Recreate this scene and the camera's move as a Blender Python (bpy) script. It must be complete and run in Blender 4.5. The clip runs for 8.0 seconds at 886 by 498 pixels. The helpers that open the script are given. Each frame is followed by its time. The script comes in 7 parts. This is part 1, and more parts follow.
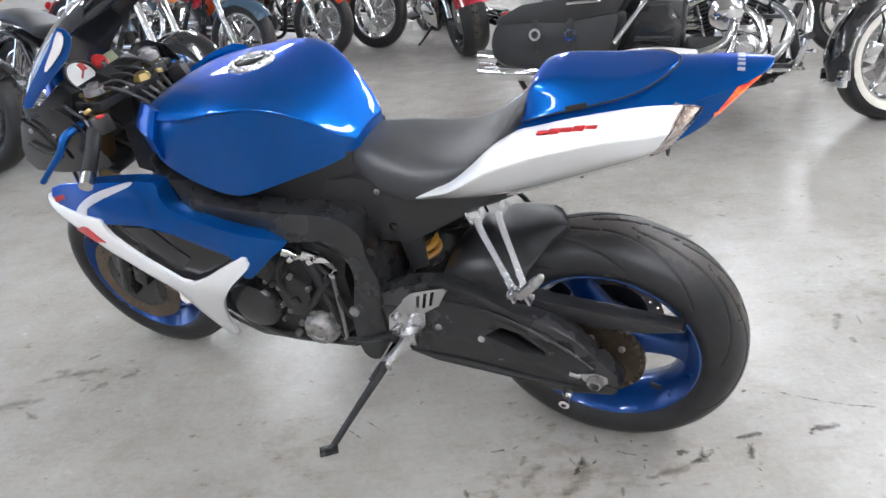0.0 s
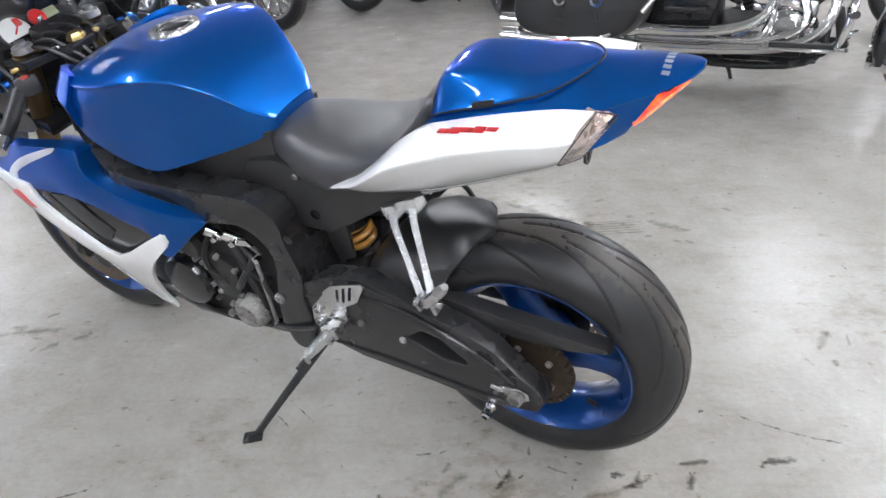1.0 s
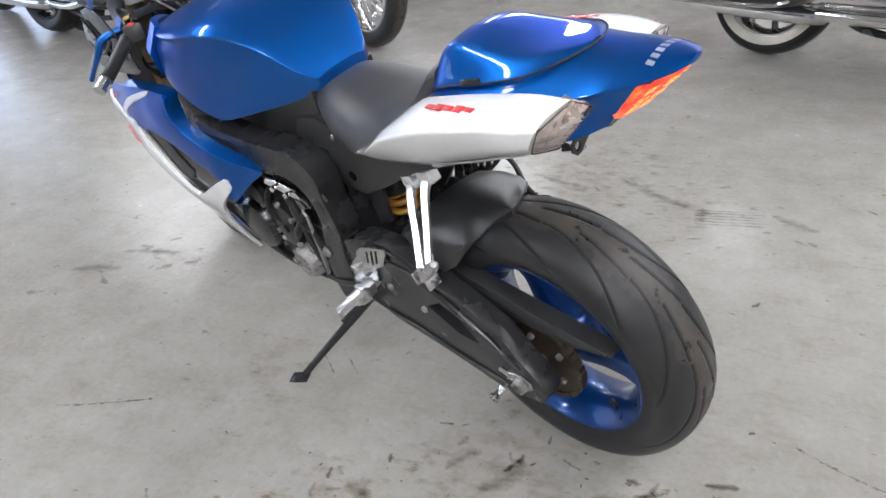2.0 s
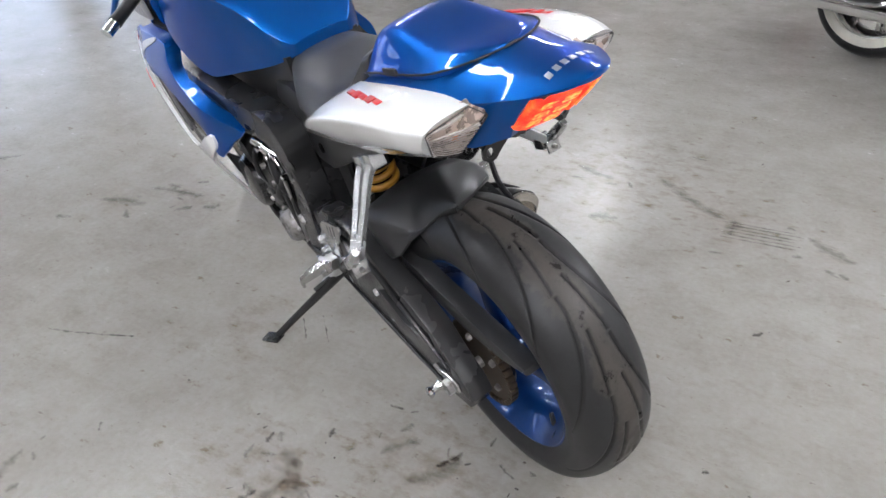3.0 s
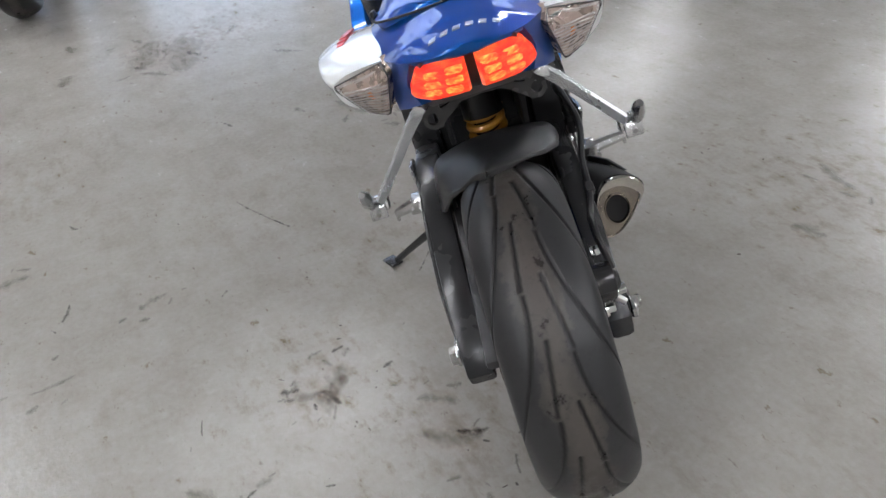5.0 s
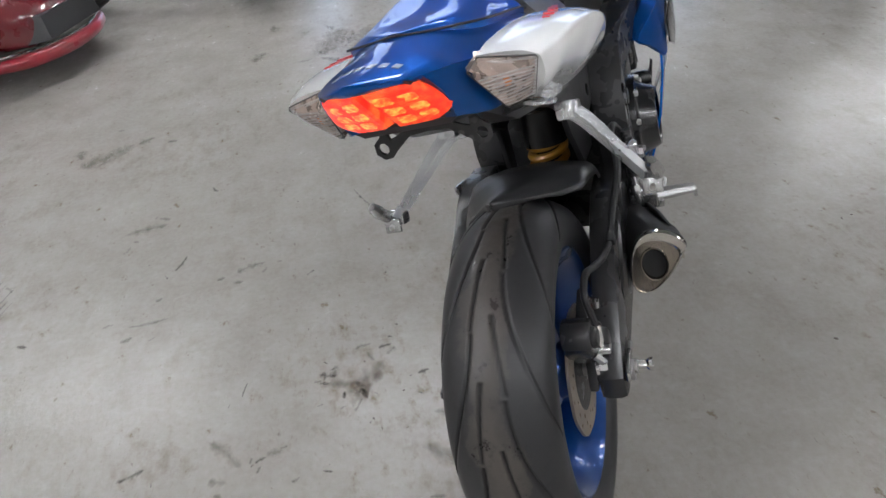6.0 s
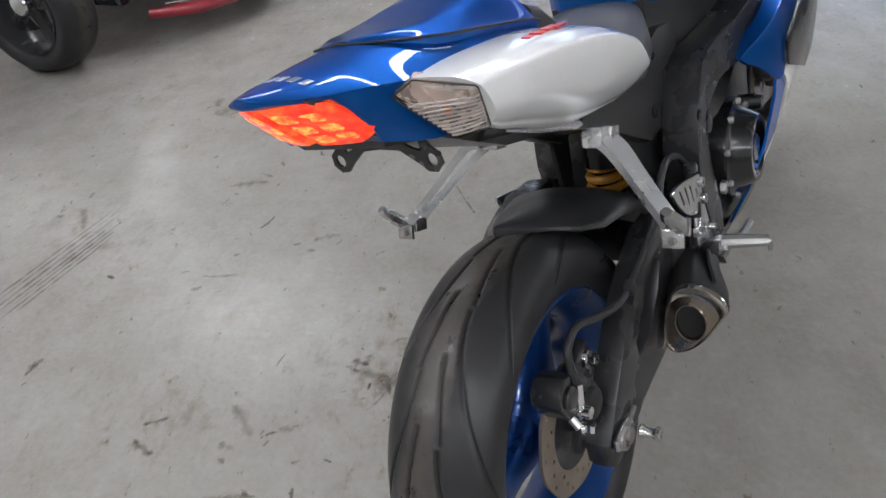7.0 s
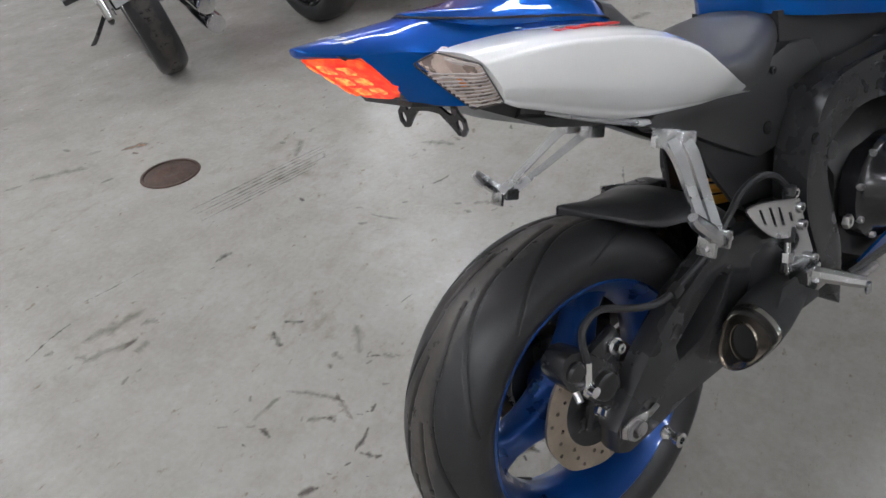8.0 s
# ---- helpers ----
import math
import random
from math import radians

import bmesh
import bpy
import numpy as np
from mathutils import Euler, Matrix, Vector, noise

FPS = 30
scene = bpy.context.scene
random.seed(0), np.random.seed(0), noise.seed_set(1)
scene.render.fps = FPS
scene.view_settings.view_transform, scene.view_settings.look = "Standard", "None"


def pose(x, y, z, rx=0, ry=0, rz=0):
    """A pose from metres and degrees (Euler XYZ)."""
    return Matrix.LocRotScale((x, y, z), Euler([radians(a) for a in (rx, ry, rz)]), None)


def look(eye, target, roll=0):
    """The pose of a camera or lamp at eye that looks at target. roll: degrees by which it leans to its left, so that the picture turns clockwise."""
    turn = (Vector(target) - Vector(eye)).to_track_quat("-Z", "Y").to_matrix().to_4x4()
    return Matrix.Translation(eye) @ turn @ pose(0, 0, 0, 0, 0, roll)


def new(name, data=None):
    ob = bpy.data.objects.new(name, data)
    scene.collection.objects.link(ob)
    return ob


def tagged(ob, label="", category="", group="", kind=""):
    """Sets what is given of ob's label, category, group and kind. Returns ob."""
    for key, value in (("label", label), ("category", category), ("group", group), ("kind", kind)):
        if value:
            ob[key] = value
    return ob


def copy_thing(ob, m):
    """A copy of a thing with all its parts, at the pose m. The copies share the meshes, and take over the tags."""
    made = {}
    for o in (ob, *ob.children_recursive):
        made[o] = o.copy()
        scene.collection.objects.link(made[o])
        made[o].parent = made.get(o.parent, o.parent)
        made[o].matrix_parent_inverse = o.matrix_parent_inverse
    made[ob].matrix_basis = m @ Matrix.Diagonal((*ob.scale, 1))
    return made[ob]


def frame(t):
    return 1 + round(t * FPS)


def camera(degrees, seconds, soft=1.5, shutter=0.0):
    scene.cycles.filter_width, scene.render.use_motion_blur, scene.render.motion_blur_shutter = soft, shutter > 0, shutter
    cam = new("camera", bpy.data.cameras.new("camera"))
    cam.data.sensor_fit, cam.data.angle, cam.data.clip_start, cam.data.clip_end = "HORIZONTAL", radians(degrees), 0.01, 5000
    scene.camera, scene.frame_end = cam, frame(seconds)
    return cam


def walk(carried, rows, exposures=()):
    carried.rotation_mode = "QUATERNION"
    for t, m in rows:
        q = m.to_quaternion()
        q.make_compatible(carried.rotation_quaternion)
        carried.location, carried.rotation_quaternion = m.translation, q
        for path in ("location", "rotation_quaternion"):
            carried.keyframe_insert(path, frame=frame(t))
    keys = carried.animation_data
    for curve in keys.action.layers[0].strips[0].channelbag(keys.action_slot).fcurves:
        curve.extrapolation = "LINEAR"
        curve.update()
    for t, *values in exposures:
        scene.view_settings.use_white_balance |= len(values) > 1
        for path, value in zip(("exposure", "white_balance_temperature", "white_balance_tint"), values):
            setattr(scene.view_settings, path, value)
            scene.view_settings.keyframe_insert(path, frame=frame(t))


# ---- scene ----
cam = camera(62.2, 8.0)
PATH = [
    (0, (0.205, 0.291, 1.228), (0.138, 2.101, 0.380), -5.0),
    (0.5, (0.346, 0.373, 1.217), (0.217, 2.164, 0.336), -3.2),
    (1, (0.473, 0.449, 1.235), (0.258, 2.197, 0.287), -3.3),
    (1.2, (0.532, 0.471, 1.239), (0.223, 2.194, 0.270), -4.0),
    (2.3, (0.872, 0.615, 1.238), (0.076, 2.124, 0.194), -3.2),
    (2.5, (0.915, 0.659, 1.237), (0.092, 2.141, 0.175), -1.4),
    (3, (1.015, 0.753, 1.249), (0.103, 2.151, 0.148), -1.9),
    (3.5, (1.150, 0.859, 1.246), (-0.046, 2.018, 0.139), -3.5),
    (4, (1.266, 0.948, 1.251), (-0.070, 1.936, 0.138), -3.8),
    (4.2, (1.286, 0.986, 1.238), (-0.071, 1.932, 0.114), -4.0),
    (5.3, (1.342, 1.286, 1.218), (-0.175, 1.825, 0.032), -6.0),
    (5.5, (1.366, 1.351, 1.218), (-0.206, 1.771, 0.055), -6.3),
    (6, (1.423, 1.523, 1.236), (-0.201, 1.695, 0.082), -6.3),
    (6.5, (1.382, 1.644, 1.213), (-0.238, 1.581, 0.043), -5.8),
    (7, (1.316, 1.797, 1.224), (-0.272, 1.508, 0.044), -6.3),
    (7.5, (1.311, 1.987, 1.233), (-0.183, 1.337, 0.072), -5.5),
    (8, (1.351, 2.093, 1.240), (-0.018, 1.203, 0.086), -7.2),
]
walk(cam, [(t, look(eye, target, roll)) for t, eye, target, roll in PATH], exposures=[(0.0, 0.32, 6240, 13.0), (1.2, 0.31, 6240, 13.0), (2.5, 0.15, 6370, 13.5), (4.0, -0.13, 6380, 14.0), (5.5, -0.26, 6400, 13.0), (8.0, -0.33, 6330, 13.0)])

# ---- light: a closed hall with tall windows on one side and rows of ceiling tubes ----
world = bpy.data.worlds.new("world")
scene.world = world
world.use_nodes = True
wn = world.node_tree
sky = wn.nodes.new("ShaderNodeTexSky")
sky.sky_type = "NISHITA"
sky.sun_disc = False
sky.sun_elevation = radians(35)
sky.sun_rotation = radians(90)
wn.links.new(sky.outputs[0], wn.nodes["Background"].inputs[0])
wn.nodes["Background"].inputs[1].default_value = 0.15
sun = new("sun", bpy.data.lights.new("sun", "SUN"))
sun.data.energy, sun.data.angle, sun.data.color = 2.0, radians(0.5), (1.0, 0.95, 0.88)
sun.matrix_world = look((20, 0, 14), (0, 0, 0))
scene.view_settings.exposure = 0.0
TUBE_POWER = 42.0
WINDOW_POWER = 51.0

# ---- materials ----


def nodes_of(name):
    m = bpy.data.materials.new(name)
    m.use_nodes = True
    t = m.node_tree
    return m, t, t.nodes["Principled BSDF"]


def noise_node(t, scale, detail=4.0, rough=0.55, coords="Object", stretch=None):
    co = t.nodes.new("ShaderNodeTexCoord")
    n = t.nodes.new("ShaderNodeTexNoise")
    n.inputs["Scale"].default_value = scale
    n.inputs["Detail"].default_value = detail
    n.inputs["Roughness"].default_value = rough
    src = co.outputs[coords]
    if stretch:
        mp = t.nodes.new("ShaderNodeMapping")
        mp.inputs["Scale"].default_value = stretch
        t.links.new(src, mp.inputs[0])
        src = mp.outputs[0]
    t.links.new(src, n.inputs["Vector"])
    return n


def ramp(t, src, stops):
    r = t.nodes.new("ShaderNodeValToRGB")
    els = r.color_ramp.elements
    while len(els) < len(stops):
        els.new(0.5)
    for e, (p, c) in zip(els, stops):
        e.position = p
        e.color = (*c, 1) if len(c) == 3 else c
    t.links.new(src, r.inputs[0])
    return r


def mix(t, fac, a, b, mode="MIX"):
    m = t.nodes.new("ShaderNodeMix")
    m.data_type = "RGBA"
    m.blend_type = mode
    for sock, val in ((m.inputs[0], fac), (m.inputs[6], a), (m.inputs[7], b)):
        if isinstance(val, (int, float)):
            sock.default_value = val
        elif isinstance(val, tuple):
            sock.default_value = (*val, 1)
        else:
            t.links.new(val, sock)
    return m.outputs[2]


def surface(name, colour, rough, metal=0.0, coat=0.0, vary=0.25, scale=6.0, grain=120.0, bump=0.05, dirt=None, dirt_at=(0.55, 0.75), spec=0.5, rough_vary=0.12, tint=None, coat_ior=1.5):
    """A paint, plastic or metal with variation at two scales, fine relief, and optional grime."""
    m, t, p = nodes_of(name)
    big, fine = noise_node(t, scale), noise_node(t, grain, 3.0)
    dark = tuple(c * (1 - vary) for c in colour)
    light = tuple(min(1, c * (1 + vary)) for c in colour)
    col = ramp(t, big.outputs[0], [(0.3, dark), (0.7, light)]).outputs[0]
    col = mix(t, 0.25 * min(1, vary * 3), col, ramp(t, fine.outputs[0], [(0.35, dark), (0.65, light)]).outputs[0])
    if dirt:
        d = noise_node(t, scale * 2.3, 6.0, 0.65)
        col = mix(t, ramp(t, d.outputs[0], [(dirt_at[0], (0, 0, 0)), (dirt_at[1], (1, 1, 1))]).outputs[0], col, dirt)
    t.links.new(col, p.inputs["Base Color"])
    p.inputs["Metallic"].default_value = metal
    p.inputs["Specular IOR Level"].default_value = spec
    if tint:
        p.inputs["Specular Tint"].default_value = (*tint, 1)
    if coat:
        p.inputs["Coat Weight"].default_value = coat
        p.inputs["Coat Roughness"].default_value = 0.025
        p.inputs["Coat IOR"].default_value = coat_ior
    mr = t.nodes.new("ShaderNodeMapRange")
    mr.inputs["To Min"].default_value, mr.inputs["To Max"].default_value = max(0.02, rough - rough_vary), min(1, rough + rough_vary)
    t.links.new(big.outputs[0], mr.inputs[0])
    t.links.new(mr.outputs[0], p.inputs["Roughness"])
    if bump:
        b = t.nodes.new("ShaderNodeBump")
        b.inputs["Strength"].default_value = bump
        b.inputs["Distance"].default_value = 0.002
        t.links.new(fine.outputs[0], b.inputs["Height"])
        t.links.new(b.outputs[0], p.inputs["Normal"])
    return m


def glassy(name, colour, rough=0.05, alpha=1.0, ior=1.45):
    m, t, p = nodes_of(name)
    p.inputs["Base Color"].default_value = (*colour, 1)
    p.inputs["Roughness"].default_value = rough
    p.inputs["Transmission Weight"].default_value = alpha
    p.inputs["IOR"].default_value = ior
    return m


def glowing(name, colour, strength, base=(0.8, 0.8, 0.8)):
    m, t, p = nodes_of(name)
    p.inputs["Base Color"].default_value = (*base, 1)
    p.inputs["Emission Color"].default_value = (*colour, 1)
    p.inputs["Emission Strength"].default_value = strength
    return m


def concrete():
    """Sealed grey concrete: broad cloudy tone, brown stains, dark specks, scuffs, and a wavy polish."""
    m, t, p = nodes_of("sealed_concrete")
    cloud, mid = noise_node(t, 0.9, 5.0, 0.6), noise_node(t, 5.0, 6.0, 0.65)
    fine = noise_node(t, 60.0, 5.0, 0.6)
    col = ramp(t, cloud.outputs[0], [(0.3, (0.272, 0.255, 0.231)), (0.55, (0.320, 0.304, 0.281)), (0.75, (0.352, 0.337, 0.314))]).outputs[0]
    col = mix(t, 0.45, col, ramp(t, mid.outputs[0], [(0.30, (0.215, 0.196, 0.172)), (0.65, (0.342, 0.329, 0.310))]).outputs[0])
    col = mix(t, 0.10, col, ramp(t, fine.outputs[0], [(0.38, (0.160, 0.152, 0.140)), (0.62, (0.368, 0.360, 0.352))]).outputs[0])
    # brown stains in scattered groups, then small dark specks within them
    group = noise_node(t, 1.7, 3.0, 0.5)
    stain = noise_node(t, 9.0, 8.0, 0.72, stretch=(1.0, 1.8, 1.0))
    mul = t.nodes.new("ShaderNodeMath")
    mul.operation = "MULTIPLY"
    t.links.new(ramp(t, group.outputs[0], [(0.35, (0, 0, 0)), (0.75, (1, 1, 1))]).outputs[0], mul.inputs[0])
    t.links.new(ramp(t, stain.outputs[0], [(0.50, (0, 0, 0)), (0.80, (0.8, 0.8, 0.8))]).outputs[0], mul.inputs[1])
    col = mix(t, mul.outputs[0], col, (0.160, 0.132, 0.104))
    speck = noise_node(t, 24.0, 4.0, 0.6, stretch=(1.0, 2.2, 1.0))
    col = mix(t, ramp(t, speck.outputs[0], [(0.68, (0, 0, 0)), (0.80, (0.9, 0.9, 0.9))]).outputs[0], col, (0.088, 0.066, 0.048))
    # thin brown flecks and pale worn spots, combed one way
    fleck = noise_node(t, 46.0, 5.0, 0.7, stretch=(1.0, 2.6, 1.0))
    col = mix(t, ramp(t, fleck.outputs[0], [(0.60, (0, 0, 0)), (0.76, (0.55, 0.55, 0.55))]).outputs[0], col, (0.152, 0.124, 0.096))
    pale = noise_node(t, 13.0, 6.0, 0.68, stretch=(1.7, 1.0, 1.0))
    col = mix(t, ramp(t, pale.outputs[0], [(0.56, (0, 0, 0)), (0.74, (0.40, 0.40, 0.40))]).outputs[0], col, (0.376, 0.364, 0.344))
    # patches of trodden brown grime
    ragged = noise_node(t, 15.0, 7.0, 0.66, stretch=(1.0, 1.5, 1.0))
    for gx, gy, size, deep in ((0.10, 1.40, 0.34, 1.0), (0.42, 1.62, 0.40, 0.9), (0.25, 3.05, 0.75, 0.9), (-0.25, 1.75, 0.30, 0.7), (0.75, 2.90, 0.35, 0.6), (-0.35, 0.40, 0.40, 0.6), (0.3, 0.95, 0.25, 0.8), (-2.4, 1.8, 0.6, 0.8), (1.45, 2.35, 0.35, 0.7), (-1.2, 0.8, 0.5, 0.5)):
        gco = t.nodes.new("ShaderNodeTexCoord")
        gmp = t.nodes.new("ShaderNodeMapping")
        gmp.inputs["Location"].default_value = (-gx / size, -gy / size, 0)
        gmp.inputs["Scale"].default_value = (1 / size, 1 / size, 0)
        t.links.new(gco.outputs["Object"], gmp.inputs[0])
        ball = t.nodes.new("ShaderNodeTexGradient")
        ball.gradient_type = "SPHERICAL"
        t.links.new(gmp.outputs[0], ball.inputs[0])
        sumn = t.nodes.new("ShaderNodeMath")
        sumn.operation = "MULTIPLY_ADD"
        sumn.inputs[1].default_value = 0.22
        t.links.new(ball.outputs["Fac"], sumn.inputs[0])
        t.links.new(ragged.outputs[0], sumn.inputs[2])
        col = mix(t, ramp(t, sumn.outputs[0], [(0.64, (0, 0, 0)), (0.84, (0.52 * deep,) * 3)]).outputs[0], col, (0.144, 0.108, 0.072))
    t.links.new(col, p.inputs["Base Color"])
    mr = t.nodes.new("ShaderNodeMapRange")
    scuff = noise_node(t, 21.0, 7.0, 0.72, stretch=(1.0, 1.9, 1.0))
    mr.inputs["From Min"].default_value, mr.inputs["From Max"].default_value = 0.34, 0.66
    mr.inputs["To Min"].default_value, mr.inputs["To Max"].default_value = 0.08, 0.30
    both = t.nodes.new("ShaderNodeMath")
    both.operation = "MULTIPLY_ADD"
    both.inputs[1].default_value = 0.6
    half = t.nodes.new("ShaderNodeMath")
    half.operation = "MULTIPLY"
    half.inputs[1].default_value = 0.4
    t.links.new(mid.outputs[0], half.inputs[0])
    t.links.new(scuff.outputs[0], both.inputs[0])
    t.links.new(half.outputs[0], both.inputs[2])
    t.links.new(both.outputs[0], mr.inputs[0])
    t.links.new(mr.outputs[0], p.inputs["Roughness"])
    p.inputs["Specular IOR Level"].default_value = 0.16
    wave = noise_node(t, 48.0, 4.5, 0.66, stretch=(1.0, 1.2, 1.0))
    b = t.nodes.new("ShaderNodeBump")
    b.inputs["Strength"].default_value, b.inputs["Distance"].default_value = 0.24, 0.004
    t.links.new(wave.outputs[0], b.inputs["Height"])
    t.links.new(b.outputs[0], p.inputs["Normal"])
    return m


def tyre_rubber():
    """Worn rubber: charcoal walls and a dusty brownish tread down the middle."""
    m, t, p = nodes_of("tyre_rubber")
    co = t.nodes.new("ShaderNodeTexCoord")
    sep = t.nodes.new("ShaderNodeSeparateXYZ")
    t.links.new(co.outputs["Object"], sep.inputs[0])
    ab = t.nodes.new("ShaderNodeMath")
    ab.operation = "ABSOLUTE"
    t.links.new(sep.outputs[1], ab.inputs[0])
    big = noise_node(t, 14.0, 5.0, 0.6)
    add = t.nodes.new("ShaderNodeMath")
    add.operation = "MULTIPLY_ADD"
    add.inputs[1].default_value = 0.09
    t.links.new(big.outputs[0], add.inputs[0])
    t.links.new(ab.outputs[0], add.inputs[2])
    dust = ramp(t, add.outputs[0], [(0.050, (0.060, 0.053, 0.047)), (0.074, (0.043, 0.039, 0.036)), (0.079, (0.022, 0.022, 0.023)), (0.2, (0.023, 0.023, 0.024))]).outputs[0]
    patch = noise_node(t, 22.0, 6.0, 0.7)
    col = mix(t, ramp(t, patch.outputs[0], [(0.52, (0, 0, 0)), (0.62, (0.6, 0.6, 0.6))]).outputs[0], dust, (0.014, 0.014, 0.015))
    # groove recesses are darkened in the colour by cut depth, below bare rubber
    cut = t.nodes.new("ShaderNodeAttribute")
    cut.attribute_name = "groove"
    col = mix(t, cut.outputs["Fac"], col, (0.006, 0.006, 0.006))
    t.links.new(col, p.inputs["Base Color"])
    worn = ramp(t, patch.outputs[0], [(0.42, (0.54, 0.54, 0.54)), (0.62, (0.24, 0.24, 0.24))]).outputs[0]
    wall = ramp(t, add.outputs[0], [(0.072, (0, 0, 0)), (0.080, (1, 1, 1))]).outputs[0]
    t.links.new(mix(t, wall, worn, (0.40, 0.40, 0.40)), p.inputs["Roughness"])
    p.inputs["Specular IOR Level"].default_value = 0.35
    fine = noise_node(t, 300.0, 3.0)
    b = t.nodes.new("ShaderNodeBump")
    b.inputs["Strength"].default_value, b.inputs["Distance"].default_value = 0.15, 0.001
    t.links.new(fine.outputs[0], b.inputs["Height"])
    t.links.new(b.outputs[0], p.inputs["Normal"])
    return m


BLUE = surface("blue_metallic_paint", (0.003, 0.082, 0.33), 0.34, metal=0.70, coat=0.75, spec=0.15, vary=0.10, scale=3.0, grain=900, bump=0.02, rough_vary=0.04, tint=(0.05, 0.36, 1.0), coat_ior=1.38)
WHITE = surface("pearl_white_paint", (0.86, 0.87, 0.87), 0.25, coat=1.0, vary=0.03, scale=4.0, grain=700, bump=0.01, rough_vary=0.04)
BLACK = surface("black_satin_metal", (0.022, 0.022, 0.023), 0.27, metal=0.0, rough_vary=0.03, vary=0.2, scale=9, grain=350, bump=0.06)
PLASTIC = surface("black_plastic", (0.026, 0.026, 0.027), 0.34, vary=0.2, scale=9, grain=500, bump=0.12)
DARK = surface("dark_grey_engine_metal", (0.02, 0.02, 0.02), 0.34, metal=0.2, vary=0.35, scale=14, grain=300, bump=0.1, dirt=(0.05, 0.04, 0.03))
SEAT = surface("seat_vinyl", (0.047, 0.047, 0.049), 0.40, vary=0.15, scale=7, grain=420, bump=0.25)
RUBBER = tyre_rubber()
ALU = surface("cast_aluminium", (0.60, 0.60, 0.60), 0.25, metal=1.0, vary=0.12, scale=12, grain=260, bump=0.12, dirt=(0.32, 0.31, 0.30), dirt_at=(0.62, 0.8))
SILVER = surface("silver_paint", (0.72, 0.73, 0.74), 0.25, metal=0.75, vary=0.06, scale=8, grain=300, bump=0.03)
CHROME = surface("chrome", (0.82, 0.82, 0.82), 0.08, metal=1.0, vary=0.06, scale=8, grain=200, bump=0.01, rough_vary=0.04)
STEEL = surface("worn_steel", (0.42, 0.41, 0.40), 0.35, metal=0.9, vary=0.25, scale=16, grain=240, bump=0.1, dirt=(0.12, 0.09, 0.06))
RIMBLUE = surface("blue_wheel_paint", (0.002, 0.042, 0.19), 0.30, metal=0.55, coat=0.6, vary=0.2, scale=9, grain=500, bump=0.03)
BRASS = surface("bronze_anodised", (0.30, 0.20, 0.09), 0.4, metal=0.8, vary=0.2, scale=15, grain=200)
CHAINM = surface("grimy_chain_steel", (0.075, 0.055, 0.038), 0.45, metal=0.7, vary=0.35, scale=40, grain=200)
SEAMBLACK = surface("black_gap_rubber", (0.008, 0.008, 0.009), 0.55, vary=0.1)
DISC = surface("brake_disc_steel", (0.40, 0.34, 0.27), 0.38, metal=0.8, vary=0.2, scale=20, grain=300)


def floor_stain(name, colour, deep=0.85, lo=0.60, hi=0.98):
    """A dried smear that thins out into the concrete with a ragged, broken edge."""
    m, t, p = nodes_of(name)
    n, f = noise_node(t, 24.0, 5.0, 0.6, stretch=(1.0, 1.7, 1.0)), noise_node(t, 90.0, 3.0)
    dark, light = tuple(c * 0.6 for c in colour), tuple(c * 1.4 for c in colour)
    t.links.new(ramp(t, f.outputs[0], [(0.35, dark), (0.65, light)]).outputs[0], p.inputs["Base Color"])
    p.inputs["Roughness"].default_value = 0.5
    fade = t.nodes.new("ShaderNodeAttribute")
    fade.attribute_name = "fade"
    k = t.nodes.new("ShaderNodeMath")
    k.operation = "MULTIPLY_ADD"
    k.inputs[1].default_value = 0.38
    t.links.new(fade.outputs["Fac"], k.inputs[0])
    t.links.new(n.outputs[0], k.inputs[2])
    t.links.new(ramp(t, k.outputs[0], [(lo, (0, 0, 0)), (hi, (deep, deep, deep))]).outputs[0], p.inputs["Alpha"])
    return m


SPRING = surface("yellow_spring", (0.52, 0.25, 0.03), 0.35, vary=0.1, coat=0.4)
RED = surface("red_paint", (0.55, 0.02, 0.02), 0.35, vary=0.08, coat=0.5)
BLUEANO = surface("blue_anodised", (0.01, 0.10, 0.35), 0.3, metal=0.8, vary=0.1)
GOLD = surface("brass_gold", (0.55, 0.40, 0.16), 0.3, metal=0.9, vary=0.15)
DIAL = surface("white_dial", (0.75, 0.75, 0.73), 0.4, vary=0.03)
LETTERING = surface("silver_lettering", (0.40, 0.44, 0.52), 0.32, metal=0.5, vary=0.05, coat=0.5)
SILVERDECAL = surface("silver_decal", (0.62, 0.64, 0.68), 0.3, metal=0.3, vary=0.04, coat=0.8)


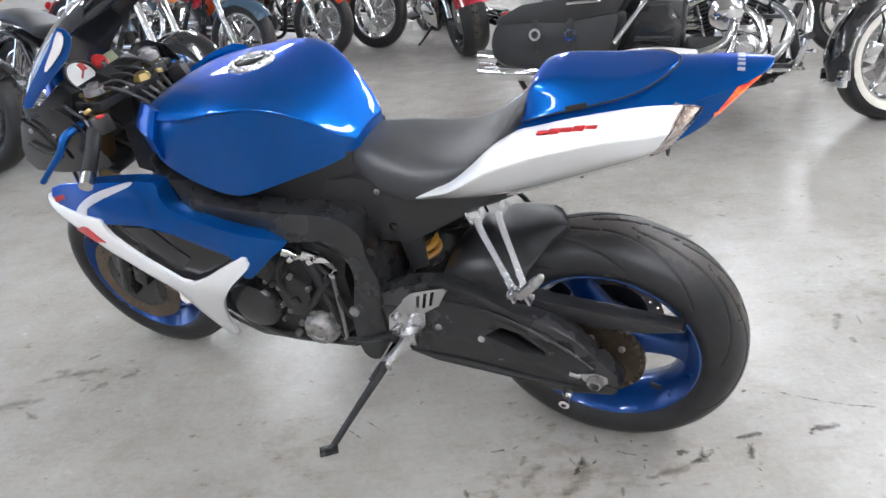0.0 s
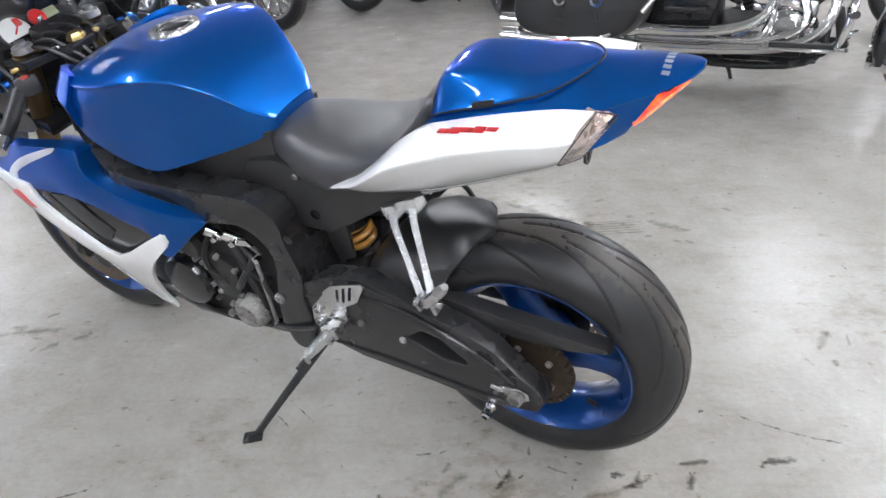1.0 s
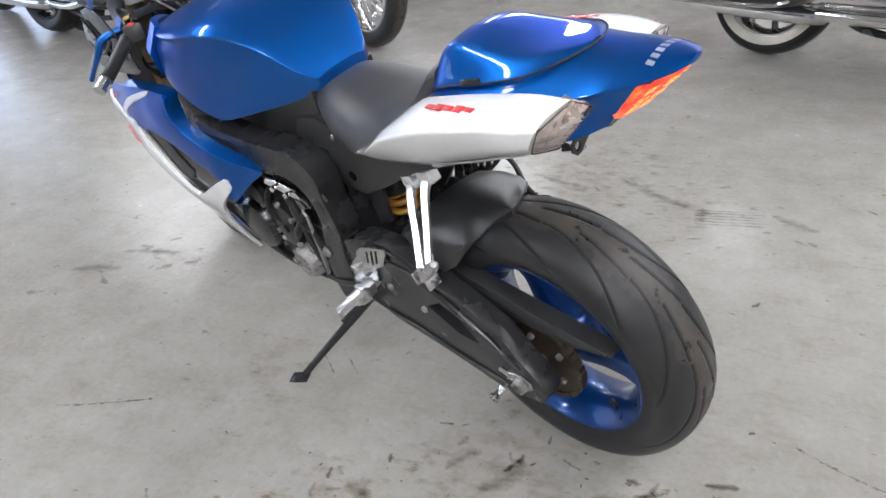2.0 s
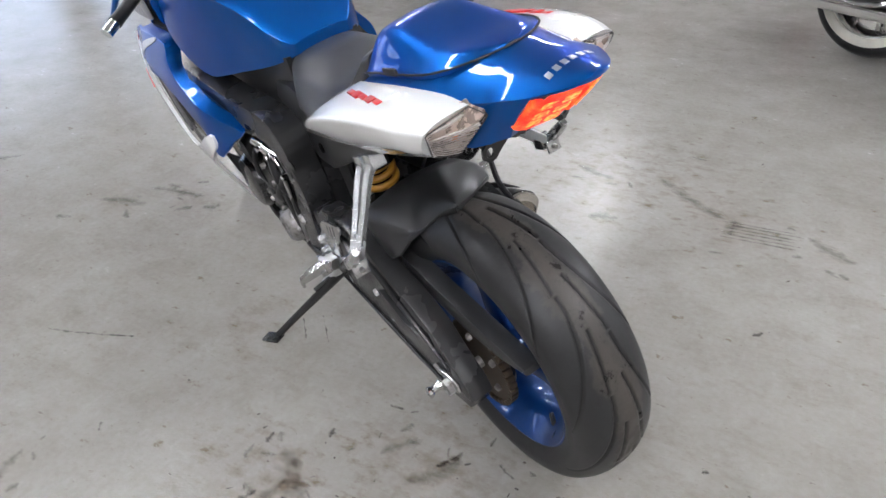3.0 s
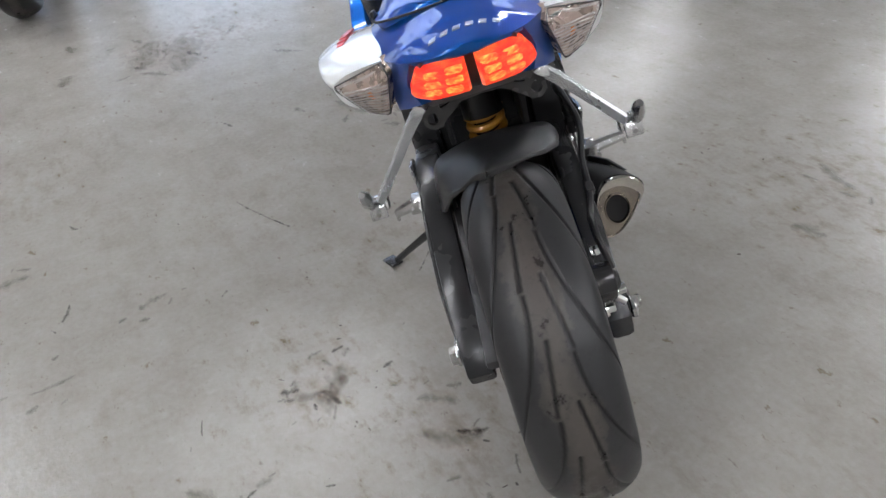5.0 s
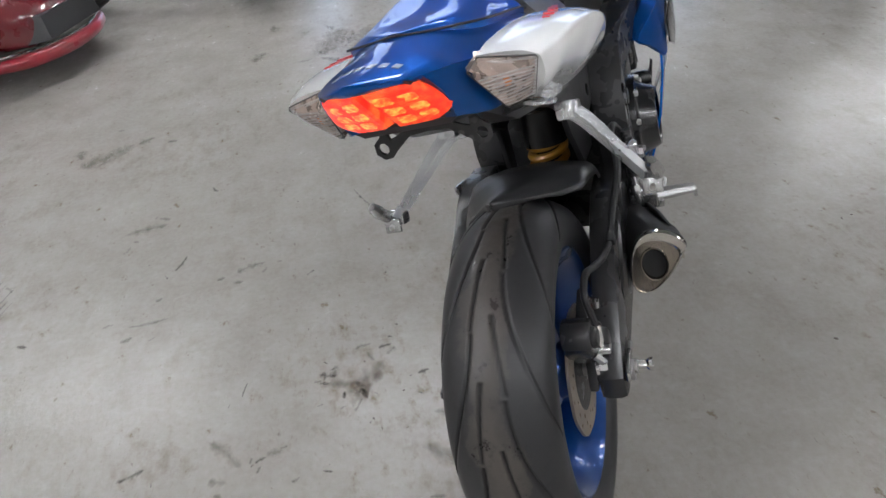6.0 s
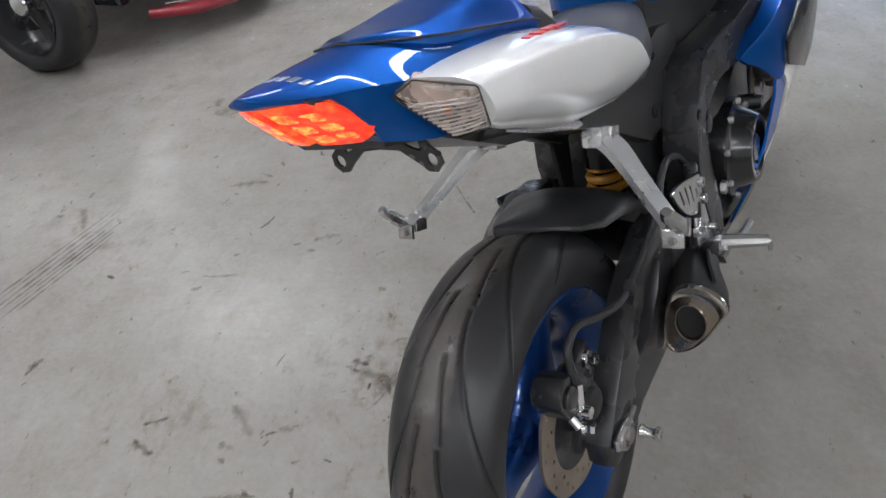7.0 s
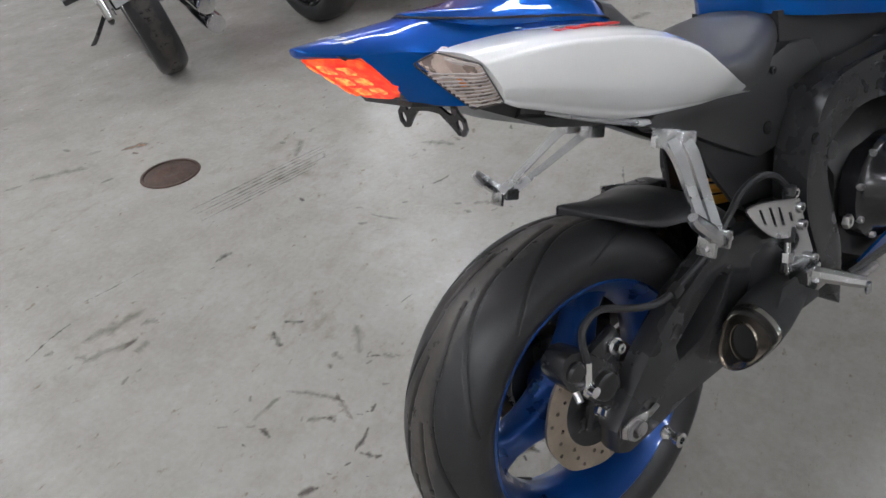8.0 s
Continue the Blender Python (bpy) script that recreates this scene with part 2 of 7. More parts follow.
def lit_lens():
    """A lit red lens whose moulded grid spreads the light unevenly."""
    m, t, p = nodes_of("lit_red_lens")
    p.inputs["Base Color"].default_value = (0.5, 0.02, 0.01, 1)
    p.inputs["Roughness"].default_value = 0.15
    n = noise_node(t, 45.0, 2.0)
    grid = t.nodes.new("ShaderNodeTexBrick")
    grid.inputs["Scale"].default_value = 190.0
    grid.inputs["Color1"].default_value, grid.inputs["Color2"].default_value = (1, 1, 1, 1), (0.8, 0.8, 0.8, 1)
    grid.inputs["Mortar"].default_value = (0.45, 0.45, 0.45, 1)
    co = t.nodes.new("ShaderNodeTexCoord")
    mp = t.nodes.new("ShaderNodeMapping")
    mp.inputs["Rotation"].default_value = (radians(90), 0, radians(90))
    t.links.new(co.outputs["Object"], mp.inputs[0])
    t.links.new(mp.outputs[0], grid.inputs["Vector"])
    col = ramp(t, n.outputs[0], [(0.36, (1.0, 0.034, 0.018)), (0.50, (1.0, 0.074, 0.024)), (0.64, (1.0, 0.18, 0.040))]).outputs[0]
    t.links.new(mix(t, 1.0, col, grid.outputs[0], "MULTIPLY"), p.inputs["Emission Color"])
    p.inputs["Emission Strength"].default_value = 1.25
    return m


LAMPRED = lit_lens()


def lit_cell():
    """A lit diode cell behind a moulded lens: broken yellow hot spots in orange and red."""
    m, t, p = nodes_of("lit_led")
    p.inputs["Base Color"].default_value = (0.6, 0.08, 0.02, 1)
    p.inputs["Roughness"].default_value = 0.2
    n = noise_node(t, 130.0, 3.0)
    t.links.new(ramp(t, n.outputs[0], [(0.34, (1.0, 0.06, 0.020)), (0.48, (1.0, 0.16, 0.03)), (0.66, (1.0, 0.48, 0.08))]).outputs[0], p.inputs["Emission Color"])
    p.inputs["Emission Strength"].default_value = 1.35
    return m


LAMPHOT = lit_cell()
LENS = glassy("clear_lens", (0.97, 0.96, 0.95), 0.03, 1.0, 1.2)
LENSBACK = surface("ribbed_reflector", (0.46, 0.37, 0.32), 0.28, metal=0.6, vary=0.12, scale=60, grain=90, bump=0.3)
RIBS = surface("lens_rib_plastic", (0.50, 0.46, 0.44), 0.25, vary=0.2, scale=60)
AMBER = surface("amber_bulb", (0.6, 0.2, 0.04), 0.3, vary=0.2)
SMOKE = glassy("smoked_screen", (0.10, 0.10, 0.11), 0.04, 0.8)
FLOOR = concrete()

# ---- mesh helpers ----


def part(name, bm, material, parent=None, label="", sharp=38, smooth=True):
    bmesh.ops.recalc_face_normals(bm, faces=bm.faces)
    lim = radians(sharp)
    for f in bm.faces:
        f.smooth = smooth
    for e in bm.edges:
        if len(e.link_faces) != 2 or e.calc_face_angle(0) > lim:
            e.smooth = False
    me = bpy.data.meshes.new(name)
    bm.to_mesh(me)
    bm.free()
    for m in material if isinstance(material, (list, tuple)) else [material]:
        me.materials.append(m)
    ob = new(name, me)
    if parent:
        ob.parent = parent
    if label:
        ob["label"] = label
    return ob


def root(name, m, label, category, group="", kind=""):
    e = new(name)
    e.empty_display_size = 0.1
    e.matrix_world = m
    return tagged(e, label, category, group, kind)


def curve(pts, n=6, closed=False):
    """Catmull-Rom points through pts."""
    p = [np.array(q, float) for q in pts]
    k = len(p)
    out = []
    for i in range(k if closed else k - 1):
        if closed:
            a, b, c, d = p[i - 1], p[i], p[(i + 1) % k], p[(i + 2) % k]
        else:
            a, b, c, d = p[max(i - 1, 0)], p[i], p[i + 1], p[min(i + 2, k - 1)]
        for j in range(n):
            u = j / n
            out.append(0.5 * (2 * b + (c - a) * u + (2 * a - 5 * b + 4 * c - d) * u * u + (3 * b - a - 3 * c + d) * u ** 3))
    if not closed:
        out.append(p[-1])
    return out


def loft(rings, closed=True, cap=True, bm=None):
    """Skin over rings of points; closed: each ring is a loop."""
    bm = bm or bmesh.new()
    vs = [[bm.verts.new(tuple(q)) for q in r] for r in rings]
    n = len(vs[0])
    for a, b in zip(vs, vs[1:]):
        for i in range(n if closed else n - 1):
            j = (i + 1) % n
            bm.faces.new((a[i], a[j], b[j], b[i]))
    if cap and closed:
        bm.faces.new(vs[0][::-1])
        bm.faces.new(vs[-1])
    return bm


def tube(pts, r, seg=10, n=5, bm=None, flat=1.0):
    """A round bar along a smooth line; r a number or one for each point."""
    rr = [r] * len(pts) if isinstance(r, (int, float)) else list(r)
    line = curve([(*p, q) for p, q in zip(pts, rr)], n) if n > 1 else [np.array((*p, q)) for p, q in zip(pts, rr)]
    rings = []
    prev = None
    for i, q in enumerate(line):
        d = Vector(line[min(i + 1, len(line) - 1)][:3]) - Vector(line[max(i - 1, 0)][:3])
        d.normalize()
        if prev is None:
            prev = d.orthogonal().normalized()
        s = (prev - d * prev.dot(d)).normalized()
        prev = s
        u = d.cross(s)
        c = Vector(q[:3])
        rings.append([c + (s * math.cos(a) + u * math.sin(a) * flat) * q[3] for a in np.linspace(0, 2 * math.pi, seg, endpoint=False)])
    return loft(rings, bm=bm)


def lathe(profile, seg=48, centre=(0, 0, 0), axis="y", closed=False, bm=None):
    """Turn a profile of (radius, along the axis) round an axis."""
    rings = []
    for a in np.linspace(0, 2 * math.pi, seg, endpoint=False):
        c, s = math.cos(a), math.sin(a)
        ring = []
        for r, h in profile:
            v = {"y": (r * c, h, r * s), "z": (r * c, r * s, h), "x": (h, r * c, r * s)}[axis]
            ring.append((v[0] + centre[0], v[1] + centre[1], v[2] + centre[2]))
        rings.append(ring)
    bm = bm or bmesh.new()
    vs = [[bm.verts.new(q) for q in r] for r in rings]
    n = len(profile)
    for k in range(seg):
        a, b = vs[k], vs[(k + 1) % seg]
        for i in range(n if closed else n - 1):
            j = (i + 1) % n
            bm.faces.new((a[i], a[j], b[j], b[i]))
    if not closed:
        if profile[0][0] > 1e-6:
            bm.faces.new([v[0] for v in vs])
        if profile[-1][0] > 1e-6:
            bm.faces.new([v[-1] for v in vs][::-1])
    bmesh.ops.remove_doubles(bm, verts=bm.verts, dist=1e-6)
    return bm


def plate(outline, y0, y1, holes=(), bevel=0.004, smooth=0, lift=None, cuts=0):
    """A plate in the x-z plane between y0 and y1, with holes and worn edges. lift(x, z) adds to y."""
    bm = bmesh.new()
    loops = [curve(o, smooth, True) if smooth else o for o in (outline, *holes)]
    edges = []
    for lp in loops:
        vs = [bm.verts.new((q[0], y0, q[1])) for q in lp]
        edges += [bm.edges.new((vs[i], vs[(i + 1) % len(vs)])) for i in range(len(vs))]
    bmesh.ops.triangle_fill(bm, edges=edges, use_beauty=True, use_dissolve=False)
    if cuts:
        bmesh.ops.subdivide_edges(bm, edges=bm.edges, cuts=cuts, use_grid_fill=True)
    flat = list(bm.faces)
    ext = bmesh.ops.extrude_face_region(bm, geom=flat)
    moved = [v for v in ext["geom"] if isinstance(v, bmesh.types.BMVert)]
    bmesh.ops.translate(bm, verts=moved, vec=(0, y1 - y0, 0))
    bmesh.ops.recalc_face_normals(bm, faces=bm.faces)
    if bevel:
        rim = [e for e in bm.edges if len(e.link_faces) == 2 and e.calc_face_angle(0) > 1.0 and abs(e.verts[0].co.y - e.verts[1].co.y) < 1e-6]
        bmesh.ops.bevel(bm, geom=rim, offset=bevel, segments=2, affect="EDGES", profile=0.6, clamp_overlap=True)
    if lift:
        for v in bm.verts:
            v.co.y += lift(v.co.x, v.co.z)
    return bm


def box(c, s, bevel=0.004, rot=(0, 0, 0), bm=None, taper=1.0):
    b = bmesh.new()
    bmesh.ops.create_cube(b, size=1)
    for v in b.verts:
        k = taper if v.co.z > 0 else 1.0
        v.co = Vector((v.co.x * s[0] * k, v.co.y * s[1] * k, v.co.z * s[2]))
    if bevel:
        bmesh.ops.bevel(b, geom=list(b.edges), offset=min(bevel, min(s) * 0.4), segments=2, affect="EDGES", profile=0.6)
    bmesh.ops.transform(b, matrix=pose(*c, *rot), verts=b.verts)
    if bm is None:
        return b
    return join(bm, b)


def join(bm, other):
    me = bpy.data.meshes.new("scrap")
    other.to_mesh(me)
    other.free()
    bm.from_mesh(me)
    bpy.data.meshes.remove(me)
    return bm


def bolt(c, r, h, axis="y", hexed=True):
    """A bolt head with a rounded rim."""
    s = 1 if h > 0 else -1
    return lathe([(0, 0), (r, 0), (r, h * 0.75), (r * 0.85, h), (r * 0.45, h), (r * 0.42, h * 0.5), (0, h * 0.5)], 6 if hexed else 14, c, axis)


def cyl(a, b, r0, r1=None, seg=16, bm=None):
    return tube([a, b], [r0, r0 if r1 is None else r1], seg, 1, bm)


def tyre_mesh(R, w, rim, seg, cross, grooves=0, crown=0.42, depth=0.0035, shift=0.0):
    """A tyre with a round crown and swept grooves cut into the tread."""
    half = w / 2
    u = np.linspace(-1, 1, cross)
    prof = []
    for q in u:
        s = abs(q)
        if s < 0.72:
            k = s / 0.72
            y = half * 0.985 * math.sin(k * math.pi / 2) ** 0.98
            r = R - (R - rim) * crown * (1 - math.cos(k * math.pi / 2)) 
        else:
            k = (s - 0.72) / 0.28
            y = half * (0.985 + 0.015 * math.sin(k * math.pi) - 0.24 * k ** 2)
            r = R - (R - rim) * (crown + (1 - crown) * k)
        prof.append((math.copysign(y, q), r, s))
    me_v, flags = [], []
    th = np.linspace(0, 2 * math.pi, seg, endpoint=False)
    dep = np.zeros((seg, cross))
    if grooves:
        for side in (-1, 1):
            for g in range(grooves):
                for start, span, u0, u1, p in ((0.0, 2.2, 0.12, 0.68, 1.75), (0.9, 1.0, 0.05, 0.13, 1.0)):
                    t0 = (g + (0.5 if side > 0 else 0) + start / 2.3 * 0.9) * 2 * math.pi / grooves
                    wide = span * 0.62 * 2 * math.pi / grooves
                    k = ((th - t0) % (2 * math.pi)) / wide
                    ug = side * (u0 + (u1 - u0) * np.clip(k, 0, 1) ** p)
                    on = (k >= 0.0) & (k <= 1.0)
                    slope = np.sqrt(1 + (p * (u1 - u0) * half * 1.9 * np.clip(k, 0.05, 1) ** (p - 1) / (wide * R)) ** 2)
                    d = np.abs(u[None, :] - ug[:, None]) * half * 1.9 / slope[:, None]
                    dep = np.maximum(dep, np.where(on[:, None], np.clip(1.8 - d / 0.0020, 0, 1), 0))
    verts, faces = [], []
    for i in range(seg):
        c, s = math.cos(th[i] + shift), math.sin(th[i] + shift)
        for j, (y, r, q) in enumerate(prof):
            rr = r - depth * dep[i, j]
            verts.append((rr * c, y, rr * s))
    for i in range(seg):
        k = (i + 1) % seg
        for j in range(cross - 1):
            faces.append((i * cross + j, i * cross + j + 1, k * cross + j + 1, k * cross + j))
        faces.append((i * cross + cross - 1, i * cross, k * cross, k * cross + cross - 1))
    me = bpy.data.meshes.new("tyre")
    me.from_pydata(verts, [], faces)
    # cut depth per vertex, which drives the darker groove colour
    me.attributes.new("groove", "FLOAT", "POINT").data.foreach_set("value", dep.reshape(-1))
    me.polygons.foreach_set("use_smooth", [True] * len(faces))
    me.materials.append(RUBBER)
    return me

# ---- the hall ----
X0, X1, Y0, Y1, TOP = -13.0, 9.0, -9.0, 15.0, 4.6
WALL = surface("painted_block_wall", (0.42, 0.41, 0.39), 0.8, vary=0.1, scale=1.5, grain=60, bump=0.2)
CEIL = surface("ceiling_panels", (0.42, 0.42, 0.41), 0.85, vary=0.15, scale=1.0, grain=30, bump=0.1)
FRAME = surface("white_window_frame", (0.7, 0.7, 0.7), 0.5, vary=0.05)
TUBE = glowing("lit_tube", (0.96, 0.985, 1.0), TUBE_POWER)
PANE = glassy("window_pane", (0.95, 0.97, 1.0), 0.02, 1.0)
BACKDROP = glowing("bright_overcast_distance", (0.50, 0.68, 1.0), 1.0, (0.6, 0.7, 0.8))

bm = box(((X0 + X1) / 2, (Y0 + Y1) / 2, -0.1), (X1 - X0 + 0.6, Y1 - Y0 + 0.6, 0.2), 0)
tagged(part("floor", bm, FLOOR), "sealed grey concrete floor with stains and scuffs", "floor", kind="structure")
bm = box(((X0 + X1) / 2, (Y0 + Y1) / 2, TOP + 0.1), (X1 - X0 + 0.6, Y1 - Y0 + 0.6, 0.2), 0)
tagged(part("ceiling", bm, CEIL), "pale grey flat hall ceiling", "ceiling", kind="structure")
for nm, c, s in (("wall_north", ((X0 + X1) / 2, Y1 + 0.15, TOP / 2), (X1 - X0 + 0.6, 0.3, TOP)), ("wall_south", ((X0 + X1) / 2, Y0 - 0.15, TOP / 2), (X1 - X0 + 0.6, 0.3, TOP)), ("wall_east", (X1 + 0.15, (Y0 + Y1) / 2, TOP / 2), (0.3, Y1 - Y0, TOP))):
    tagged(part(nm, box(c, s, 0), WALL), "plain grey painted hall wall", "wall", kind="structure")

# the west wall stands as piers, a sill and a lintel round four tall windows
OPEN = [(0.75, 1.75), (2.6, 5.6), (6.2, 9.2), (9.8, 12.6)]
SILL, HEAD = 0.35, 4.1
west = root("wall_west", pose(X0 - 0.15, 0, 0), "grey hall wall with tall windows", "wall", kind="structure")
edges = [Y0] + [v for o in OPEN for v in o] + [Y1]
for a, b in zip(edges[::2], edges[1::2]):
    part("pier", box((0, (a + b) / 2, TOP / 2), (0.3, b - a, TOP), 0), WALL, west)
for a, b in OPEN:
    part("sill_wall", box((0, (a + b) / 2, SILL / 2), (0.3, b - a, SILL), 0), WALL, west)
    part("lintel", box((0, (a + b) / 2, (HEAD + TOP) / 2), (0.3, b - a, TOP - HEAD), 0), WALL, west)
for i, (a, b) in enumerate(OPEN):
    w = root("window_%d" % (i + 1), pose(X0 - 0.15, (a + b) / 2, SILL), "tall bright window with white glazing bars", "window", kind="structure")
    W, Hh = b - a, HEAD - SILL
    cols = max(1, round(W / 0.95))
    rows_ = 4
    for k in range(cols + 1):
        part("mullion", box((0, -W / 2 + 0.03 + k * (W - 0.06) / cols, Hh / 2), (0.09, 0.06, Hh), 0.004), FRAME, w)
    for k in range(rows_ + 1):
        part("transom", box((0.004, 0, 0.03 + k * (Hh - 0.06) / rows_), (0.08, W - 0.01, 0.06), 0.004), FRAME, w)
    pane = part("pane", box((-0.01, 0, Hh / 2), (0.006, W - 0.02, Hh - 0.02), 0), PANE, w)
    pane.visible_shadow = False
    lamp = new("daylight", bpy.data.lights.new("daylight", "AREA"))
    lamp.data.shape, lamp.data.size, lamp.data.size_y = "RECTANGLE", W - 0.1, Hh - 0.1
    lamp.data.energy, lamp.data.color = WINDOW_POWER * W * Hh / 10, (0.64, 0.79, 1.0)
    lamp.matrix_world = look((X0 - 0.35, (a + b) / 2, (SILL + HEAD) / 2), (X0 + 3, (a + b) / 2, (SILL + HEAD) / 2))
far = part("backdrop", box((X0 - 6, 6, 4), (0.2, 40, 16), 0), BACKDROP)
tagged(far, "bright hazy daylight distance outside the windows", "backdrop", kind="structure")


def ceiling_light(m):
    e = root("ceiling_light", m, "white strip light with a flat diffuser under the ceiling, lit", "ceiling light", "ceiling strip lights")
    bm = plate([(-0.15, 0.09), (0.15, 0.09), (0.24, 0.0), (-0.24, 0.0)], -1.2, 1.2, bevel=0.003)
    part("housing", bm, FRAME, e)
    part("diffuser", box((0, 0, -0.012), (0.44, 2.34, 0.024), 0.006), TUBE, e, "glowing white diffuser")
    for s in (-1, 1):
        part("end_cap", box((0, s * 1.19, 0.01), (0.48, 0.03, 0.07), 0.004), FRAME, e)
    return e


first = ceiling_light(pose(-4.9, -1.6, TOP - 0.1))
for lx, ly in ((-3.75, 2.0), (-2.4, 10.1), (-4.9, 12.6), (-8.0, 9.2), (-11.0, 13.2), (-8.5, -5.6), (1.0, -2.0), (4.4, 6.4), (1.0, 13.0), (4.0, -5.5), (4.0, 1.9), (4.0, 9.3), (7.0, -1.8), (7.0, 5.6), (7.0, 13.0), (2.4, -4.6), (-1.0, -7.3)):
    copy_thing(first, pose(lx, ly, TOP - 0.1))

# drain cover let into the floor, and scuffs
drain = root("drain_cover", pose(-0.180, -0.055, 0.0), "round rusty brown metal drain cover in the floor", "drain cover")
RUST = surface("rusty_iron", (0.062, 0.036, 0.026), 0.55, metal=0.2, vary=0.5, scale=25, grain=120, bump=0.6, dirt=(0.10, 0.07, 0.05))
part("lid", lathe([(0, 0.004), (0.03, 0.004), (0.035, 0.006), (0.06, 0.006), (0.064, 0.004), (0.09, 0.004), (0.095, 0.001)], 36, axis="z"), RUST, drain)
part("rim", lathe([(0.097, 0.0005), (0.099, 0.005), (0.108, 0.005), (0.111, 0.0005)], 36, axis="z"), RUST, drain)
MARK2 = surface("dark_grime", (0.075, 0.06, 0.05), 0.6, vary=0.5, scale=40, grain=200)


def streaks(name, m, label, count, length, width, gap, mat):
    """Parallel thin scuffs, each a ragged flat sliver on the floor."""
    bm = bmesh.new()
    lay = bm.verts.layers.float.new("fade")
    for k in range(count):
        y = (k - count / 2) * gap + random.uniform(-0.004, 0.004)
        a, b = -length / 2 * random.uniform(0.6, 1), length / 2 * random.uniform(0.6, 1)
        n = 18
        rows = []
        for i in range(n):
            x = a + (b - a) * i / (n - 1)
            h = width * random.uniform(0.35, 1) * (0.25 + math.sin(math.pi * (i + 0.4) / n))
            row = [bm.verts.new((x, y + d * h, 0.0012)) for d in (-1, 0, 1)]
            row[1][lay] = 1.0
            rows.append(row)
        for p, q in zip(rows, rows[1:]):
            for j in (0, 1):
                bm.faces.new((p[j], q[j], q[j + 1], p[j + 1]))
    ob = part(name, bm, mat)
    ob.matrix_world = m
    return tagged(ob, label, "scuff marks", kind="stuff")


SCUFF = floor_stain("tyre_scuff", (0.080, 0.068, 0.058), 0.58, 0.54, 0.96)
CHIP = floor_stain("dark_chip", (0.080, 0.060, 0.044), 0.70, 0.60, 0.90)
streaks("floor_scuffs", pose(0.8, 2.9, 0, 0, 0, 8), "dark parallel tyre scuffs on the concrete", 6, 0.26, 0.007, 0.020, SCUFF)
streaks("floor_scuffs", pose(-0.255, 0.345, 0, 0, 0, 163), "dark parallel tyre scuffs on the concrete", 7, 0.58, 0.008, 0.019, SCUFF)


def crack(label, line, width):
    """A hairline scrape: a ragged, broken thin strip along a line."""
    bm = bmesh.new()
    lay = bm.verts.layers.float.new("fade")
    pts = curve([(x, y, 0) for x, y in line], 14)
    rows = []
    for i, p in enumerate(pts):
        d = pts[min(i + 1, len(pts) - 1)] - pts[max(i - 1, 0)]
        n = np.array((-d[1], d[0])) / (math.hypot(d[0], d[1]) + 1e-9)
        w = width * random.uniform(0.3, 1.3)
        c = p[:2] + n * random.uniform(-0.3, 0.3) * width
        row = [bm.verts.new((*(c + n * w * k), 0.0011)) for k in (-1, 0, 1)]
        row[1][lay] = random.choice((0.5, 0.9, 1.0, 1.0))
        rows.append(row)
    for p, q in zip(rows, rows[1:]):
        for j in (0, 1):
            bm.faces.new((p[j], q[j], q[j + 1], p[j + 1]))
    return tagged(part("floor_scrape", bm, CHIP), label, "scrape", kind="stuff")


for line, wide in (([(0.718, 0.343), (0.63, 0.328), (0.576, 0.328), (0.541, 0.333)], 0.006), ([(0.481, 0.283), (0.401, 0.31), (0.304, 0.335)], 0.004), ([(-0.743, 1.475), (-0.62, 1.522), (-0.512, 1.572)], 0.006), ([(0.997, 1.876), (1.054, 1.844), (1.121, 1.814), (1.201, 1.793)], 0.007)):
    crack("long dark hairline scrape on the concrete", line, wide)
for line in ([(-0.168, 1.86), (-0.104, 1.799)], [(-0.127, 1.894), (-0.045, 1.817)]):
    crack("dark scratch by the side stand foot", line, 0.004)


def chips(label, marks, mat, strays=1):
    """Ragged dried flecks lying flat; each mark is x, y, length, slimness and turn, with a few strays beside it."""
    bm = bmesh.new()
    lay = bm.verts.layers.float.new("fade")
    count = 0
    for x, y, length, slim, turn in marks:
        jobs = [(x, y, length, slim, turn)]
        for k in range(strays):
            a, r = random.uniform(0, 6.28), length * random.uniform(0.5, 1.3)
            jobs.append((x + r * math.cos(a), y + r * math.sin(a), length * random.uniform(0.12, 0.35), random.uniform(0.3, 0.8), turn + random.uniform(-60, 60)))
        for px, py, ln, sl, tn in jobs:
            count += 1
            ca, sa = math.cos(radians(tn)), math.sin(radians(tn))
            z, n, sway = 0.0008 + 0.000006 * count, 9, random.uniform(-0.25, 0.25)
            rows = []
            for i in range(n):
                u = -0.6 + 1.2 * i / (n - 1)
                h = 0.75 * sl * ln * math.sqrt(max(0.02, 1 - (u / 0.62) ** 2)) * random.uniform(0.55, 1.15)
                off = sway * ln * (u * u - 0.15) + random.uniform(-0.06, 0.06) * sl * ln
                row = []
                for d in (-1, 0, 1):
                    a, b = u * ln, off + d * h
                    row.append(bm.verts.new((px + a * ca - b * sa, py + a * sa + b * ca, z)))
                row[1][lay] = 1.0 if 0 < i < n - 1 else 0.2
                rows.append(row)
            for p, q in zip(rows, rows[1:]):
                for j in (0, 1):
                    bm.faces.new((p[j], q[j], q[j + 1], p[j + 1]))
    return tagged(part("floor_flecks", bm, mat), label, "flecks", kind="stuff")


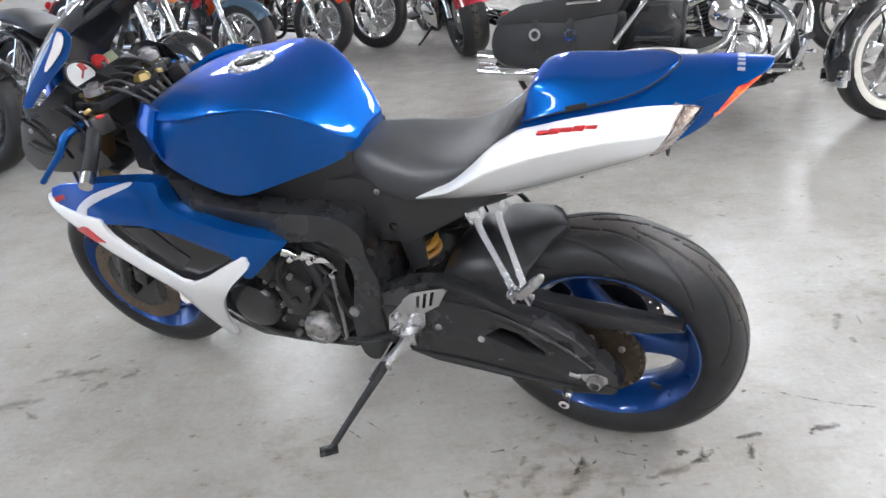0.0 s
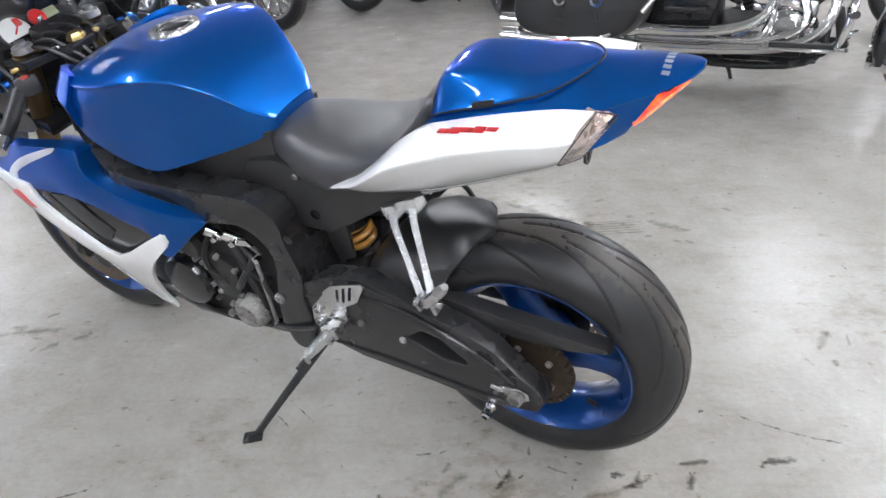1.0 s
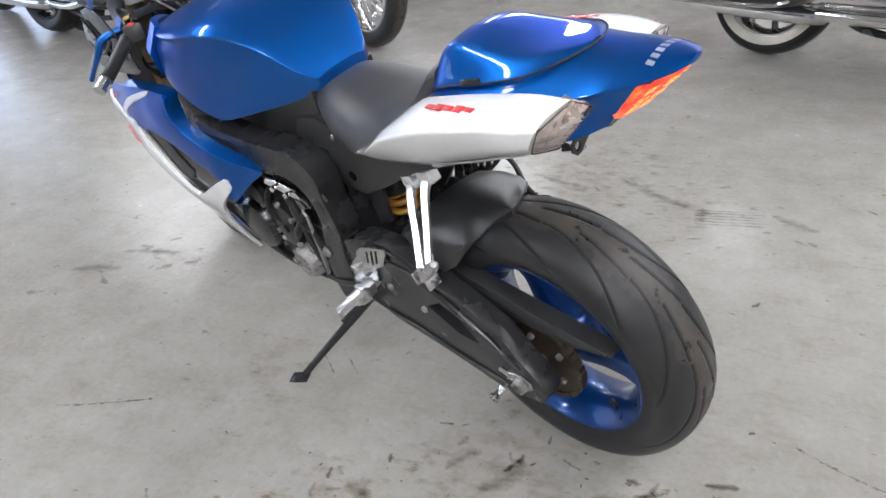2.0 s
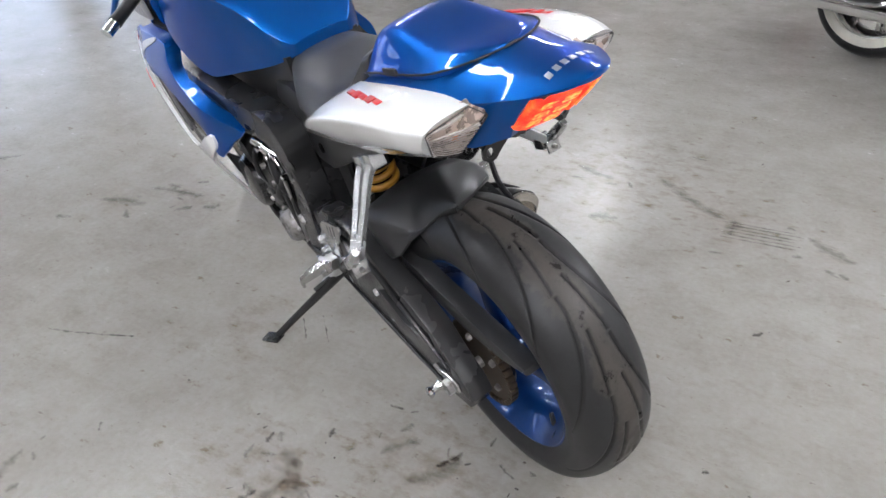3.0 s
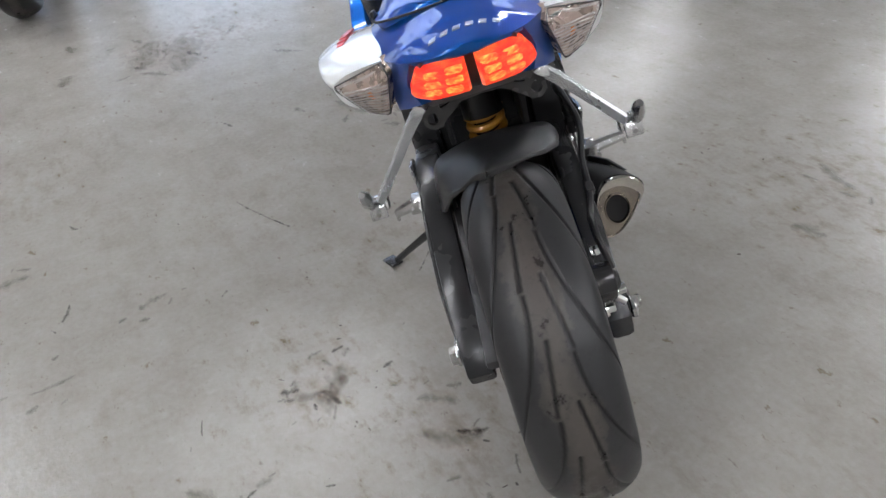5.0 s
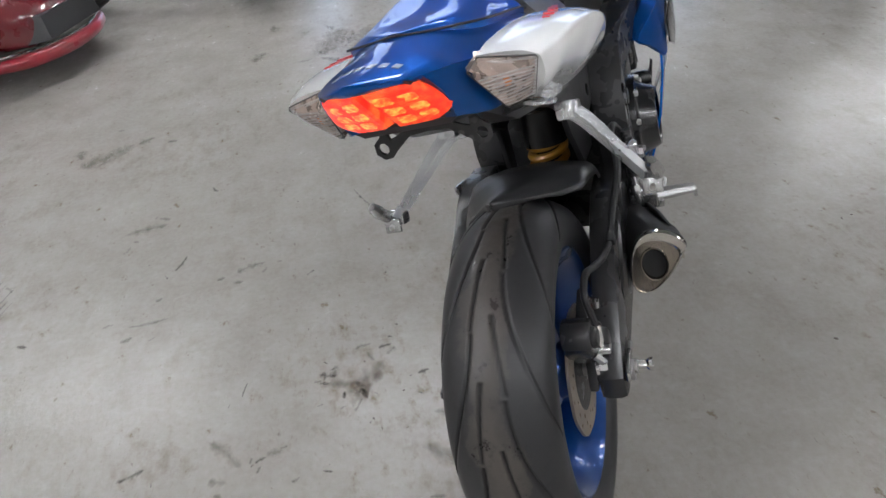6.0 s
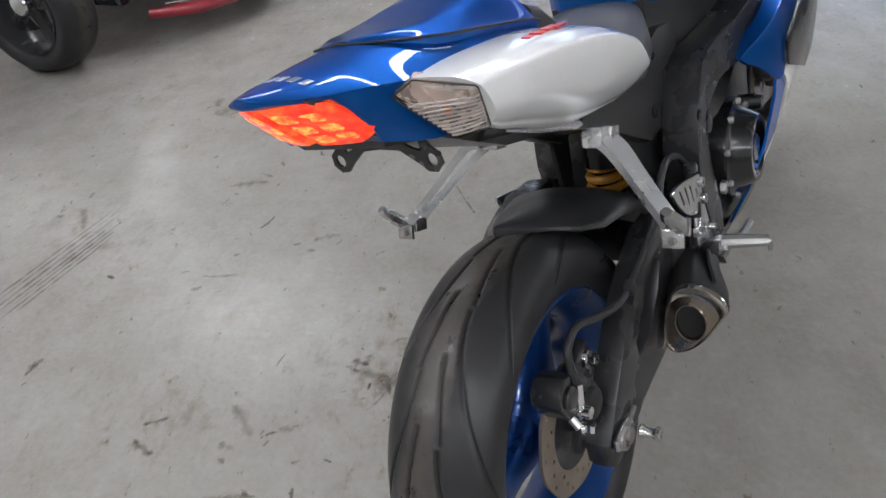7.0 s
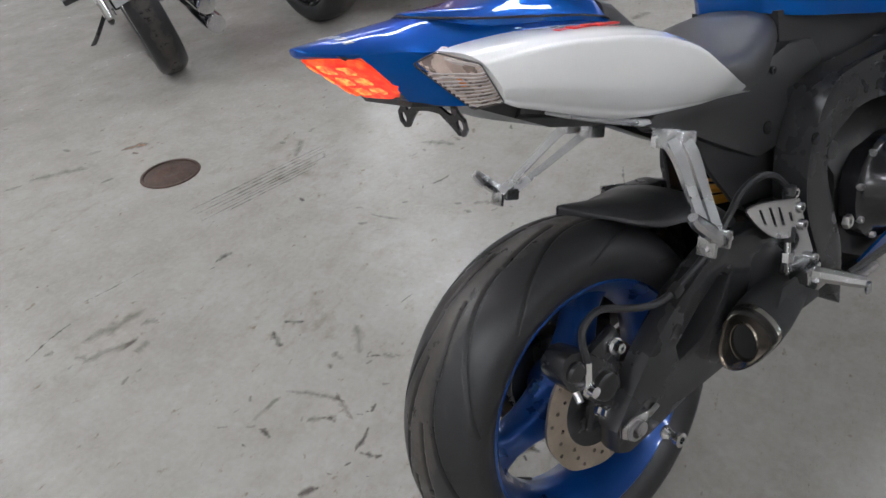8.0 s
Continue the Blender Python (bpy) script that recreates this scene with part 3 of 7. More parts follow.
chips("dark brown dried flecks on the concrete beside the rear wheel", [(0.156, 0.525, 0.06, 0.45, 166), (0.314, 0.922, 0.053, 0.35, 112), (0.385, 0.922, 0.068, 0.4, 58), (0.336, 1.200, 0.024, 0.5, 113), (0.645, 1.103, 0.04, 0.5, 76), (0.481, 1.288, 0.025, 0.5, -172), (0.568, 1.315, 0.064, 0.25, -172), (0.597, 1.354, 0.046, 0.45, 103), (0.727, 1.287, 0.045, 0.4, 139), (-0.472, 0.936, 0.072, 0.22, 160), (0.12, 1.354, 0.040, 0.6, 67), (0.162, 1.578, 0.028, 0.6, 107), (0.401, 1.341, 0.020, 0.6, 68), (0.552, 1.680, 0.046, 0.35, -22), (0.432, 1.648, 0.066, 0.25, 66), (0.243, 1.717, 0.033, 0.5, 7)], CHIP)
chips("dark dried flecks on the concrete", [(0.051, 1.497, 0.032, 0.5, 103), (-0.313, 1.32, 0.027, 0.5, 132), (0.907, 1.891, 0.014, 0.8, 27), (0.717, 1.648, 0.06, 0.4, 21), (0.855, 1.716, 0.064, 0.35, 9), (0.685, 1.674, 0.031, 0.5, -5), (1.235, 3.04, 0.040, 0.4, -38), (0.117, 1.154, 0.043, 0.15, 167), (0.185, 1.429, 0.06, 0.3, 24), (1.05, 1.73, 0.07, 0.4, 10), (0.84, 1.66, 0.05, 0.5, 80), (-0.9, 1.0, 0.04, 0.4, 30), (-0.2, 0.55, 0.03, 0.5, 70), (-1.3, 1.6, 0.05, 0.4, 20), (0.9, 2.4, 0.03, 0.5, 50), (1.5, 2.6, 0.03, 0.4, 100)], CHIP, 1)
MUD = floor_stain("dried_mud", (0.170, 0.128, 0.084), 0.48, 0.54, 0.96)
chips("brown dried stains on the concrete", [(-0.207, 0.88, 0.091, 0.16, 95), (-0.392, 1.146, 0.076, 0.35, 109), (0.185, 1.44, 0.106, 0.3, 142), (0.588, 1.055, 0.079, 0.25, 171), (0.504, 1.14, 0.131, 0.14, 101), (0.506, 1.223, 0.088, 0.2, 57), (-0.017, -0.503, 0.20, 0.25, 135), (0.153, 1.443, 0.114, 0.45, 132), (0.155, 1.382, 0.074, 0.4, 76), (-2.264, 1.475, 0.346, 0.4, 162), (-1.999, 1.462, 0.13, 0.3, 45), (-2.174, 1.62, 0.43, 0.5, 168), (-1.301, 0.554, 0.20, 0.5, 128)], MUD, 4)
chips("brown worn stains on the concrete", [(0.547, 3.013, 0.286, 0.18, -33), (0.188, 3.041, 0.142, 0.3, -16), (0.318, 1.625, 0.089, 0.4, 53), (-1.04, 2.183, 0.196, 0.2, 12), (0.52, 0.46, 0.16, 0.35, 160), (0.60, 0.53, 0.12, 0.3, 150), (0.30, 1.12, 0.10, 0.3, 40), (-0.5, 0.3, 0.12, 0.3, 30), (-1.16, 2.04, 0.16, 0.4, 20), (0.66, 1.62, 0.10, 0.3, 20), (0.42, 1.60, 0.12, 0.4, 60), (1.0, 2.9, 0.15, 0.3, -30), (1.3, 2.2, 0.10, 0.3, 60), (-0.7, 0.8, 0.12, 0.3, 100)], MUD, 4)
chips("small rust-orange stain near the drain", [(-0.297, -0.374, 0.095, 0.4, 135)], floor_stain("rust_stain", (0.20, 0.10, 0.05), 0.8, 0.5, 0.9), 2)


def crumbs(m, label, count, sx, sy, size):
    """A scatter of small dark crumbs, each a ragged sliver."""
    bm = bmesh.new()
    for k in range(count):
        x, y = random.gauss(0, sx), random.gauss(0, sy)
        s = size * random.uniform(0.3, 1.0) ** 2
        a0, el = random.uniform(0, 6.28), random.uniform(0.2, 0.7)
        ring = []
        for i in range(7):
            a = i / 7 * 6.283
            r = s * random.uniform(0.5, 1.1)
            px, py = r * math.cos(a), r * math.sin(a) * el
            ring.append(bm.verts.new((x + px * math.cos(a0) - py * math.sin(a0), y + px * math.sin(a0) + py * math.cos(a0), 0.0009)))
        top = bm.verts.new((x, y, 0.0009 + min(0.002, s * 0.2)))
        for i in range(7):
            bm.faces.new((ring[i], ring[(i + 1) % 7], top))
    ob = part("floor_grime", bm, MARK2)
    ob.matrix_world = m
    return tagged(ob, label, "grime", kind="stuff")


crumbs(pose(0.42, 1.62, 0), "dark crumbs under the rear wheel", 12, 0.16, 0.16, 0.008)
crumbs(pose(0.12, 1.40, 0), "dark crumbs on the concrete", 14, 0.12, 0.12, 0.007)
crumbs(pose(0.3, 3.1, 0), "dark crumbs on the concrete", 24, 0.45, 0.35, 0.010)
crumbs(pose(-0.5, 1.0, 0), "dark crumbs on the concrete", 22, 0.8, 0.6, 0.006)

# ---- the blue sport motorcycle: x ahead, y to its left, z up, rear wheel over the origin ----
BIKE = pose(0.549, 1.8300, 0.002, -12.6, 0, 156.5)
bike = root("sport_motorcycle", BIKE, "blue and white sport motorcycle leaning on its side stand", "motorcycle")
RW, FWH = (0, 0, 0.306), (1.42, 0, 0.288)


def wheel(name, centre, R, w, rim_r, spokes, turn, seg, cross, grooves, hub_w, label):
    e = new(name)
    e.parent = bike
    e.matrix_basis = pose(*centre)
    e["label"] = label
    me = tyre_mesh(R, w, rim_r - 0.006, seg, cross, grooves, crown=0.56)
    ty = new("tyre", me)
    ty.parent = e
    ty["label"] = "worn black tyre with swept grooves"
    h = w * 0.40
    prof = [(rim_r + 0.004, -h), (rim_r + 0.004, -h + 0.006), (rim_r - 0.010, -h + 0.012), (rim_r - 0.020, -h * 0.55), (rim_r - 0.034, -h * 0.2), (rim_r - 0.034, h * 0.2), (rim_r - 0.020, h * 0.55), (rim_r - 0.010, h - 0.012), (rim_r + 0.004, h - 0.006), (rim_r + 0.004, h),
            (rim_r - 0.004, h + 0.002), (rim_r - 0.016, h - 0.010), (rim_r - 0.028, h * 0.5), (rim_r - 0.042, h * 0.2), (rim_r - 0.042, -h * 0.2), (rim_r - 0.028, -h * 0.5), (rim_r - 0.016, -h + 0.010), (rim_r - 0.004, -h - 0.002)]
    part("rim", lathe(prof, 96, closed=True), RIMBLUE, e, "blue painted wheel rim")
    part("hub", lathe([(0.018, -hub_w), (0.042, -hub_w), (0.05, -hub_w * 0.6), (0.056, -hub_w * 0.2), (0.056, hub_w * 0.2), (0.05, hub_w * 0.6), (0.042, hub_w), (0.018, hub_w)], 40), RIMBLUE, e)
    for k in range(spokes):
        a = turn + k * 2 * math.pi / spokes
        ca, sa = math.cos(a), math.sin(a)
        rings = []
        for r, wd, th in ((0.040, 0.048, 0.036), (0.070, 0.036, 0.032), (0.105, 0.028, 0.028), (0.145, 0.026, 0.026), (rim_r - 0.046, 0.034, 0.026), (rim_r - 0.032, 0.052, 0.028)):
            ring = []
            for t in np.linspace(0, 2 * math.pi, 16, endpoint=False):
                ct, st = math.cos(t), math.sin(t)
                q = wd * math.copysign(abs(ct) ** 0.5, ct)
                y = th * math.copysign(abs(st) ** 0.5, st)
                ring.append((r * ca - q * sa, y, r * sa + q * ca))
            rings.append(ring)
        part("spoke", loft(rings), RIMBLUE, e)
    return e


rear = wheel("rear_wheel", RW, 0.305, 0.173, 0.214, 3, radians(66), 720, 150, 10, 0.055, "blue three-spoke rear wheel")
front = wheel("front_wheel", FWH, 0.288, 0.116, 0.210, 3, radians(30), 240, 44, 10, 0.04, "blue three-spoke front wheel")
part("axle", cyl((0, -0.165, 0), (0, 0.165, 0), 0.012), STEEL, rear)
part("valve", cyl((-0.10, 0.02, -0.145), (-0.125, 0.035, -0.135), 0.006, seg=8), PLASTIC, rear)


def brake_disc(parent, r0, r1, y, holes, mat=DISC):
    bm = bmesh.new()
    lps = [[(r1 * (1 + 0.012 * math.cos(8 * a)) * math.cos(a), r1 * (1 + 0.012 * math.cos(8 * a)) * math.sin(a)) for a in np.linspace(0, 6.2832, 96, endpoint=False)]]
    lps.append([(r0 * math.cos(a), r0 * math.sin(a)) for a in np.linspace(0, 6.2832, 48, endpoint=False)])
    for k in range(holes):
        a = k * 6.2832 / holes
        r = r0 + (r1 - r0) * (0.25, 0.5, 0.75)[k % 3]
        lps.append([(r * math.cos(a) + 0.004 * math.cos(b), r * math.sin(a) + 0.004 * math.sin(b)) for b in np.linspace(0, 6.2832, 8, endpoint=False)])
    return part("brake_disc", plate(lps[0], y - 0.0025, y + 0.0025, lps[1:], bevel=0), mat, parent, "drilled steel brake disc")


brake_disc(rear, 0.070, 0.112, -0.070, 30)
part("disc_carrier", lathe([(0.03, -0.066), (0.078, -0.066), (0.078, -0.072), (0.03, -0.074)], 32), BLACK, rear)
FRONTDISC = surface("browned_disc_steel", (0.15, 0.115, 0.085), 0.42, metal=0.7, vary=0.3, scale=20, grain=300)
brake_disc(front, 0.105, 0.150, 0.066, 30, FRONTDISC)
brake_disc(front, 0.105, 0.150, -0.066, 30, FRONTDISC)
for s in (1, -1):
    part("disc_carrier", lathe([(0.04, 0.062 * s), (0.108, 0.062 * s), (0.108, 0.068 * s), (0.04, 0.07 * s)], 32), BLACK, front)

# sprocket and chain
teeth = 42
ring = []
for k in range(teeth * 4):
    a = k * 2 * math.pi / (teeth * 4)
    r = 0.092 + (0.0035 if k % 4 in (1, 2) else -0.003)
    ring.append((r * math.cos(a), r * math.sin(a)))
cuts = [[((0.060 + 0.014 * math.cos(b)) * math.cos(a + 0.30 * math.sin(b)), (0.060 + 0.014 * math.cos(b)) * math.sin(a + 0.30 * math.sin(b))) for b in np.linspace(0, 6.2832, 12, endpoint=False)] for a in np.linspace(0, 6.2832, 6, endpoint=False)]
part("sprocket_carrier", lathe([(0.02, 0.060), (0.070, 0.062), (0.074, 0.075), (0.066, 0.086), (0.03, 0.088)], 40), BLACK, rear)
for k in range(5):
    part("carrier_bolt", bolt((0.060 * math.cos(k * 1.2566), 0.092, 0.060 * math.sin(k * 1.2566)), 0.008, 0.009), STEEL, rear)
part("sprocket", plate(ring, 0.087, 0.093, [], bevel=0), CHAINM, rear, "grimy bronze-coloured sprocket")


def chain_path():
    pts = []
    for a in np.linspace(radians(100), radians(262), 26):
        pts.append((0.094 * math.cos(a), 0.094 * math.sin(a) + 0.306))
    fx, fz, fr = 0.575, 0.375, 0.04
    for a in np.linspace(radians(-85), radians(95), 10):
        pts.append((fx + fr * math.cos(a), fz + fr * math.sin(a)))
    return pts


bm = bmesh.new()
path = chain_path()
path.append(path[0])
acc, step = 0.0, 0.0155
for (xa, za), (xb, zb) in zip(path, path[1:]):
    d = math.hypot(xb - xa, zb - za)
    while acc < d:
        u = acc / d
        box((xa + (xb - xa) * u, 0.090, za + (zb - za) * u), (0.013, 0.018, 0.011), 0.002, (0, -math.degrees(math.atan2(zb - za, xb - xa)), 0), bm)
        acc += step
    acc -= d
part("chain", bm, CHAINM, bike, "grimy bronze drive chain")

# swingarm: a braced left arm and an arched right arm, with a bridge
left_arm = [(0.53, 0.450), (0.42, 0.505), (0.33, 0.520), (0.245, 0.505), (0.172, 0.470), (0.10, 0.446), (0.035, 0.412), (-0.008, 0.362), (-0.05, 0.325), (-0.062, 0.295), (-0.045, 0.262), (-0.004, 0.254), (0.07, 0.240), (0.20, 0.258), (0.38, 0.272), (0.51, 0.310)]
swing = part("swingarm_left", plate(left_arm, 0.112, 0.162, [[(0.240, 0.385), (0.200, 0.416), (0.160, 0.405), (0.104, 0.358), (0.108, 0.350), (0.160, 0.352)]], 0.008), BLACK, bike, "black braced swingarm side")
right_arm = [(0.53, 0.430), (0.42, 0.470), (0.33, 0.500), (0.26, 0.506), (0.20, 0.488), (0.14, 0.462), (0.089, 0.428), (0.055, 0.400), (0.02, 0.368), (-0.013, 0.337), (-0.036, 0.312), (-0.036, 0.268), (-0.015, 0.256), (0.052, 0.262), (0.135, 0.274), (0.215, 0.275), (0.40, 0.28), (0.52, 0.31)]
part("swingarm_right", plate(right_arm, -0.147, -0.100, [[(0.120, 0.382), (0.123, 0.357), (0.177, 0.366), (0.235, 0.405), (0.257, 0.442), (0.247, 0.452), (0.228, 0.447), (0.183, 0.424)]], 0.014), BLACK, bike, "black arched swingarm side")
part("arm_web", plate([(0.09, 0.41), (0.10, 0.36), (0.17, 0.36), (0.25, 0.42), (0.26, 0.49), (0.20, 0.49)], -0.112, -0.106, bevel=0.002), PLASTIC, bike)
part("swingarm_bridge", box((0.42, 0, 0.40), (0.07, 0.26, 0.12), 0.02), BLACK, bike)
# ridge along the left arm, and chain guard
part("arm_ridge", tube([(0.40, 0.163, 0.478), (0.25, 0.165, 0.470), (0.14, 0.166, 0.432), (0.06, 0.166, 0.390), (0.0, 0.163, 0.335)], [0.003, 0.005, 0.006, 0.005, 0.003], 8), BLACK, bike)
part("arm_ridge", tube([(0.354, 0.163, 0.505), (0.30, 0.164, 0.503), (0.245, 0.163, 0.490)], [0.002, 0.004, 0.002], 8), BLACK, bike)
part("arm_ridge", tube([(0.45, 0.163, 0.300), (0.30, 0.164, 0.292), (0.12, 0.164, 0.272), (0.03, 0.163, 0.272)], [0.002, 0.004, 0.004, 0.002], 8), BLACK, bike)
part("chain_guard", plate([(0.20, 0.478), (0.10, 0.462), (-0.05, 0.448), (-0.175, 0.438), (-0.18, 0.428), (-0.10, 0.408), (0.0, 0.405), (0.12, 0.42), (0.2, 0.44)], 0.068, 0.108, bevel=0.008), PLASTIC, bike, "black plastic chain guard")
for s, yy in ((1, 0.163), (-1, -0.148)):
    lift = 0.0 if s > 0 else -0.002
    part("axle_adjuster", plate([(0.030, 0.322 + lift), (-0.008, 0.330 + lift), (-0.032, 0.324 + lift), (-0.034, 0.306 + lift), (-0.014, 0.288 + lift), (0.022, 0.302 + lift)], yy, yy + s * 0.008, bevel=0.003), ALU, bike, "silver axle adjuster plate")
    part("axle_nut", lathe([(0, yy + s * 0.008), (0.018, yy + s * 0.008), (0.017, yy + s * (0.020 if s > 0 else 0.012)), (0.012, yy + s * (0.022 if s > 0 else 0.013)), (0.011, yy + s * 0.004), (0, yy + s * 0.004)], 6 if s > 0 else 20, (-0.006, 0, 0.306 + lift)), STEEL, bike)
    part("adjuster_bolt", cyl((0.028, yy + s * 0.004, 0.308), (0.052, yy + s * 0.004, 0.314), 0.004, seg=8), STEEL, bike)
    sx, sz = (0.062, 0.240) if s > 0 else (0.063, 0.249)
    part("spool", lathe([(0, yy), (0.012, yy), (0.012, yy + s * 0.004), (0.0085, yy + s * 0.009), (0.0085, yy + s * 0.022), (0.0125, yy + s * 0.027), (0.0125, yy + s * 0.033), (0.006, yy + s * 0.034), (0.005, yy + s * 0.024), (0, yy + s * 0.024)], 20, (sx, 0, sz)), CHROME, bike, "silver swingarm spool")
for x, z in ((0.252, 0.375), (0.355, 0.392)):
    part("bolt", bolt((x, 0.162, z), 0.008, 0.006, hexed=False), STEEL, bike)

# rear caliper, hose and bracket
cal = part("rear_caliper", plate([(-0.100, 0.440), (-0.088, 0.468), (-0.055, 0.466), (-0.012, 0.425), (0.012, 0.388), (0.006, 0.352), (-0.022, 0.340), (-0.050, 0.372), (-0.078, 0.400)], -0.122, -0.076, bevel=0.010, smooth=2), BLACK, bike, "black rear brake caliper")
part("caliper_cap", lathe([(0, -0.134), (0.019, -0.134), (0.023, -0.131), (0.025, -0.120), (0.026, -0.10)], 24, (-0.024, 0, 0.386)), DARK, bike, "round piston cap")
part("caliper_cap", lathe([(0, -0.130), (0.013, -0.130), (0.017, -0.126), (0.018, -0.10)], 20, (-0.074, 0, 0.440)), DARK, bike)
part("caliper_bracket", plate([(-0.05, 0.43), (0.035, 0.452), (0.045, 0.425), (0.030, 0.38), (0.012, 0.30), (-0.05, 0.30), (-0.03, 0.36)], -0.104, -0.088, bevel=0.004), BLACK, bike)
for x, z in ((0.025, 0.424), (-0.022, 0.330)):
    part("bolt", bolt((x, -0.108, z), 0.0105, -0.014), CHROME, bike, "bright flanged bolt")
    part("bolt_flange", lathe([(0, -0.104), (0.015, -0.104), (0.014, -0.109), (0, -0.109)], 18, (x, 0, z)), CHROME, bike)
part("banjo_fitting", cyl((-0.058, -0.126, 0.402), (-0.050, -0.126, 0.446), 0.0065, seg=10), CHROME, bike)
part("banjo_bolt", lathe([(0, -0.120), (0.013, -0.120), (0.013, -0.127), (0.0095, -0.128), (0.009, -0.140), (0, -0.141)], 12, (-0.056, 0, 0.400)), CHROME, bike, "bright banjo bolt")
part("bleed_nipple", cyl((-0.078, -0.12, 0.405), (-0.082, -0.132, 0.394), 0.006, seg=8), STEEL, bike)
part("rear_brake_hose", tube([(-0.050, -0.126, 0.440), (-0.048, -0.120, 0.476), (-0.036, -0.116, 0.497), (-0.002, -0.117, 0.507), (0.045, -0.122, 0.486), (0.092, -0.131, 0.470), (0.132, -0.141, 0.478), (0.195, -0.148, 0.505), (0.24, -0.162, 0.552), (0.292, -0.155, 0.578), (0.345, -0.150, 0.582), (0.389, -0.150, 0.566), (0.412, -0.158, 0.535)], 0.0062, 8), RUBBER, bike, "black rubber brake hose")
part("hose_guide", box((0.135, -0.142, 0.478), (0.022, 0.016, 0.018), 0.004, (0, -20, 0)), PLASTIC, bike)

# hugger over the rear tyre
rings = []
for a, rt, side, hl, hr, drop, sy, dl in ((76.8, 0.3145, 0.0005, 0.003, 0.003, 0.0, 0.024, 0.0), (76.0, 0.3150, 0.001, 0.010, 0.014, 0.001, 0.022, 0.001), (74.2, 0.3160, 0.004, 0.022, 0.034, 0.003, 0.018, 0.003), (70.5, 0.318, 0.010, 0.040, 0.064, 0.006, 0.010, 0.009), (65, 0.323, 0.026, 0.070, 0.091, 0.012, 0.004, 0.024), (57.5, 0.334, 0.060, 0.100, 0.110, 0.010, 0, 0.030), (50, 0.357, 0.100, 0.120, 0.118, 0.002, 0, 0.024), (40, 0.387, 0.122, 0.130, 0.122, 0, 0, 0.006), (30, 0.404, 0.126, 0.124, 0.117, 0, 0, 0), (20, 0.404, 0.120, 0.112, 0.105, 0, 0, 0)):
    c, s = math.cos(radians(a)), math.sin(radians(a))
    near = side * 0.26 + drop
    outer = curve([(-hr, rt - near), (-hr * 0.97, rt - near * 0.7), (-hr * 0.84, rt - 0.008 - drop * 0.4), (-hr * 0.45, rt + 0.001 - drop * 0.1), (0, rt + 0.004), (hl * 0.45, rt + 0.002 - dl * 0.4), (hl * 0.86, rt - 0.012 - dl), (hl * 0.97, rt - side * 0.4 - dl), (hl, rt - max(side, side * 0.4 + dl + 0.002))], 3)
    inner = [(y * 0.965, r - 0.003) for y, r in outer[::-1]]
    rings.append([(r * c, y + sy, r * s + 0.306) for y, r in [tuple(q) for q in outer] + inner])
part("rear_hugger", loft(rings), PLASTIC, bike, "matt black plastic rear mudguard")

# tail: blue centre section. Each station: x, height and half-width of the rim, height of the crown, how square the dome is
TAIL = [(0.172, 0.856, 0.080, 0.868, 2.0), (0.150, 0.868, 0.094, 0.884, 2.2), (0.10, 0.892, 0.114, 0.910, 2.6), (0.05, 0.906, 0.118, 0.926, 3.0), (0.0, 0.918, 0.116, 0.940, 3.0), (-0.05, 0.927, 0.109, 0.958, 2.8), (-0.09, 0.931, 0.102, 0.969, 2.4), (-0.13, 0.934, 0.097, 0.9725, 2.1), (-0.165, 0.938, 0.092, 0.974, 2.0), (-0.20, 0.948, 0.083, 0.9755, 2.0), (-0.22, 0.9525, 0.074, 0.976, 2.0), (-0.24, 0.957, 0.063, 0.977, 2.0), (-0.26, 0.963, 0.049, 0.978, 2.0), (-0.275, 0.968, 0.036, 0.9785, 2.0), (-0.285, 0.972, 0.023, 0.979, 2.0), (-0.291, 0.976, 0.009, 0.979, 2.0)]


def arch(x, ze, hw, zt, zb, inw, n=33, power=2.0):
    """A ring: a domed top that meets a crisp rim, and a hollowed underside."""
    ring = []
    for a in np.linspace(0, math.pi, n):
        u = math.cos(a)
        ring.append((x, hw * u, ze + (zt - ze) * (1 - abs(u) ** power)))
    ring += [(x, -inw, zb), (x, -inw * 0.4, zb - 0.003), (x, inw * 0.4, zb - 0.003), (x, inw, zb)]
    return ring


rings = []
for x, ze, hw, zt, pw in curve(TAIL, 3):
    k = min(1.0, max(0.0, (-0.08 - x) / 0.12))
    rings.append(arch(x, ze, hw, zt, ze - 0.045 + 0.041 * k, hw * 0.95, power=pw))
part("tail_section", loft(rings), BLUE, bike, "glossy blue metallic tail section")


def ridged(x, ze, hw, zt):
    """A ring of the hump: flanks that flare at the rim and lean in to a soft ridge, and a low crowned top."""
    h = zt - ze
    half = curve([(hw, ze), (hw * 0.955, ze + h * 0.08), (hw * 0.875, ze + h * 0.28), (hw * 0.76, ze + h * 0.58), (hw * 0.65, ze + h * 0.80), (hw * 0.54, ze + h * 0.905), (hw * 0.40, ze + h * 0.95), (hw * 0.2, ze + h * 0.985), (0, zt)], 3)
    right = [(x, -y, z) for y, z in half]
    return [(x, y, z) for y, z in half] + right[-2::-1] + [(x, -hw * 0.97, ze - 0.012), (x, hw * 0.97, ze - 0.012)]


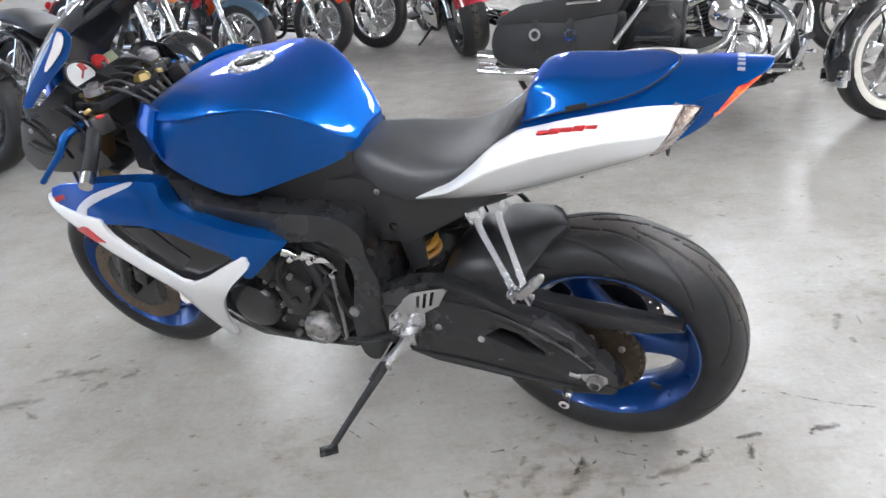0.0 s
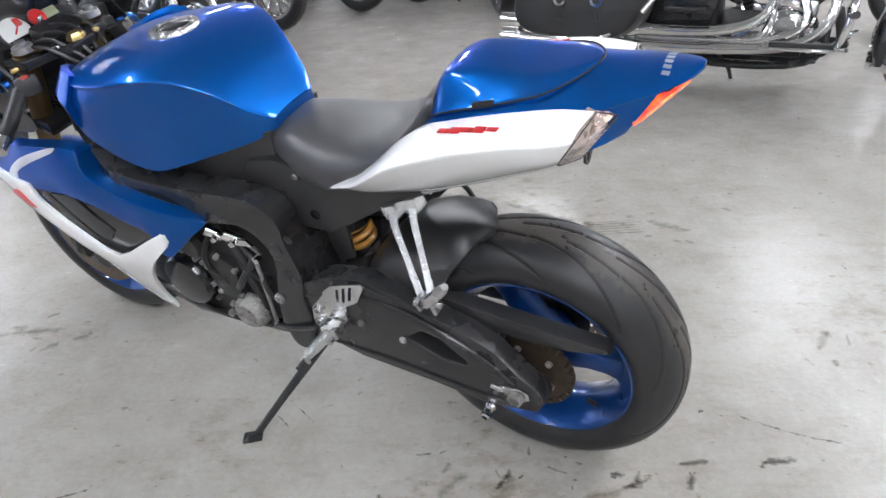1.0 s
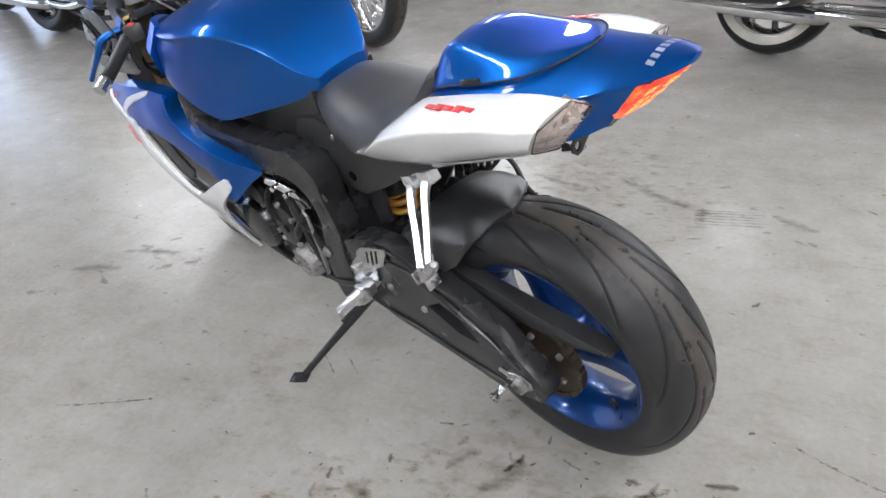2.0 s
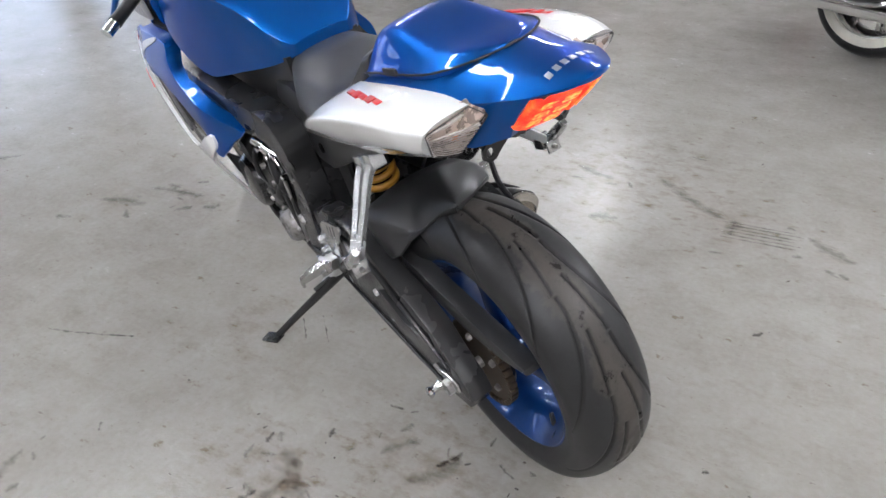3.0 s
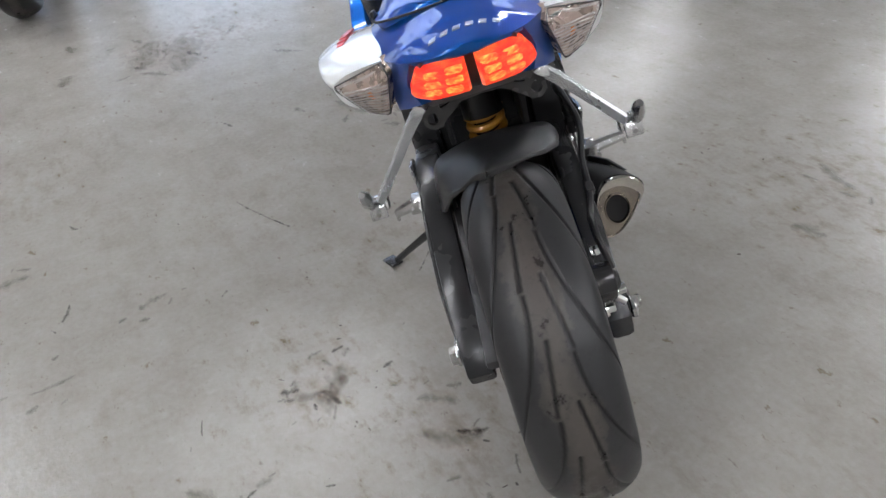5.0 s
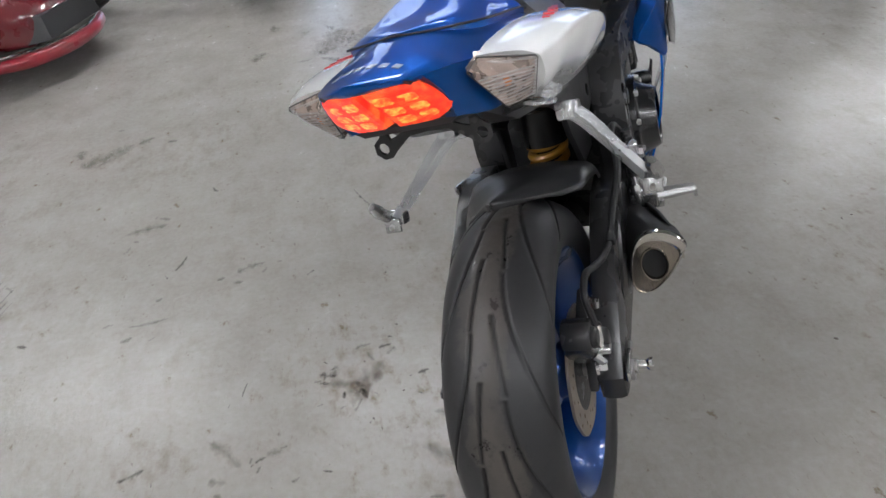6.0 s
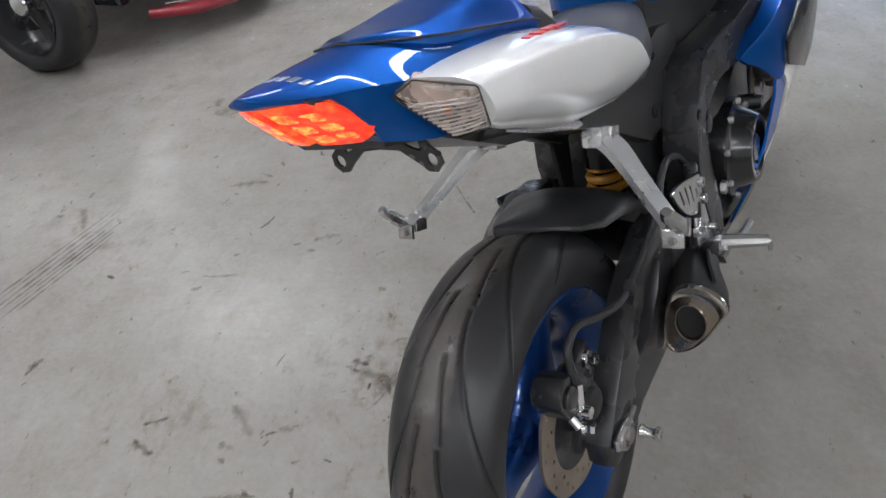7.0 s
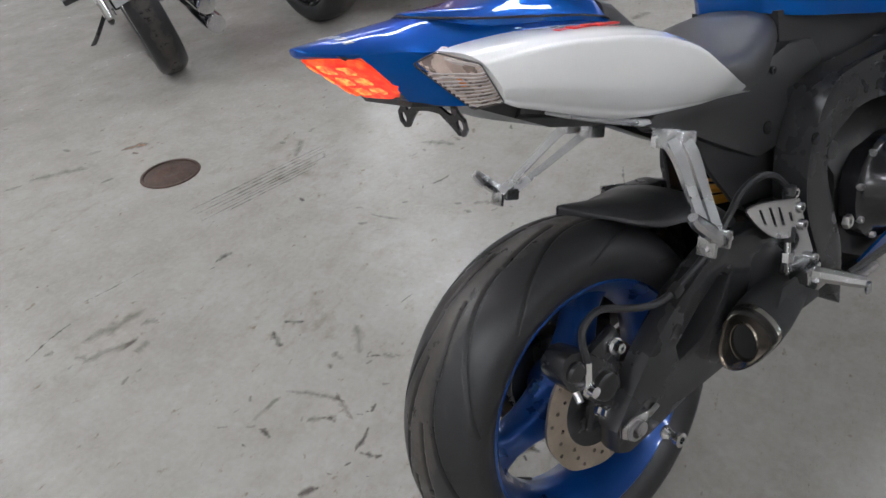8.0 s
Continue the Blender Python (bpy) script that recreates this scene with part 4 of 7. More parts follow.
# the hump cowl on top: its rim follows the tail and runs to a blunt point behind
COWL = [(0.128, 0.893, 0.086, 0.900), (0.124, 0.895, 0.092, 0.930), (0.114, 0.900, 0.098, 0.953), (0.098, 0.907, 0.102, 0.963), (0.07, 0.916, 0.103, 0.9695), (0.04, 0.924, 0.103, 0.970), (0.0, 0.934, 0.102, 0.9685), (-0.04, 0.944, 0.099, 0.968), (-0.07, 0.951, 0.092, 0.9695), (-0.095, 0.958, 0.078, 0.9725), (-0.115, 0.964, 0.058, 0.9748), (-0.130, 0.969, 0.036, 0.9762), (-0.140, 0.973, 0.014, 0.9768)]
part("seat_cowl", loft([ridged(*q) for q in curve(COWL, 3)]), BLUE, bike, "blue hump seat cowl")
seam = [(x, hw + 0.0025, ze - 0.0005) for x, ze, hw, zt in COWL[2:]] + [(-0.1445, 0, 0.9755)]
seam += [(x, -y, z) for x, y, z in seam[-2::-1]]
part("cowl_seam", tube(seam, 0.0017, 6, 4), SEAMBLACK, bike, "black seam gap round the cowl")
POD = [((0.402, 0.103, 0.706), (0.402, 0.106, 0.704), (0.400, 0.104, 0.702)), ((0.36, 0.114, 0.729), (0.365, 0.126, 0.724), (0.36, 0.117, 0.714)), ((0.30, 0.135, 0.762), (0.31, 0.153, 0.752), (0.30, 0.124, 0.727)), ((0.26, 0.145, 0.788), (0.265, 0.175, 0.777), (0.25, 0.125, 0.734)), ((0.22, 0.136, 0.820), (0.22, 0.189, 0.808), (0.20, 0.121, 0.742)), ((0.18, 0.113, 0.853), (0.17, 0.199, 0.844), (0.15, 0.116, 0.751)), ((0.13, 0.110, 0.884), (0.11, 0.202, 0.872), (0.10, 0.116, 0.765)), ((0.08, 0.114, 0.901), (0.05, 0.199, 0.892), (0.05, 0.119, 0.785)), ((0.02, 0.114, 0.917), (0.0, 0.194, 0.904), (0.0, 0.124, 0.807)), ((-0.05, 0.106, 0.929), (-0.05, 0.187, 0.914), (-0.05, 0.129, 0.830)), ((-0.11, 0.097, 0.935), (-0.105, 0.177, 0.919), (-0.09, 0.133, 0.848)), ((-0.161, 0.097, 0.938), (-0.148, 0.161, 0.921), (-0.112, 0.138, 0.862))]


def pod_ring(top, edge, foot, s):
    """A section of a side panel: a nearly flat top, a soft ridge, a full flank and a turned-out lower lip."""
    T, R, B = (np.array(q) for q in (top, edge, foot))
    w, h = R[1] - T[1], R[2] - B[2]
    up = np.array((0, 0, 1.0))
    out = np.array((0, 1.0, 0))
    prof = [T, T * 0.66 + R * 0.34 + up * 0.05 * w, T * 0.3 + R * 0.7 + up * 0.075 * w, T * 0.1 + R * 0.9 + up * 0.035 * w, R, R * 0.9 + B * 0.1 + out * 0.06 * w, R * 0.68 + B * 0.32 + out * 0.13 * w, R * 0.42 + B * 0.58 + out * 0.17 * w, R * 0.2 + B * 0.8 + out * 0.11 * w, R * 0.11 + B * 0.89 + out * 0.05 * w, R * 0.05 + B * 0.95 + out * 0.04 * w, B]
    prof = [tuple(q) for q in curve(prof, 3)]
    prof += [(B[0], B[1] - 0.016, B[2] + 0.002), ((T[0] + B[0]) / 2, min(T[1], B[1]) - 0.020, (T[2] + B[2]) / 2), (T[0], T[1] - 0.010, T[2] - 0.008)]
    return [(x, s * y, z) for x, y, z in prof]


for s in (1, -1):
    if s > 0:
        part("cowl_latch", box((0.017, s * 0.1045, 0.9325), (0.040, 0.005, 0.011), 0.002, (0, 14, 0)), SEAMBLACK, bike)
    # flanks of the blue tail below its rim, down to the lamp and the signal
    rings = []
    for top, mid_, low in (((-0.150, 0.092, 0.937), (-0.140, 0.098, 0.905), (-0.125, 0.100, 0.862)), ((-0.172, 0.0895, 0.940), (-0.168, 0.0885, 0.908), (-0.150, 0.096, 0.868)), ((-0.20, 0.0825, 0.9475), (-0.190, 0.0815, 0.915), (-0.172, 0.083, 0.876)), ((-0.224, 0.072, 0.953), (-0.206, 0.0765, 0.922), (-0.186, 0.074, 0.883)), ((-0.243, 0.061, 0.9575), (-0.221, 0.071, 0.925), (-0.196, 0.066, 0.887))):
        ring = [tuple(q) for q in curve([top, mid_, low], 5)]
        rings.append([(x, s * y, z) for x, y, z in ring + [(low[0], low[1] - 0.012, low[2] + 0.001), (mid_[0] + 0.01, mid_[1] - 0.014, mid_[2]), (top[0] + 0.004, top[1] - 0.012, top[2] - 0.002)]])
    part("tail_flank", loft(rings), BLUE, bike, "blue flank beside the tail lamp")
    # white side pods
    part("side_panel", loft([pod_ring((p[0], p[1], p[2]), (p[3], p[4], p[5]), (p[6], p[7], p[8]), s) for p in curve([sum(q, ()) for q in POD], 3)]), WHITE, bike, "white tail side panel")
    # signal lens: a clear angular wedge between the pod's end and the tail
    corner = [np.array(q) for q in ((-0.193, 0.091, 0.932), (-0.164, 0.098, 0.937), (-0.151, 0.161, 0.921), (-0.113, 0.139, 0.862), (-0.138, 0.110, 0.861))]
    rim = []
    for p, q in zip(corner, corner[1:] + corner[:1]):
        rim += [p + (q - p) * k for k in (0.04, 0.2, 0.4, 0.6, 0.8, 0.96)]
    mid = sum(corner) / 5
    out = np.cross(corner[2] - corner[0], corner[4] - corner[1])
    out = out / np.linalg.norm(out)
    out = out if out[1] > 0 else -out
    for nm, mt, k, d in (("signal_lens", LENS, 1.0, 0.0), ("signal_reflector", LENSBACK, 0.97, -0.007)):
        rings = [[mid + (p - mid) * f * k + out * (h + d) for p in rim] for f, h in ((0.985, -0.006 if k == 1 else -0.012), (1.0, 0.0), (0.95, 0.004), (0.6, 0.008), (0.2, 0.009))]
        ob = part(nm, loft([[(x, s * y, z) for x, y, z in r] for r in rings]), mt, bike, "clear ribbed turn signal" if k == 1 else "")
        ob.visible_shadow = k < 1
    part("lens_rim", tube([(p[0], s * p[1], p[2]) for p in rim + rim[:1]], 0.0010, 6, 1), PLASTIC, bike)
    for k in range(12):
        u = (k + 0.7) / 12.6
        a, b = corner[0] * (1 - u) + corner[4] * u, corner[2] * (1 - u) + corner[3] * u
        if k < 2:
            a = corner[1] * 0.9 + corner[4] * 0.1
        pts = [a * 0.96 + mid * 0.04 - out * 0.002, (a + b) / 2 + out * 0.001, b * 0.96 + mid * 0.04 - out * 0.002]
        part("lens_rib", tube([(x, s * y, z) for x, y, z in pts], 0.0012, 6, 3), RIBS, bike)
    bulb = mid - out * 0.010
    part("signal_bulb", lathe([(0, 0), (0.010, 0.004), (0.013, 0.014), (0.008, 0.024), (0, 0.027)], 14, (bulb[0], s * bulb[1], bulb[2] - 0.014), "z"), AMBER, bike)
    # red script decal as plain bars, lying on the panel's top
    for k in range(5):
        x = 0.068 - k * 0.022
        i = next(j for j in range(len(POD) - 1) if POD[j + 1][0][0] <= x)
        f = (POD[i][0][0] - x) / (POD[i][0][0] - POD[i + 1][0][0])
        T, R = (np.array(POD[i][j]) * (1 - f) + np.array(POD[i + 1][j]) * f for j in (0, 1))
        q = T * (0.46 + 0.03 * (4 - k)) + R * (0.54 - 0.03 * (4 - k))
        w = R[1] - T[1]
        tilt = math.degrees(math.atan2(T[2] - R[2], w))
        part("decal_bar", box((x, s * q[1], q[2] + 0.058 * w), (0.0215, 0.010 + 0.004 * (k % 2), 0.003), 0.001, (s * -tilt, 11, s * -9)), RED, bike, "red decal")
# tail lamp: two lit halves
for s in (1, -1):
    q = [(-0.281, 0.005, 0.9655), (-0.250, 0.056, 0.954), (-0.207, 0.072, 0.910), (-0.203, 0.050, 0.894), (-0.219, 0.006, 0.899)]
    smooth = [q[0], (-0.268, 0.031, 0.961)] + [tuple(v) for v in curve([q[1], q[2], q[3]], 5)] + [(-0.204, 0.042, 0.8935), (-0.212, 0.024, 0.896), q[4]]
    c = np.mean(q, axis=0)
    n = np.array((-0.72, 0.20, -0.55))
    rings = [[(v[0] + 0.018, s * (v[1] * 0.95), v[2] - 0.004) for v in smooth], [(v[0], s * v[1], v[2]) for v in smooth], [tuple((c + (np.array(v) - c) * 0.93 + n * 0.004) * (1, s, 1)) for v in smooth], [tuple((c + (np.array(v) - c) * 0.6 + n * 0.006) * (1, s, 1)) for v in smooth]]
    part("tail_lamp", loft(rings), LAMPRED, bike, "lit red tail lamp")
    for u, v in ((0.25, 0.22), (0.68, 0.24), (0.28, 0.52), (0.72, 0.54), (0.32, 0.80), (0.74, 0.82)):
        rings = []
        for h, k in ((0.002, 1.15), (0.0066, 0.85)):
            ring = []
            for du, dv in ((-0.19, -0.07), (-0.14, -0.115), (0.14, -0.115), (0.19, -0.07), (0.19, 0.07), (0.14, 0.115), (-0.14, 0.115), (-0.19, 0.07)):
                uu, vv = u + du * k, v + dv * k
                a = np.array(q[0]) * (1 - uu) + np.array(q[1]) * uu
                b = np.array(q[4]) * (1 - uu) + (np.array(q[3]) * 0.5 + np.array(q[2]) * 0.5) * uu
                ring.append(tuple((a * (1 - vv) + b * vv + n * h) * (1, s, 1)))
            rings.append(ring)
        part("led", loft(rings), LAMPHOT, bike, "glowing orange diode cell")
part("lamp_bezel", loft([[(-0.262, 0.050, 0.962), (-0.262, -0.050, 0.962), (-0.192, -0.064, 0.887), (-0.192, 0.064, 0.887)], [(-0.24, 0.055, 0.952), (-0.24, -0.055, 0.952), (-0.14, -0.08, 0.868), (-0.14, 0.08, 0.868)]]), PLASTIC, bike)
# maker's lettering drawn as plain silver bars across the tail
for k in range(6):
    y = 0.031 - k * 0.0135
    x = -0.243 + 0.0010 * k
    slope = 2 * 0.0195 * y / 0.062 ** 2
    bm = plate([(-0.0060, -0.0050), (0.0060, -0.0030), (0.0060, 0.0050), (-0.0060, 0.0030)], 0, 0.0010, bevel=0.0003)
    part("name_bar", bm, LETTERING, bike, "silver lettering bar").matrix_basis = pose(x, y, 0.9775 - 0.0195 * (y / 0.062) ** 2 - 0.0006, -math.degrees(math.atan(slope)), 3, 0) @ pose(0, 0, 0, 90, 0, 0)
# undertray and number plate bracket
part("undertray", loft([[(0.36, 0.09, 0.73), (0.36, -0.09, 0.73), (0.36, -0.07, 0.68), (0.36, 0.07, 0.68)], [(0.15, 0.10, 0.80), (0.15, -0.10, 0.80), (0.15, -0.08, 0.735), (0.15, 0.08, 0.735)], [(0.0, 0.105, 0.86), (0.0, -0.105, 0.86), (0.0, -0.08, 0.785), (0.0, 0.08, 0.785)], [(-0.12, 0.1, 0.89), (-0.12, -0.1, 0.89), (-0.12, -0.072, 0.856), (-0.12, 0.072, 0.856)], [(-0.19, 0.075, 0.892), (-0.19, -0.075, 0.892), (-0.19, -0.055, 0.878), (-0.19, 0.055, 0.878)]]), PLASTIC, bike, "black plastic undertray")
for s in (1, -1):
    part("subframe_rail", tube([(-0.020, s * 0.098, 0.814), (0.04, s * 0.097, 0.787), (0.12, s * 0.097, 0.752), (0.20, s * 0.097, 0.719)], [0.002, 0.005, 0.006, 0.006], 8, 3), SILVER, bike, "silver subframe rail")
e = new("plate_bracket")
e.parent = bike
e["label"] = "black number plate bracket with two eyelets"
half = [(0.0, 0.849), (0.026, 0.847), (0.050, 0.829), (0.058, 0.821), (0.070, 0.820), (0.079, 0.829), (0.078, 0.843), (0.068, 0.851), (0.062, 0.862), (0.052, 0.877), (0.046, 0.872), (0.055, 0.858), (0.054, 0.846), (0.044, 0.849), (0.031, 0.856), (0.015, 0.859), (0.010, 0.880)]
outline = half + [(-y, z) for y, z in half[:0:-1]]
eyes = [[(q * 0.0665 + 0.0070 * math.cos(a), 0.835 + 0.0080 * math.sin(a)) for a in np.linspace(0, 6.2832, 12, endpoint=False)] for q in (1, -1)]
part("bracket_plate", plate(outline, -0.002, 0.002, eyes + [[(0, 0.873), (0.008, 0.856), (-0.008, 0.856)]], 0), BLACK, e).matrix_basis = pose(-0.134, -0.003, 0.001, 0, 0, 90)
for s in (1, -1):
    part("bolt", bolt((-0.130, s * 0.05, 0.869), 0.005, -0.006, "x", False), STEEL, e)

# seat and tank
SEATP = [(0.545, 0.765, 0.800, 0.070), (0.50, 0.752, 0.806, 0.092), (0.44, 0.738, 0.803, 0.118), (0.37, 0.735, 0.795, 0.132), (0.30, 0.760, 0.800, 0.134), (0.24, 0.795, 0.818, 0.128), (0.19, 0.838, 0.850, 0.118), (0.155, 0.872, 0.890, 0.108), (0.135, 0.898, 0.922, 0.096), (0.120, 0.905, 0.930, 0.088)]
rings = []
for x, zs, zt, hw in SEATP:
    ring = []
    for a in np.linspace(0, math.pi, 22):
        c, s = math.cos(a), math.sin(a)
        ring.append((x, hw * math.copysign(abs(c) ** 0.62, c), zs + (zt - zs) * abs(s) ** 0.7))
    ring += [(x, -hw * 0.95, zs - 0.02), (x, hw * 0.95, zs - 0.02)]
    rings.append(ring)
part("seat", loft(rings), SEAT, bike, "worn black vinyl rider seat")
TANK = [(1.045, 0.855, 0.897, 0.075, 0.085), (1.01, 0.842, 0.917, 0.135, 0.130), (0.97, 0.828, 0.932, 0.180, 0.162), (0.92, 0.806, 0.945, 0.204, 0.184), (0.84, 0.760, 0.957, 0.202, 0.196), (0.77, 0.732, 0.966, 0.186, 0.195), (0.70, 0.746, 0.964, 0.166, 0.178), (0.64, 0.761, 0.944, 0.142, 0.150), (0.59, 0.773, 0.911, 0.121, 0.122), (0.55, 0.784, 0.871, 0.100, 0.100), (0.525, 0.793, 0.845, 0.080, 0.080), (0.51, 0.800, 0.828, 0.060, 0.062)]
rings = []
for x, zb, zt, hb, hw in curve(TANK, 3):
    h = zt - zb
    sf = float(np.interp(x, (0.51, 0.56, 0.65, 0.75, 0.84, 0.92), (0.76, 0.86, 0.905, 0.885, 0.835, 0.775)))
    half = curve([(hb, zb), (hb + (hw - hb) * 0.10, zb + sf * 0.38 * h), (hb + (hw - hb) * 0.48, zb + sf * 0.75 * h), (hw * 0.975, zb + (sf - 0.035) * h), (hw, zb + sf * h), (hw * 0.95, zb + (sf + (1 - sf) * 0.22) * h), (hw * 0.82, zb + (sf + (1 - sf) * 0.52) * h), (hw * 0.58, zb + (sf + (1 - sf) * 0.80) * h), (hw * 0.28, zb + (sf + (1 - sf) * 0.96) * h), (0, zt)], 4)
    right = [(x, -y, z) for y, z in half]
    rings.append([(x, y, z) for y, z in half] + right[-2::-1])
part("fuel_tank", loft(rings), BLUE, bike, "glossy blue metallic fuel tank")
# filler cap ring and bolts
cap = pose(0.775, 0.0, 0.962, 0, 4, 0)
ob = part("filler_cap", lathe([(0, 0.010), (0.030, 0.010), (0.034, 0.007), (0.036, 0.004)], 32, axis="z"), BLACK, bike, "black filler cap")
ob.matrix_basis = cap
ob = part("filler_ring", lathe([(0.036, 0.0), (0.036, 0.009), (0.052, 0.009), (0.056, 0.003), (0.056, -0.004)], 40, axis="z"), ALU, bike, "silver filler ring")
ob.matrix_basis = cap
for k in range(7):
    a = k * 6.2832 / 7
    part("cap_bolt", bolt((0.775 + 0.044 * math.cos(a), 0.044 * math.sin(a), 0.971 - 0.044 * math.cos(a) * 0.07), 0.004, 0.003, "z", False), STEEL, bike)
# tank front trim covers
for s in (1, -1):
    rings = []
    for x, zl, zh, y in ((1.045, 0.84, 0.91, 0.130), (1.0, 0.826, 0.930, 0.172), (0.955, 0.808, 0.940, 0.200), (0.925, 0.795, 0.932, 0.210)):
        rings.append([(x, s * (y - 0.03), zl), (x, s * y, zl + (zh - zl) * 0.3), (x, s * (y + 0.004), zl + (zh - zl) * 0.62), (x, s * (y - 0.035), zh), (x, s * (y - 0.05), zh - 0.01), (x, s * (y - 0.04), zl)])
    part("tank_cover", loft(rings), BLUE, bike, "blue tank front cover")

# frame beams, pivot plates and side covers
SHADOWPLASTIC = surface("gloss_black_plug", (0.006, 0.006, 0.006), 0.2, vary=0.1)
BEAM = [(1.02, 0.80), (0.99, 0.765), (0.84, 0.712), (0.70, 0.690), (0.56, 0.682), (0.50, 0.640), (0.462, 0.575), (0.448, 0.50), (0.465, 0.42), (0.50, 0.33), (0.54, 0.25), (0.58, 0.262), (0.585, 0.36), (0.565, 0.44), (0.545, 0.52), (0.56, 0.575), (0.61, 0.612), (0.70, 0.608), (0.80, 0.625), (0.92, 0.66), (1.0, 0.70)]


def beam_lift(s):
    return lambda x, z: s * (0.045 * max(0.0, min(1.0, (x - 0.55) / 0.35)) ** 1.2 - 0.05 * max(0.0, (x - 0.9) / 0.12))


for s in (1, -1):
    beam = [(x + 0.034, z) if x < 0.51 and 0.36 < z < 0.60 else (x, z) for x, z in BEAM] if s > 0 else [(x - 0.032, z) if 0.54 < x < 0.60 and z < 0.58 else (x, z) for x, z in BEAM]
    part("frame_beam", plate(beam, s * 0.105, s * 0.168, bevel=0.014, smooth=3, cuts=3, lift=beam_lift(s)), BLACK, bike, "black twin-spar frame beam")
    part("frame_plug", lathe([(0, s * 0.166), (0.016, s * 0.166), (0.016, s * 0.170), (0.010, s * 0.171), (0, s * 0.171)], 20, (0.528, 0, 0.56)), PLASTIC, bike)
    part("frame_plug", lathe([(0, s * 0.167), (0.010, s * 0.167), (0.011, s * 0.170), (0.007, s * 0.1715), (0, s * 0.1715)], 16, (0.478, 0, 0.600)), SHADOWPLASTIC, bike)
    part("frame_plug", lathe([(0, s * 0.102), (0.011, s * 0.102), (0.012, s * 0.1055), (0.006, s * 0.106), (0, s * 0.106)], 16, (0.445, 0, 0.625)), SHADOWPLASTIC, bike)
    part("pivot_bolt", bolt((0.572, s * 0.166, 0.405), 0.014, s * 0.010), STEEL, bike)
    part("side_cover", plate([(0.62, 0.690), (0.59, 0.735), (0.52, 0.748), (0.42, 0.730), (0.29, 0.728), (0.18, 0.742), (0.15, 0.732), (0.24, 0.690), (0.35, 0.620), (0.42, 0.580), (0.49, 0.580), (0.55, 0.640)], s * 0.065, s * 0.104, bevel=0.010), PLASTIC, bike, "black plastic side cover")
    part("bolt", bolt((0.466, s * 0.104, 0.717), 0.007, s * 0.005, hexed=False), STEEL if s > 0 else BLACK, bike)
    part("subframe_rail", tube([(0.50, s * 0.08, 0.66), (0.30, s * 0.08, 0.712), (0.10, s * 0.08, 0.775), (-0.05, s * 0.075, 0.83)], 0.014, 10), BLACK, bike)

part("tank_base", loft([[(x, y, z) for y, z in ((hw, zb), (hw, zt), (-hw, zt), (-hw, zb))] for x, zb, zt, hw in ((1.0, 0.66, 0.80, 0.09), (0.85, 0.60, 0.74, 0.125), (0.70, 0.60, 0.77, 0.115), (0.52, 0.62, 0.80, 0.085))]), PLASTIC, bike)
part("inner_frame", box((0.535, 0, 0.52), (0.09, 0.21, 0.34), 0.02), BLACK, bike)
# shock with yellow spring
part("shock_body", cyl((0.43, 0.0, 0.38), (0.47, 0.0, 0.66), 0.027, seg=16), BLACK, bike)
pts = []
for k in range(0, 97):
    a = k / 32 * 2 * math.pi
    u = k / 96
    pts.append((0.438 + 0.018 * u + 0.036 * math.cos(a), 0.036 * math.sin(a), 0.478 + 0.062 * u))
part("shock_spring", tube(pts, 0.0085, 8, 1), SPRING, bike, "yellow shock spring")
part("shock_collar", cyl((0.448, 0, 0.525), (0.466, 0, 0.62), 0.044, seg=20), BLACK, bike)
part("shock_collar", cyl((0.43, 0, 0.40), (0.440, 0, 0.455), 0.044, seg=20), STEEL, bike)
part("shock_reservoir", cyl((0.33, -0.03, 0.67), (0.24, -0.03, 0.71), 0.024, seg=18), BLACK, bike)

# inner splash plates beside the shock
part("splash_plate", plate([(0.340, 0.66), (0.392, 0.59), (0.396, 0.50), (0.44, 0.48), (0.46, 0.60), (0.44, 0.68)], 0.072, 0.082, bevel=0.003), PLASTIC, bike)
part("splash_plate", plate([(0.27, 0.70), (0.31, 0.60), (0.38, 0.50), (0.50, 0.48), (0.52, 0.66)], -0.084, -0.072, bevel=0.003), PLASTIC, bike)

